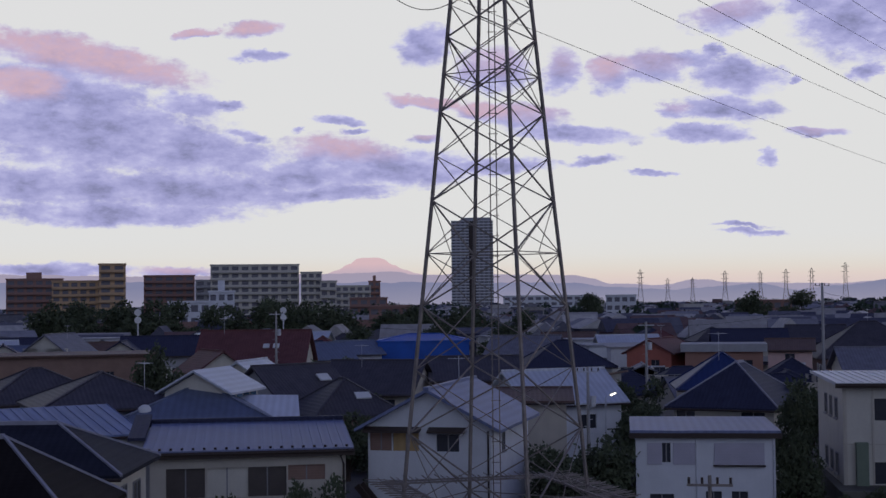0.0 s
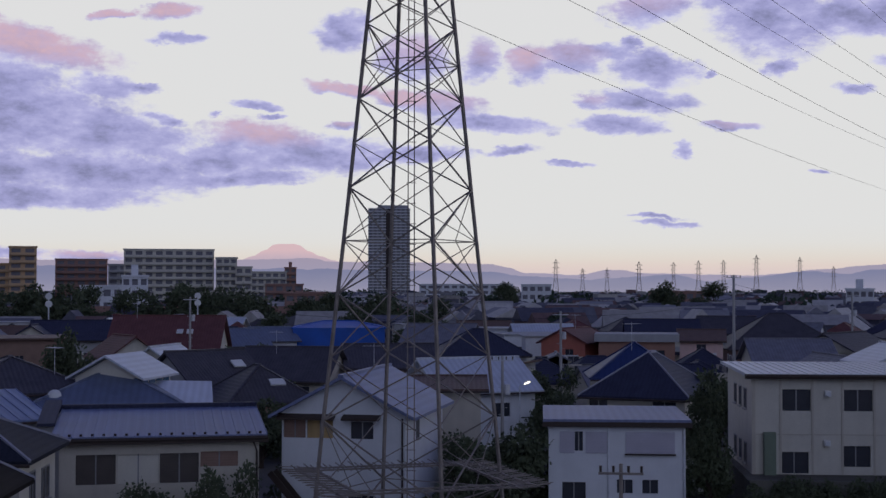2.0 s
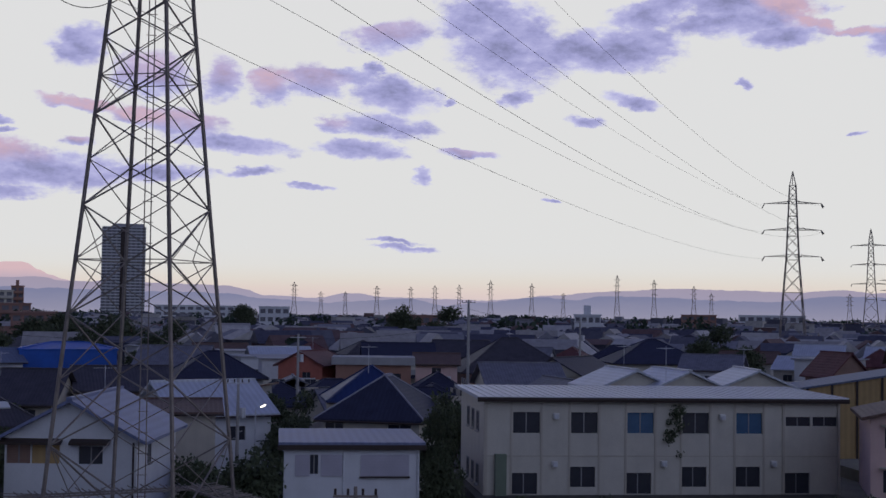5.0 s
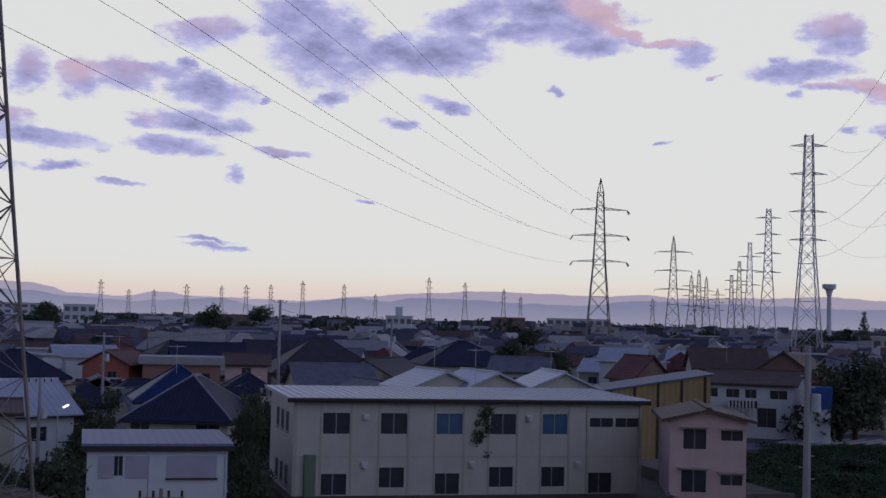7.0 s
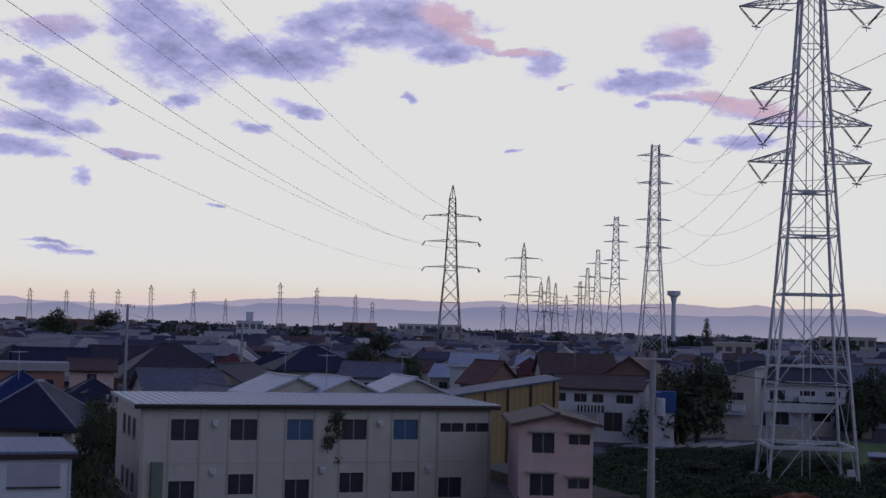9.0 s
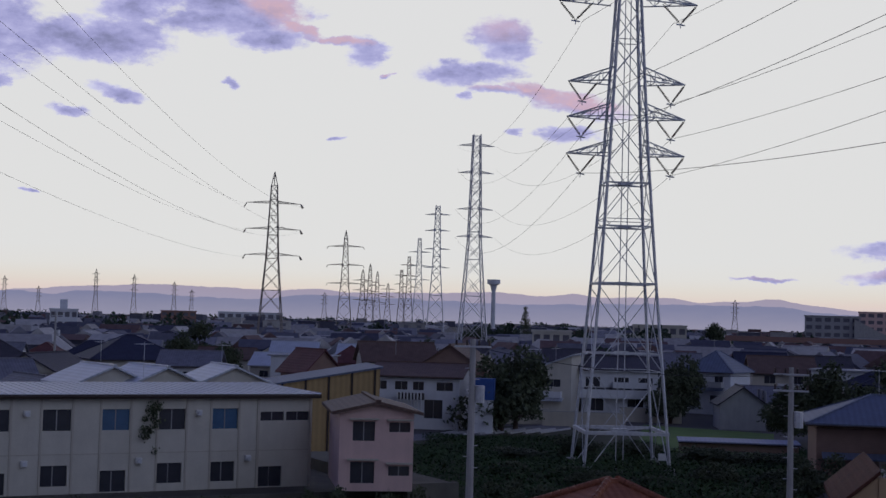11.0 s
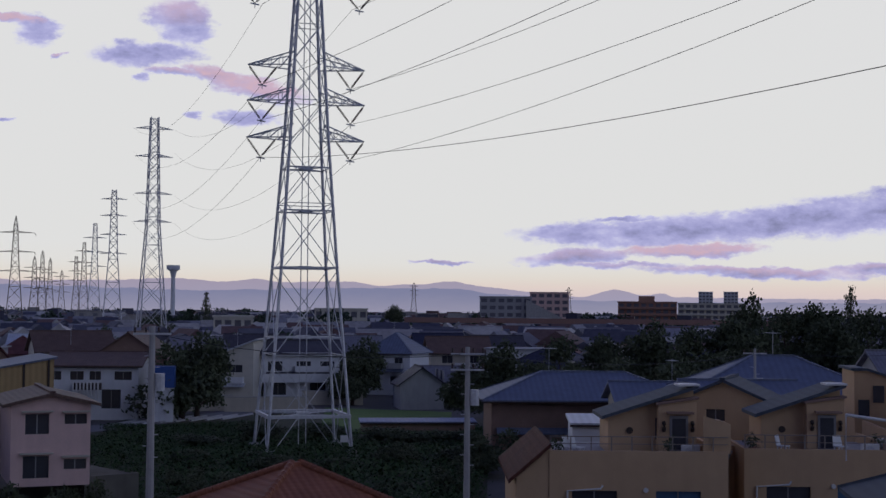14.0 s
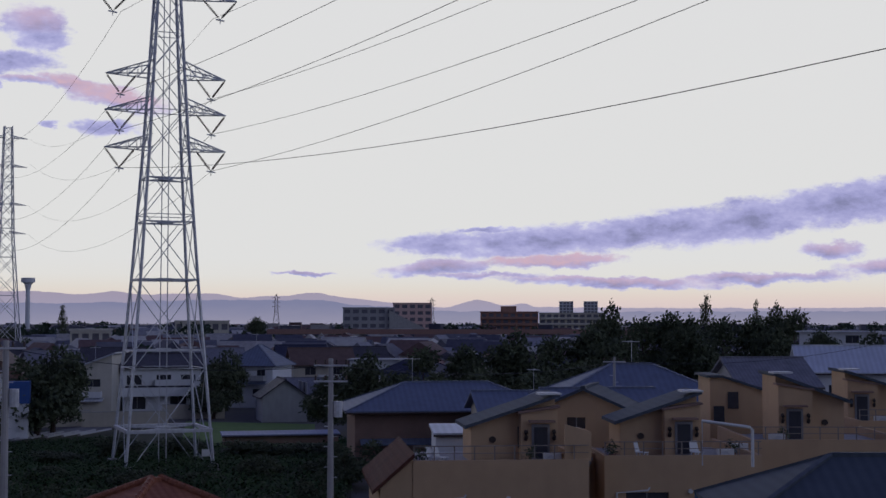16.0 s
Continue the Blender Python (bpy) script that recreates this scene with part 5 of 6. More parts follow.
ou = ochre_unit(56.1, 66.4, 7.9, 8, (-0.9, 3.1), 5.8, 8.4)
part("corner_roof", Geo().solid([(-3.9, -4.75, 6.15), (-5.75, -4.75, 4.55), (-5.75, 4.5, 4.55), (-3.9, 4.5, 6.15)], (0.0, 0, -0.18)), mat("old_red_brown_tiles", (0.11, 0.045, 0.035), 0.75, var=0.45, courses=0.12, ribs=0.3, bump=0.7, spec=0.1), ou, "small red-brown tiled corner roof")
part("corner_wall", Geo().solid([(-3.955, -4.45, 0), (-5.4, -4.45, 0), (-5.4, -4.45, 4.6), (-3.955, -4.45, 5.85)], (0, 8.9, 0)), OCHRE, ou)
part("screen_wall", Geo().solid([(2.9, -4.3, 5.7), (4.1, -4.3, 5.7), (4.1, -4.3, 7.0), (2.9, -4.3, 7.35)], (0, 0.15, 0)).box(3.95, 4.1, -4.15, -1.5, 5.7, 7.0), OCHRE, ou)
lk = thing("link_wall", "shaded recessed ochre wall with a stair between the houses", "wall", 59.75, 67.6, 0, 10)
part("wall", Geo().box(-1.2, 1.2, -0.2, 0.2, 0, 5.6), OCHRE, lk)
part("stair", Geo().bar((-0.7, -0.6, 3.0), (0.5, -0.6, 5.5), 0.9, 0.25), CONC, lk)
house("house", "small ochre upper house behind the terrace", 60.3, 77.5, 4.8, 5, 7.2, 8.25, "gable_y", -8, wall=OCHRE, tile=R_TEAL, over=0.25, wins=[("f", -0.4, 6.2, 1.0, 0.6)])
ochre_unit(63.25, 70.0, 7.4, 12, (-2.3, 1.5), 5.75, 8.4)
ochre_unit(69.0, 76.0, 8.0, 14, (-1.6, 1.95), 6.1, 9.15, True)
ochre_unit(72.2, 88.0, 6.4, 16, (-1.0, 3.1), 6.3, 8.95, True)
rear = thing("terraced_house", "ochre stucco house with a sloping roof behind the terrace", "house", 66.2, 83.0, 0, 10, "ochre terraced houses")
claim(66.2, 83, 4)
part("wall", Geo().solid([(-1.9, -2.2, 0), (1.9, -2.2, 0), (1.9, -2.2, 7.75), (-1.2, -2.2, 8.75), (-1.9, -2.2, 8.75)], (0, 4.4, 0)), OCHRE, rear)
part("roof", Geo().solid([(-2.1, -2.4, 8.76), (-1.2, -2.4, 8.76), (2.2, -2.4, 7.66), (2.2, -2.4, 7.80), (-1.2, -2.4, 8.90), (-2.1, -2.4, 8.90)], (0, 4.8, 0)), R_TEAL, rear)
for x, z in ((-0.6, 7.0), (-1.4, 6.2)):
    part("window", Geo().box(x - 0.3, x + 0.3, -2.26, -2.2, z, z + 0.95), GLASS, rear)
pf = thing("pipe_frame", "bent white pipe frame on the terrace", "pipe frame", 65.9, 63.5, 5.5, 0)
part("pipe", Geo().tube([(-1.2, 0, 2.0), (0.9, 0, 1.75), (1.0, 0, 1.65), (1.0, 0, 0)], 0.07, 8), PLASTIC, pf)
part("stay", Geo().tube([(-1.2, 0.6, 2.0), (-1.2, 0, 2.0), (-1.2, 0.0, 0.0)], 0.03, 6), STEEL, pf)
for az, dd, z in ((53.9, 63.4, 5.34), (54.2, 63.5, 5.34), (62.4, 67.2, 5.29), (64.6, 67.8, 5.29)):
    c = thing("garden_chair", "white plastic garden chair on the roof terrace", "chair", az, dd, z, 30 + az * 7 % 50, "garden chairs")
    part("seat", Geo().box(-0.25, 0.25, -0.25, 0.25, 0.4, 0.44), PLASTIC, c)
    part("backrest", Geo().solid([(-0.25, 0.22, 0.44), (0.25, 0.22, 0.44), (0.2, 0.34, 0.92), (-0.2, 0.34, 0.92)], (0, 0.03, 0)), PLASTIC, c)
    for x in (-0.21, 0.21):
        for y in (-0.21, 0.21):
            part("leg", Geo().bar((x, y, 0), (x * 0.9, y * 0.9, 0.4), 0.05), PLASTIC, c)

house("house", "long low house with a dark blue hipped roof", 54.4, 113, 15.5, 9, 5.15, 6.85, "hip", 8, wall=BROWN, tile=R_BLUE, over=0.8, wins=[("f", 2, 1.8, 2.2, 1.6), ("f", 5.5, 1.8, 1.6, 1.6)])
house("house", "wing with a low dark blue sheet roof", 58.0, 104, 8.5, 7, 5.4, 6.6, "gable", 10, wall=BEIGE, tile=R_BLUE, wins=[("f", -2.5, 3.6, 1.4, 0.8)])
house("house", "broad house with a dark blue hipped roof", 62.0, 99, 12.5, 10, 6.6, 8.8, "hip", 10, wall=GREY, tile=R_BLUE, over=0.7, wins=[("f", -4, 4.2, 1.6, 1.1)])
house("house", "house with a pale blue sloping sheet roof", 60.6, 88, 6.5, 6, 6.5, 7.6, "gable", 14, wall=BEIGE, tile=R_BLUE, wins=[("f", -1, 4.8, 1.2, 0.8)])
house("shed", "small white shed behind the ochre terrace", 54.9, 84, 3.0, 3, 5.2, 5.5, "shed", 6, wall=WHITE, tile=R_LIGHT, over=0.15, category="outbuilding")
house("house", "blue-roofed house just below the viewpoint", 71.8, 49.5, 10.2, 7, 5.8, 7.3, "hip", 16, wall=GREY, tile=R_TEAL, over=0.6, wins=[("f", -1, 3.8, 1.4, 1.1)])
house("house", "house with a violet-grey tiled roof", 67.2, 114, 6, 7, 7.0, 8.9, "gable", 22, wall=GREY, tile=R_GREY, wins=[("f", 0, 5.0, 1.6, 1.0)])
house("house", "white house with a pale roof beyond the terrace", 70.8, 130, 10, 8, 7.6, 9.6, "gable", 8, wall=WHITE, tile=R_LIGHT, wins=[("f", -2, 5.4, 1.6, 1.0), ("f", 2, 5.4, 1.6, 1.0)])
house("house", "pale building with a flat roof beyond the terrace", 70.2, 230, 12, 9, 10.2, 10.2, "flat", 0, wall=WHITE, tile=WHITE, wins=[("f", -3, 8.5, 2, 1.2), ("f", 2, 8.5, 2, 1.2)])

# ---- lattice mast before the houses ----
mast = thing("lattice_mast", "brown steel lattice transmission mast with climbing guard", "pylon", 2.12, 60.5)
claim(2.12, 60.5, 6)
AX = 2.12
levels = [(0.0, 4.55), (6.0, 3.95), (16.0, 2.82), (25.0, 1.86), (42.0, 0.7)]
lattice(mast, levels, 17.5 + 180, RUST, 0.14, 0.06, 0.98, "zig")
gb = Geo().bar((-4.2, 0, 3.75), (4.2, 0, 3.75), 0.08).mesh("guard_bar", RUST)
for i in range(8):
    part("guard_bar", gb, RUST, mast).matrix_basis = pose(0, 0, 0, 0, 0, 17 + 90 * (i // 4)) @ pose(0, (-4.2, -3.4, 3.4, 4.2)[i % 4], 0)
spike = Geo().bar((0, -3.3, 3.72), (0.04, -4.95, 3.84), 0.035).mesh("guard_spike", RUST)
for i in range(116):
    part("guard_spike", spike, RUST, mast).matrix_basis = pose(0, 0, 0, 0, 0, 17 + 90 * (i // 29)) @ pose(-4.2 + (i % 29) * 0.3, 0, 0.03 * ((i * 7) % 5 - 2))
lad = part("ladder", Geo().bar((0.16, 0.3, 0), (0.1, 0.1, 42), 0.05).bar((-0.16, 0.3, 0), (-0.1, 0.1, 42), 0.05), RUST, mast)
rung = Geo().bar((-0.22, 0, 0), (0.22, 0, 0), 0.03).mesh("rung", RUST)
for i in range(45):
    part("rung", rung, RUST, lad).location = (0, 0.3 - 0.2 * (i * 0.9) / 42, 0.4 + i * 0.9)
for z in (27.5, 32.5, 37.5):
    cross_arm(mast, z, 5.6, 1.4, 0.8, RUST, 0.09, "end")


def pylon(az, d, height, spin, base_r, top_r, material, arms, reach, turn=0.0, leg=0.16, strings="end", peak=True, waist=None, label="grey steel lattice power pylon above the roofs"):
    """A distant pylon with its arms at the given heights."""
    ob = thing("power_pylon", label, "pylon", az, d, 0, turn, "power pylons")
    lv = [(0, base_r), (waist or height * 0.55, base_r * 0.42), (height * 0.93 if peak else height, top_r)]
    lattice(ob, lv, spin, material, leg, leg * 0.5, 1.0)
    if peak:
        z = height * 0.93
        part("peak", Geo().bar((top_r * 0.7, 0, z), (0, 0, height), leg).bar((-top_r * 0.7, 0, z), (0, 0, height), leg).bar((0, top_r * 0.7, z), (0, 0, height), leg), material, ob)
    for z in arms:
        cross_arm(ob, z, reach, min(leg * 3, 0.6), leg * 3, material, leg * 0.5, strings)
    return ob


# ---- tall pylon in the field ----
tall = thing("power_pylon", "tall galvanised steel pylon with V-shaped insulator strings", "pylon", 42.87, 113, 0, 10.4)
claim(42.87, 113, 8)
lattice(tall, [(0.0, 4.85), (15.2, 3.18), (25.7, 2.19), (38.2, 1.26), (47, 0.7)], 45, STEEL, 0.2, 0.06, 1.2)
for z, r in ((25.7, 4.85), (28.7, 4.85), (31.6, 4.8), (38.2, 5.7), (43.5, 4.0)):
    cross_arm(tall, z, r, 1.1, 1.25, STEEL, 0.09, "v")
inner = Geo()
for x in (-0.3, 0.3):
    inner.bar((x, 0, 0), (x * 0.7, 0, 46), 0.07)
part("ladder", inner, STEEL, tall)
for z, r in ((3.4, 4.55), (9.6, 3.85), (15.2, 3.25), (19.8, 2.75), (23.3, 2.42)):
    s = r * 0.7071
    wide = 0.26 if z < 4 else (0.14 if z == 15.2 else 0.09)
    for a, b, f in (((-s, -s), (s, -s), wide), ((s, -s), (s, s), wide), ((s, s), (-s, s), wide), ((-s, s), (-s, -s), wide), ((-s, -s), (s, s), 0.07), ((-s, s), (s, -s), 0.07)):
        part("ring_bar", Geo().bar((*a, z), (*b, z), f), STEEL, tall)
    part("hub", Geo().box(-0.55, 0.55, -0.35, 0.35, z - 0.12, z + 0.16), STEEL, tall)
part("sign_plate", Geo().box(2.4, 3.0, -3.6, -3.55, 1.4, 1.95), PLASTIC, tall, "white plate")
for i in range(4):
    a = radians(45 + 90 * i)
    part("footing", Geo().tube([(4.85 * math.cos(a), 4.85 * math.sin(a), 0), (4.8 * math.cos(a), 4.8 * math.sin(a), 0.8)], 0.4, 10), CONC, tall)

pylon(28.40, 332, 46, 45, 4.9, 1.0, RUST, (26.0, 32.2, 38.4), 6.4, 4, 0.19)
pylon(36.72, 302, 52.5, 45, 4.6, 1.1, STEEL, (30, 36, 44, 50), 4.0, 10, 0.19, "none", False)
pylon(35.18, 600, 61, 45, 6.0, 1.3, STEEL, (34, 42, 50, 57), 5.5, 0, 0.32, "none", False)
pylon(34.46, 800, 58, 45, 6.0, 1.3, STEEL, (34, 42, 50), 6.5, 0, 0.36, "none", False)
pylon(34.05, 1000, 56, 45, 6.0, 1.3, RUST, (34, 42, 50), 6.5, 0, 0.4, "none", False)
pylon(33.75, 1250, 55, 45, 6.0, 1.5, RUST, (34, 42, 50), 6.5, 0, 0.5, "none", False)
pylon(31.41, 600, 49, 45, 5.5, 1.0, RUST, (26, 34, 42), 7.5, 0, 0.3, "end")
for az, dd, h in ((32.15, 1000, 46), (32.45, 1050, 52), (32.75, 1150, 50), (33.2, 1300, 44)):
    pylon(az, dd, h, 45, 6, 1.4, RUST, (24, 31, 38), 7, 0, 0.42, "none")
for az, dd, h in ((8.1, 1700, 47), (11.5, 1700, 44), (12.9, 1900, 47), (13.9, 1700, 45), (14.9, 1800, 48), (16.2, 1700, 52), (17.9, 1800, 51), (19.2, 2100, 44), (21.4, 1700, 60), (22.9, 1700, 55), (24.5, 1800, 50),
                  (25.2, 2000, 44), (30.6, 1700, 40), (47.4, 1500, 40), (53.8, 1600, 38), (9.2, 2000, 40), (10.2, 2100, 42)):
    pylon(az, dd, h, 45, 6, 2.0, RUST, (h * 0.66, h * 0.78, h * 0.90), 4.5, 0, 0.5, "none", label="distant steel lattice pylon on the horizon")

wtow = thing("water_tower", "pale concrete water tower with a wide round tank", "water tower", 37.57, 700)
part("shaft", Geo().tube([(0, 0, 0), (0, 0, 27)], 1.25, 14, 1.0), WHITE, wtow)
part("tank", Geo().tube([(0, 0, 26.5), (0, 0, 29.5), (0, 0, 29.8), (0, 0, 31.6)], 1.1, 20, 3.1), WHITE, wtow)
part("tank_rim", Geo().tube([(0, 0, 30.2), (0, 0, 32.4)], 3.3, 20), WHITE, wtow)

# ---- cables ----
P2 = thing("cable_anchor", "", "", 28.40, 332, 0, 4)
P3 = thing("cable_anchor", "", "", 36.72, 302, 0, 10)
bpy.context.view_layer.update()
mw, p2, p3, tw = (o.matrix_world.copy() for o in (mast, P2, P3, tall))
bpy.data.objects.remove(P2), bpy.data.objects.remove(P3)
for s, za, zb, sag in ((-1, 27, 25.5, 3), (-1, 31, 31.7, 3), (-1, 37, 37.9, 3), (1, 27, 31.7, 5), (1, 32, 31.7, 3), (1, 38, 37.9, 5)):
    cable("power_cable", mw @ Vector((s * 5.6, 0, za)), p2 @ Vector((s * 6.4, 0, zb)), sag, 0.015, n=24)
cable("jumper_cable", mw @ Vector((-5.4, 0, 26.6)), mw @ Vector((-1.75, 0, 25.1)), 0.9, 0.02, "slack black jumper cable beside the mast")
for za, zb in ((24.1, 30), (27.1, 36), (30.0, 45), (36.6, 50)):
    for s in (-1, 1):
        cable("power_cable", tw @ Vector((s * 3.7, 0, za)), p3 @ Vector((s * 4.4, 0, zb)), 5.0, 0.016, n=20)
nxt = Vector((20, -40, 0))
for za, rise in ((24.1, -2), (24.1, 10), (27.1, 6), (30.0, 6), (36.6, 6)):
    for s in (-1, 1):
        if za > 24.2 or (s > 0) == (rise > 0):
            cable("power_cable", tw @ Vector((s * 3.7, 0, za)), nxt + Vector((s * 3.6, -s * 1.1, za + rise)), 3.0, 0.018, n=24)

# ---- poles, lamps, aerials ----
utility_pole(36.78, 57, 11.2, fat=0.19)
utility_pole(49.65, 62, 10.3, fat=0.17, arms=2)
utility_pole(61.3, 92, 9.6, fat=0.13)
utility_pole(10.75, 47, 6.1, lamp=False, fat=0.1, material=RUST)
utility_pole(15.3, 150, 13.4, fat=0.2, lamp=False)
utility_pole(8.3, 130, 9.8, fat=0.16)
utility_pole(19.9, 160, 11.5, fat=0.16)
utility_pole(-6.9, 150, 11, fat=0.16)
utility_pole(5.9, 92, 7.5, fat=0.14)
for az, dd, z in ((23.4, 78, TERR + 6.0), (-3.4, 120, 6.3), (11.2, 99, 7.6), (21.7, 112, 7.6), (53, 113, 7.0), (33.6, 160, 7.6)):
    aerial(az, dd, z, 2.0, az * 3)

lampm = bpy.data.materials.new("lit_lamp")
lampm.use_nodes = True
lb = lampm.node_tree.nodes["Principled BSDF"]
lb.inputs["Emission Color"].default_value, lb.inputs["Emission Strength"].default_value = (1.0, 0.92, 0.7, 1), 2.2
for az, dd, z, tn in ((6.62, 84, 6.1, 30), (2.9, 140, 6.0, 0), (38.4, 166, 4.0, 0)):
    sl = thing("street_lamp", "lit street lamp on a thin pole by the lane", "street lamp", az, dd, 0, tn, "street lamps")
    part("pole", Geo().tube([(0, 0, 0), (0, 0, z), (0.5, 0, z + 0.2)], 0.05, 6), STEEL, sl)
    part("tube", Geo().bar((0.3, -0.05, z + 0.08), (0.65, -0.05, z + 0.2), 0.09), lampm, sl, "glowing lamp tube")
rl = thing("traffic_light", "red lit traffic signal far beyond the roofs", "traffic light", 54.35, 480)
part("pole", Geo().tube([(0, 0, 0), (0, 0, 8)], 0.15, 6), STEEL, rl)
redm = lampm.copy()
redm.name = "red_signal"
redm.node_tree.nodes["Principled BSDF"].inputs["Emission Color"].default_value = (1.0, 0.18, 0.08, 1)
for x in (-1.6, 1.2):
    part("signal", Geo().box(x - 0.5, x + 0.5, -0.3, 0, 7.4, 8.2), redm, rl)

# ---- blocks of flats in the distance ----
block("apartment_block", "dark brick-red block of flats", -16.45, 640, 24, 14, 23, BRICK, 7, 6)
block("apartment_block", "ochre block of flats beside a stair tower", -14.75, 610, 22, 14, 21.5, OCHRE, 7, 6, roof_box=False)
block("apartment_block", "tall ochre-brown stair tower of the ochre block", -13.45, 604, 11, 12, 28.5, OCHRE, 9, 2, roof_box=False)
block("apartment_block", "dark red block of flats", -11.2, 656, 23, 12, 24.5, BRICK, 8, 5, roof_box=False)
block("apartment_block", "narrow grey block of flats", -9.75, 640, 9, 10, 22, GREY, 7, 2, roof_box=False)
block("apartment_block", "white stepped block of flats with dark balconies", -7.75, 612, 38, 14, 28.0, CREAM, 9, 9, roof_box=False)
block("apartment_block", "lower white step of the stepped block of flats", -5.45, 606, 9, 12, 24.5, CREAM, 8, 3, roof_box=False)
block("apartment_block", "lowest white step of the stepped block of flats", -4.75, 602, 7, 12, 20.5, CREAM, 6, 2, roof_box=False)
block("apartment_block", "low white block of flats", -3.75, 700, 18, 12, 19.5, CREAM, 6, 5, roof_box=False)
block("apartment_block", "narrow brown block of flats", -2.85, 720, 6, 8, 22, RUSSET, 7, 2)
block("apartment_block", "dim brown block of flats", -3.1, 560, 15, 12, 13, BRICK, 4, 4, roof_box=False)
block("apartment_block", "white office block with a pale blue wall", -10.4, 335, 9.6, 9, 12.0, WHITE, 4, 4, balcony=False, roof_box=False)
block("apartment_block", "white stepped office building", -9.1, 365, 6.5, 8, 14.6, WHITE, 5, 3, balcony=False)
block("apartment_block", "brown low block of flats", -2.2, 330, 10, 8, 10.5, BRICK, 4, 4, roof_box=False)
hr = block("high_rise", "tall grey high-rise tower with banded balconies", 1.21, 1505, 45, 30, 97, GREY, 30, 9, category="high-rise", roof_box=False, slab=WHITE)
part("crown", Geo().box(-12, 21, -10, 10, 97, 101), GREY, hr)
part("dark_core", Geo().box(-3.5, 3.5, -16.5, -14.9, 0, 97), DARKTRIM, hr)
block("apartment_block", "wide white low building near the tower", 4.4, 900, 60, 20, 14, WHITE, 4, 12, balcony=False, roof_box=False)
block("apartment_block", "white low office building", 7.3, 560, 12, 10, 13, WHITE, 4, 4, balcony=False, roof_box=False)
block("apartment_block", "brown long low building", 13.0, 520, 20, 12, 10.5, BRICK, 3, 6, balcony=False, roof_box=False)
block("apartment_block", "white office block with rooftop box", 20.2, 430, 8, 8, 11.5, WHITE, 4, 4, balcony=False)
block("apartment_block", "red-brown block of flats", 24.7, 700, 17, 12, 12, BRICK, 4, 5, balcony=False, roof_box=False)
# white walls put the pale haze over the depot into its colour
block("depot", "long low teal-roofed depot on the plain", 27.6, 1100, 50, 20, 12.5, WHITE, 2, 8, balcony=False, roof_box=False, category="depot")
block("apartment_block", "grey flat-roofed block on the plain", 51.2, 705, 26, 18, 18, GREY, 5, 6, roof_box=False, balcony=False)
sl = thing("stand", "sloping concrete stand beside the grey block", "stand", 52.7, 700, 0, 0)
part("slope", Geo().solid([(-8, -6, 0), (10, -6, 0), (10, -6, 8), (-8, -6, 17)], (0, 12, 0)), CONC, sl)
# pink render lighter than this brown wall, with its haze painted in
block("apartment_block", "brown flat-roofed block with a stair tower", 53.0, 755, 21, 16, 21, PINK, 6, 5, roof_box=False, balcony=False)
block("apartment_block", "brown block of flats with balconies", 57.0, 705, 29, 14, 16, RUSSET, 5, 8)
block("apartment_block", "long cream block of flats", 59.6, 805, 38, 14, 16, CREAM, 5, 10, roof_box=False)
for az in (59.35, 60.35):
    block("apartment_block", "pale twin tower block on the horizon", az, 1500, 15, 14, 32, WHITE, 10, 4, roof_box=False, group="twin towers")
block("apartment_block", "white long low building behind the pylon", 44.4, 480, 18, 10, 11.4, CREAM, 3, 6, balcony=False, roof_box=False)
block("apartment_block", "cream low school building", 40.0, 330, 9, 8, 9.5, CREAM, 3, 4, balcony=False, roof_box=False)
for az, dd, l, z in ((-9.0, 305, 56, 8.0), (-1.5, 330, 40, 7.6), (55.5, 440, 130, 9.2)):
    v = thing("viaduct", "long dim concrete railway viaduct beyond the houses", "viaduct", az, dd, 0, 0, "viaducts")
    part("deck", Geo().box(-l / 2, l / 2, -4, 4, z - 1.4, z - 0.5), CONC, v)
    part("parapet", Geo().box(-l / 2, l / 2, -4.2, -4, z - 1.6, z), BRICK, v)
    for i in range(int(l / 10) + 1):
        part("pier", Geo().box(-0.9, 0.9, -2.5, 2.5, 0, z - 1.4), CONC, v).location = (-l / 2 + i * 10, 0, 0)

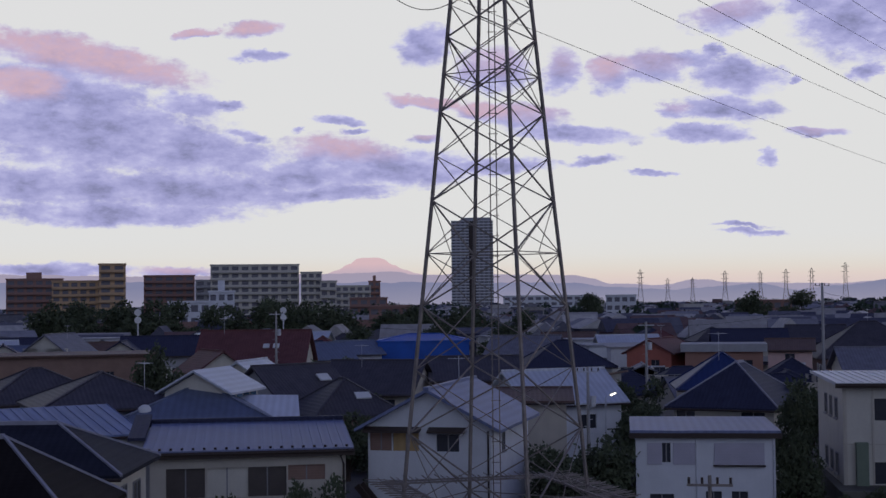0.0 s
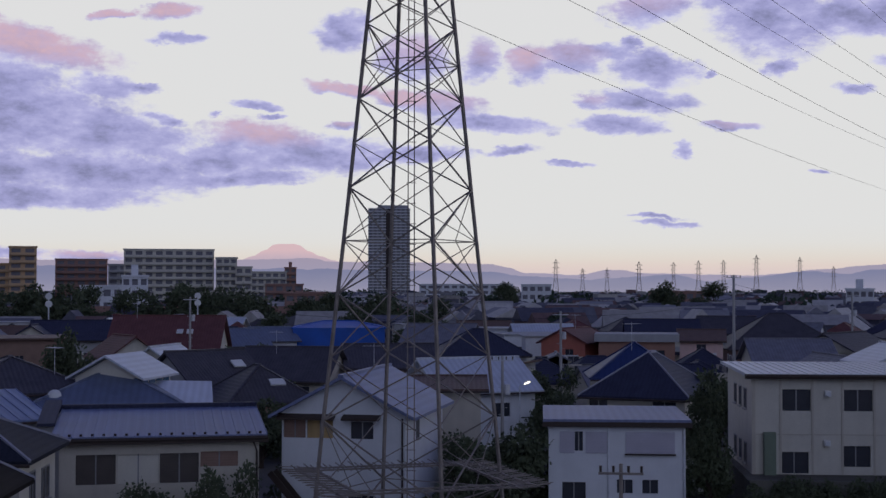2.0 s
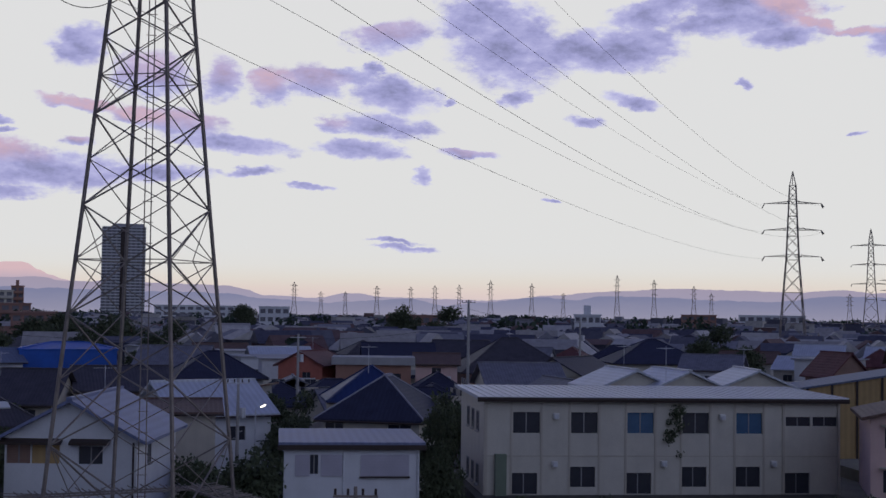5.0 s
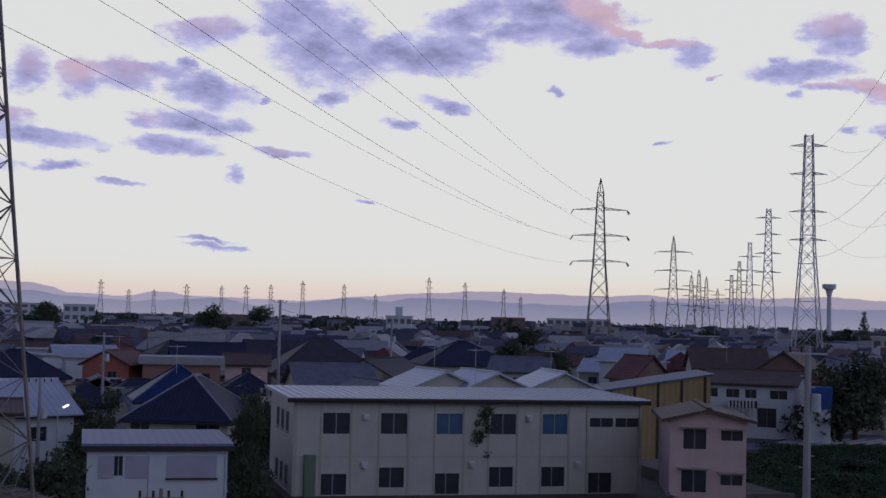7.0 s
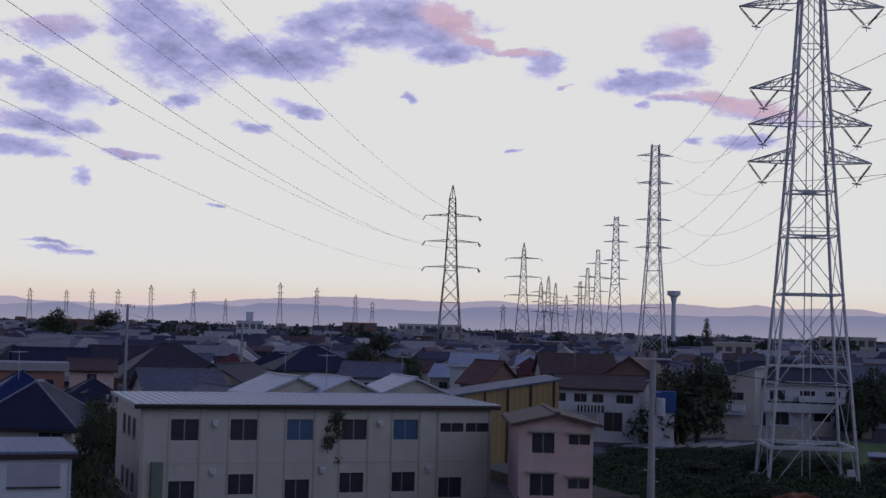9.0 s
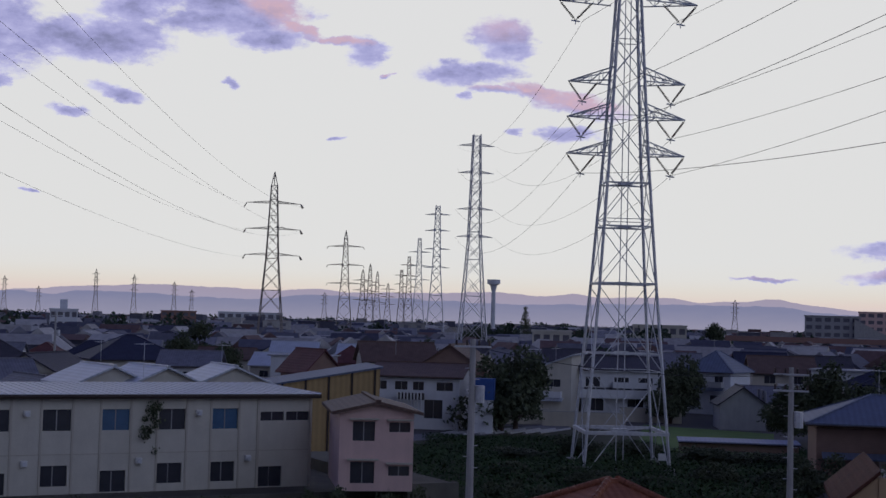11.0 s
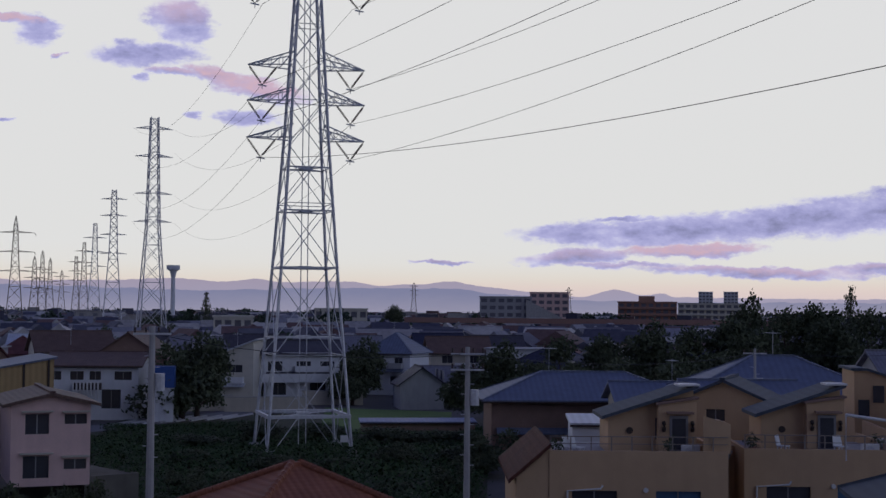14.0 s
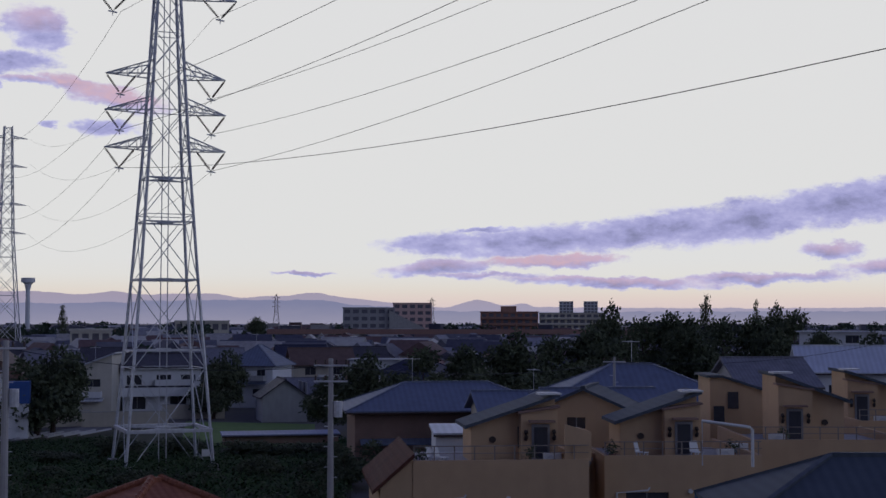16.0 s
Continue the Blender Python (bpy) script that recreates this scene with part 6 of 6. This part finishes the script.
# ---- trees and shrubs ----
for az, dd, h, r, kind, k in (
        (-11.7, 122, 8.4, 2.8, "broad", 1), (-14.8, 270, 12.6, 6, "broad", 0), (-13, 285, 12.8, 6, "broad", 1), (-10.8, 275, 12.6, 5, "broad", 2), (-7.2, 290, 13, 6, "broad", 0), (-5.7, 285, 12.2, 5, "broad", 1),
        (-3.4, 210, 8.2, 4.5, "broad", 2), (-1.2, 280, 11, 6, "broad", 0), (1.2, 285, 11, 6.5, "broad", 1), (2.6, 215, 8.5, 4.5, "broad", 2), (-0.2, 230, 8.6, 4, "broad", 1),
        (-5.6, 62, 4.3, 1.3, "shrub", 0), (-6.4, 61, 3.7, 1.1, "shrub", 1), (-8.6, 62, 3.4, 1.4, "shrub", 2), (5.2, 71, 4.6, 2.2, "shrub", 0), (6.6, 73, 4.9, 2.2, "shrub", 1), (4.2, 76, 4.0, 1.6, "shrub", 2),
        (-4.0, 93, 4.6, 2.0, "shrub", 1), (-2.6, 75, 3.4, 1.2, "shrub", 0), (14.3, 75, 4.9, 1.5, "broad", 1), (14.1, 88, 6.2, 1.6, "broad", 0), (14.6, 100, 6.2, 2.2, "shrub", 2), (7.7, 120, 5.2, 2.2, "shrub", 0),
        (38.0, 150, 8.6, 4.0, "shrub", 0), (38.6, 153, 9.2, 3.4, "shrub", 1), (-15.8, 262, 12.4, 6, "broad", 1), (-12.0, 268, 12.5, 6, "shrub", 1), (-9.4, 262, 11.6, 5, "broad", 2), (-8.3, 280, 12.4, 6, "shrub", 0), (-6.4, 272, 12.2, 5.5, "broad", 1), (-4.6, 268, 11.8, 5.5, "shrub", 2), (-2.2, 262, 10.2, 6, "broad", 0), (0.4, 262, 10.4, 6, "shrub", 1), (3.4, 262, 10.0, 5, "broad", 2), (-3.6, 120, 4.6, 2.4, "shrub", 2), (-3.0, 98, 3.8, 1.8, "shrub", 0), (12.9, 118, 5.0, 2.4, "shrub", 0), (13.6, 112, 5.0, 2.2, "shrub", 2), (8.0, 100, 4.4, 2.0, "shrub", 1), (38.9, 455, 17.5, 4.0, "conifer", 0), (36.9, 330, 10.5, 6, "broad", 1), (25.7, 260, 10.5, 5, "broad", 2), (24.9, 240, 8.6, 4, "broad", 1), (26.6, 190, 8.0, 3.4, "broad", 0),
        (12.6, 420, 14, 7, "broad", 1), (14.6, 420, 14, 8, "broad", 2), (6.0, 500, 14, 7, "broad", 0), (46.6, 460, 13, 5, "broad", 0), (44.9, 172, 6, 3, "broad", 2), (45.3, 186, 8.0, 3.0, "shrub", 1), (34.9, 205, 9.0, 3.5, "broad", 1),
        (49.6, 150, 6.0, 3.0, "broad", 0), (51.2, 150, 8.6, 4.0, "broad", 1), (53.6, 158, 9.0, 4.0, "broad", 2), (55.2, 160, 9.2, 3.6, "broad", 0), (57.3, 160, 10.8, 5.0, "broad", 1), (58.9, 172, 10.2, 4.4, "broad", 2),
        (60.4, 175, 11.2, 5.4, "broad", 0), (61.2, 190, 14.2, 4.4, "broad", 1), (62.6, 200, 12.6, 5.0, "broad", 2), (63.6, 205, 13.2, 5.0, "broad", 0), (65.0, 250, 17.2, 3.8, "conifer", 1), (64.4, 195, 12.4, 5, "broad", 1), (65.8, 200, 12.6, 5, "broad", 2),
        (66.9, 210, 12.6, 5, "broad", 0), (67.0, 260, 16.5, 2.4, "conifer", 2), (67.8, 265, 15.0, 4.4, "broad", 1), (68.6, 250, 14.0, 5, "broad", 2), (69.5, 200, 10.6, 4, "broad", 0), (71.5, 180, 10.5, 5, "broad", 1), (73, 200, 11, 6, "broad", 0),
        (52.0, 130, 5.6, 2.6, "shrub", 1), (50.4, 100, 3.4, 2.0, "shrub", 0), (55.8, 92, 5.2, 1.6, "shrub", 2), (57.5, 128, 7.0, 4.0, "shrub", 1), (60, 140, 8.0, 4.5, "broad", 2), (54.5, 140, 7.2, 3.6, "shrub", 0),
        (34.0, 68, 2.6, 1.5, "shrub", 1), (35.3, 66, 2.2, 1.6, "shrub", 2), (32.0, 66, 2.4, 1.4, "shrub", 0), (-4.9, 150, 6.0, 2.6, "shrub", 0), (66.2, 105, 6.0, 2.2, "shrub", 1)):
    tree(az, dd, h, r, kind, 0, turn=k)
    claim(az, dd, r * 0.8)

for i in range(22):
    az, dd = 36.4 + (i * 5.3) % 13.4, 82 + (i * 17.7) % 52
    if abs(az - 42.9) * 2 + abs(dd - 113) * 0.2 > 3:
        tree(az, dd, 1.2 + (i % 4) * 0.35, 1.3 + (i % 3) * 0.5, "shrub", 0, "dark wild shrub in the overgrown field", turn=i)

# ---- the field round the tall pylon ----
fld = Geo()
for az0, az1, d0, d1 in ((33.6, 50.5, 62, 158),):
    pts = [polar(az0, d0), polar((az0 + az1) / 2, d0 - 2), polar(az1, d0), polar(az1, d1 - 20), polar(az1 - 5, d1), polar(az0 + 3, d1), polar(az0, 132)]
    fld.solid([(x, y, 0.0) for x, y in pts], (0, 0, 0.06))
tagged(part("field", fld, mat("field_soil", (0.05, 0.055, 0.03), 0.95, var=0.5, scale=0.3, fine=4)), "dark overgrown field soil", "field", kind="structure")
rnd = np.random.default_rng(11)
wd = Geo()
n = 0
while n < 42000:
    az, dd = rnd.uniform(33.6, 50.3), (rnd.uniform(63 ** 2, 152 ** 2)) ** 0.5
    if dd > 128 + 14 * math.sin(az * 0.9) and az > 41:
        continue
    if dd > 142 and az < 41:
        continue
    if az < 36 and dd < 88 or az < 35 and dd > 130:
        continue
    x, y = polar(az, dd)
    h = 0.5 + 1.0 * (noise.noise(Vector((x * 0.09, y * 0.09, 2))) + 0.5) + rnd.uniform(0, 0.3)
    h = max(0.25, h) * (0.35 if dd > 118 else 1.0)
    for _ in range(2):
        a, s, z = rnd.uniform(0, 6.28), rnd.uniform(0.06, 0.17), h * rnd.uniform(0.3, 1.0)
        p, t2 = np.array((x + rnd.normal() * 0.3, y + rnd.normal() * 0.3, z)), rnd.uniform(-0.6, 0.9)
        u = np.array((math.cos(a), math.sin(a), t2)) * s
        w = np.array((-math.sin(a), math.cos(a), rnd.uniform(-0.4, 0.4))) * s * 0.6
        k = len(wd.v)
        wd.v += [tuple(p - u), tuple(p + w), tuple(p + u), tuple(p - w)]
        wd.f.append((k, k + 1, k + 2, k + 3))
    n += 1
tagged(part("weeds", wd, WEEDS, clean=False), "dense dark green weeds over the field", "weeds", kind="stuff")
grass = Geo().solid([(*polar(43.6, 135), 0.0), (*polar(49, 128), 0.0), (*polar(49, 160), 0.0), (*polar(43.8, 166), 0.0)], (0, 0, 0.12))
tagged(part("lawn", grass, mat("lawn_grass", (0.12, 0.20, 0.05), 0.95, var=0.4, scale=0.4, fine=6)), "bright green mown lawn behind the pylon", "lawn", kind="structure")
for i in range(8):
    r = thing("crop_row", "crop row under pale plastic sheeting", "crop row", 35.9 + i * 0.62, 146 + i * 0.9, 0.06, 66, "sheeted crop rows")
    part("plastic_sheet", Geo().tube([(-4, 0, 0.02), (4, 0, 0.02)], 0.17, 8), PALE_GREY, r)
lane = Geo().solid([(*polar(33.5, 140), 0.0), (*polar(41, 165), 0.0), (*polar(40.8, 158), 0.0), (*polar(34, 134), 0.0)], (0, 0, 0.09))
tagged(part("road", lane, mat("asphalt", (0.17, 0.17, 0.18), 0.9, var=0.3)), "grey asphalt lane behind the field", "road", kind="structure")
tb = thing("tarpaulin_heap", "heap covered with a blue tarpaulin by the pole", "tarpaulin", 36.5, 60.5)
bm_h = Geo()
for i in range(6):
    bm_h.solid([(-1.2 + i * 0.1, -0.9 + i * 0.07, i * 0.14), (1.3 - i * 0.12, -0.8 + i * 0.06, i * 0.14), (1.1 - i * 0.1, 0.9 - i * 0.1, i * 0.14), (-1.1 + i * 0.09, 0.8 - i * 0.07, i * 0.14)], (0.02, 0.01, 0.16))
part("sheet", bm_h, TARP, tb)
shd = house("shed", "long low grey shed beside the field", 47.6, 136, 11, 2.4, 0.9, 1.05, "shed", 6, wall=BROWN, tile=R_MID, over=0.2, category="outbuilding")

# ---- parked cars in the lane ----
def car(az, d, turn, paint):
    ob = thing("car", "parked pale car in the lane", "car", az, d, 0, turn, "parked cars")
    part("body", Geo().solid([(-2.0, -0.8, 0.3), (2.0, -0.8, 0.3), (2.05, -0.8, 0.75), (1.1, -0.8, 0.9), (0.6, -0.75, 1.4), (-1.3, -0.75, 1.42), (-1.95, -0.8, 0.9)], (0, 1.6, 0)), paint, ob)
    part("glass", Geo().solid([(0.9, -0.77, 0.93), (0.5, -0.77, 1.33), (-1.2, -0.77, 1.35), (-1.65, -0.77, 0.95)], (0, 1.54, 0.01)), GLASS, ob)
    for x in (-1.25, 1.25):
        for y in (-0.82, 0.62):
            w = part("wheel", Geo().tube([(x, y, 0.31), (x, y + 0.2, 0.31)], 0.31, 14), WIRE, ob)
            part("rim", Geo().tube([(x, y - 0.01, 0.31), (x, y + 0.21, 0.31)], 0.18, 10), STEEL, w)


for az, dd in ((5.9, 84), (6.1, 88), (6.3, 93), (6.9, 80), (13.7, 82)):
    car(az, dd, 20, PLASTIC if az != 6.1 else STEEL)
    claim(az, dd, 2)

# ---- the rest of the town ----
rnd = random.Random(5)
protos = []
for i, (w, dp, ev, rg, rf, wl, tl) in enumerate(((8, 7, 3.0, 4.9, "gable", GREY, R_DARK), (9, 7, 3.2, 5.2, "hip", BEIGE, R_NAVY), (8, 7, 3.0, 4.8, "gable_y", CREAM, R_GREY), (9, 8, 5.2, 7.4, "gable", CREAM, R_NAVY), (8, 8, 5.4, 7.6, "hip", BEIGE, R_DARK), (8, 9, 5.2, 7.6, "gable_y", WHITE, R_GREY), (10, 8, 5.0, 7.2, "hip", GREY, R_NAVY),
                                                 (9, 7, 5.4, 7.0, "gable", CREAM, R_BROWN), (8, 8, 5.4, 7.2, "gable_y", CREAM, R_BLUE), (9, 8, 5.6, 7.6, "gable", BEIGE, R_LIGHT), (10, 9, 6.6, 6.6, "flat", WHITE, GREY), (9, 8, 5.4, 7.6, "hip", BROWN, R_RED))):
    ws = [("f", -2, 3.5, 1.6, 1.1), ("f", 2, 3.5, 1.4, 1.1), ("f", 0.3, 0.8, 2.0, 1.6), ("r", 0, 3.4, 1.4, 1.1)]
    protos.append(house("house", ("low dark-roofed grey", "low navy-roofed beige", "low grey-roofed cream", "navy-roofed cream", "dark-roofed beige", "grey-roofed white", "navy-roofed grey", "brown-roofed cream", "blue-roofed cream", "pale-roofed beige", "flat-roofed white", "red-roofed brown")[i] + " house in the crowded town",
                        -60 - i * 4, 160, w, dp, ev, rg, rf, wall=wl, tile=tl, wins=ws, group="houses of the town", gutter=False, claim_it=False))
count = 0
far, panes = Geo(), Geo()
d = 104.0
while d < 1500:
    stepd = 10.5 if d < 420 else 17 + d * 0.02
    az = -21.0
    while az < 78:
        sz = 11.0 if d < 420 else 19.0
        az += math.degrees(sz / d) * rnd.uniform(0.9, 1.5)
        dd = d + rnd.uniform(-4, 4)
        x, y = polar(az, dd)
        if 33.0 < az < 52.5 and dd < 168 or not free(x, y, 5.0):
            continue
        if dd < 150 and 48 < az < 66 or dd < 102:
            continue
        turn = rnd.choice((0, 90)) + 12 * math.sin(az * 0.2) + rnd.uniform(-10, 10)
        if d < 232:
            m = pose(x, y, 0, 0, 0, -az + turn) @ Matrix.Diagonal((rnd.uniform(0.72, 0.95), rnd.uniform(0.75, 0.95), rnd.uniform(0.82, 1.0), 1))
            copy_thing(rnd.choice(protos[:3] if dd < 185 else protos[3:]), m)
            count += 1
        else:
            w, dp, ev, rg = rnd.uniform(6, 10), rnd.uniform(6, 8), rnd.uniform(4.2, 6.2), rnd.uniform(6.6, 8.2)
            if d > 450 and rnd.random() < 0.09:
                ev = rg = rnd.uniform(7.5, 10.5)
            M = pose(x, y, 0, 0, 0, -az + turn)
            for pts, v in (([(-w / 2, -dp / 2, 0), (w / 2, -dp / 2, 0), (w / 2, dp / 2, 0), (-w / 2, dp / 2, 0)], (0, 0, ev)), ([(-w / 2 - 0.4, -dp / 2 - 0.4, ev), (-w / 2 - 0.4, dp / 2 + 0.4, ev), (-w / 2 - 0.4, 0, rg + 0.1)], (w + 0.8, 0, 0))):
                k = len(far.v)
                far.solid([M @ Vector(p) for p in pts], M.to_3x3() @ Vector(v))
            if d < 620:
                # two windows to each storey of the near and the gable wall
                for u in (-0.28, 0.24):
                    for zz in ((ev - 2.0, ev - 0.9), (ev - 4.2, ev - 2.9)):
                        if zz[0] > 0.5:
                            for pts, v in (([(w * u - 0.8, -dp / 2 - 0.05, zz[0]), (w * u + 0.8, -dp / 2 - 0.05, zz[0]), (w * u + 0.8, -dp / 2 - 0.05, zz[1]), (w * u - 0.8, -dp / 2 - 0.05, zz[1])], (0, 0.1, 0)),
                                           ([(w / 2 + 0.05, dp * u - 0.6, zz[0]), (w / 2 + 0.05, dp * u + 0.6, zz[0]), (w / 2 + 0.05, dp * u + 0.6, zz[1]), (w / 2 + 0.05, dp * u - 0.6, zz[1])], (-0.1, 0, 0))):
                                panes.solid([M @ Vector(p) for p in pts], M.to_3x3() @ Vector(v))
    d += stepd
for i, p in enumerate(protos):
    x, y = polar(-19.5 - i * 0.9, 120 + 14 * i)
    p.matrix_basis = pose(x, y, 0, 0, 0, 20 + i * 9)
tagged(part("far_town", far, TOWN), "crowded far roofs and walls of the town", "town", kind="stuff")
tagged(part("far_windows", panes, GLASSF, clean=False), "pale hazed windows of the far houses", "windows", kind="stuff")
# far woods between the roofs
wood = Geo()
r2 = np.random.default_rng(3)
for i in range(480):
    az, dd = r2.uniform(-21, 77), (r2.uniform(420, 1300), r2.uniform(200, 560), r2.uniform(1000, 1500))[i % 3]
    x, y = polar(az, dd)
    if not free(x, y, 4):
        continue
    h, w = (r2.uniform(6, 11.5), r2.uniform(4, 10) * (2.2 if dd > 1000 else 1)) if dd > 420 else (r2.uniform(4, 7.5), r2.uniform(2, 4.5))
    for _ in range(130):
        u = r2.normal(size=3)
        u /= np.linalg.norm(u)
        c = np.array((x, y, h * 0.55)) + u * np.array((w, w * 0.6, h * 0.45)) * r2.uniform(0.6, 1.05)
        a, b = r2.normal(size=3), r2.normal(size=3)
        a, b = a / np.linalg.norm(a) * 1.1, b / np.linalg.norm(b) * 0.8
        k = len(wood.v)
        wood.v += [tuple(c - a), tuple(c + b), tuple(c + a), tuple(c - b)]
        wood.f.append((k, k + 1, k + 2, k + 3))
tagged(part("far_woods", wood, FARLEAF, clean=False), "dark clumps of trees among far roofs", "trees", kind="stuff")

# ---- smaller things ----
for i in range(16):
    tree(16.4 + i * 0.98, 70.6 + 0.15 * (i % 3), 2.5 + 0.25 * (i % 2), 1.1, "shrub", 0, "dark trimmed hedge shrub before the terrace wall", turn=i)
for i, (az, dd, h) in enumerate(((33.9, 73, 3.2), (34.6, 76, 2.6), (35.0, 71, 2.2), (30.6, 70.4, 3.4), (36.3, 74, 1.6), (33.6, 67.5, 3.4), (34.5, 67, 3.0), (32.4, 66.8, 2.8), (35.4, 68, 2.6), (30.9, 67.4, 2.6))):
    tree(az, dd, h, 1.2, "shrub", 0, turn=i)
for az, dd in ((-12.45, 205), (-6.6, 215)):
    fl = thing("floodlight_pole", "slim pole with two round white lamps", "lamp post", az, dd, 0, 0, "floodlights")
    part("pole", Geo().tube([(0, 0, 0), (0, 0, 10.6)], 0.1, 8), STEEL, fl)
    for z in (9.6, 10.7):
        part("lamp_head", Geo().tube([(0, 0.0, z), (0, -0.25, z)], 0.5, 16), PLASTIC, fl)
wire_words = "thin dark service cable between utility poles"
for a, b, za, zb, sg in (((36.78, 57), (49.65, 62), 10.9, 10.0, 0.5), ((49.65, 62), (61.3, 92), 10.0, 9.3, 0.6), ((61.3, 92), (72, 110), 9.3, 10.4, 0.7),
                         ((8.3, 130), (15.3, 150), 9.4, 11.0, 0.6), ((15.3, 150), (19.9, 160), 12.4, 11.0, 0.5), ((-6.9, 150), (8.3, 130), 10.2, 9.2, 0.8)):
    cable("service_cable", (*polar(*a), za), (*polar(*b), zb), sg, 0.014, wire_words, 12, "service cables")
for az, dd, z in ((-12.2, 90, 6.6), (-15.2, 186, 7.6), (0.6, 76, 7.2), (8.9, 173, 7.0), (17.0, 196, 8.5), (26.5, 116, 7.7), (40.2, 176, 7.0), (46.6, 196, 8.4), (62, 99, 8.9), (58, 104, 6.7), (-9.0, 158, 8.6), (36.0, 182, 8.6)):
    aerial(az, dd, z - 0.05, 1.8, az * 5)


def condenser(az, d, z, turn=0.0):
    ob = thing("air_conditioner", "pale outdoor air conditioner unit", "air conditioner", az, d, z, turn, "air conditioners")
    part("casing", Geo().box(-0.4, 0.4, -0.15, 0.15, 0, 0.6), PLASTIC, ob)
    part("fan_grille", Geo().tube([(-0.1, -0.15, 0.3), (-0.1, -0.17, 0.3)], 0.22, 12), STEEL, ob)
    for x in (-0.3, 0.3):
        part("foot", Geo().box(x - 0.04, x + 0.04, -0.17, 0.17, -0.06, 0), DARKTRIM, ob)


for az, dd, z in ((59.6, 66.2, 5.37), (66.3, 70.2, 5.35)):
    condenser(az, dd, z, 4)
for i, (az, dd) in enumerate(((53.4, 63.2), (57.9, 63.6), (61.2, 67.0), (66.0, 69.0), (68.0, 72.5))):
    pot = thing("plant_pot", "terracotta pot with a small leafy plant on the terrace", "potted plant", az, dd, (5.34, 5.34, 5.29, 5.29, 5.64)[i], 0, "potted plants")
    part("pot", Geo().tube([(0, 0, 0), (0, 0, 0.32)], 0.14, 10, 0.2), R_ORANGE, pot)
    part("plant", leafy(160, [(0, 0, 0.6, 0.3, 1.1)], 0.07, 60 + i), LEAF, pot, clean=False)
# ridge tiles along the terracotta hips
orange = [o for o in bpy.data.objects if o.get("label") == "house with an orange terracotta hipped roof"][0]
rt = Geo().tube([(-0.14, 0, 0), (0.14, 0, 0)], 0.13, 8).mesh("ridge_tile", R_ORANGE)
zc, e = 4.9 - 0.6 * (1.55 / 3.2) + 0.16, 3.8
for sx, sy in ((-1, -1), (1, -1), (1, 1), (-1, 1)):
    lo, hi = Vector((sx * e, sy * e, zc)), Vector((sx * 0.15, 0, 6.61))
    n = int((hi - lo).length / 0.3)
    q = (hi - lo).to_track_quat("X", "Z").to_matrix().to_4x4()
    for i in range(n):
        part("ridge_tile", rt, R_ORANGE, orange).matrix_basis = Matrix.Translation(lo.lerp(hi, (i + 0.5) / n) + Vector((0, 0, 0.05))) @ q
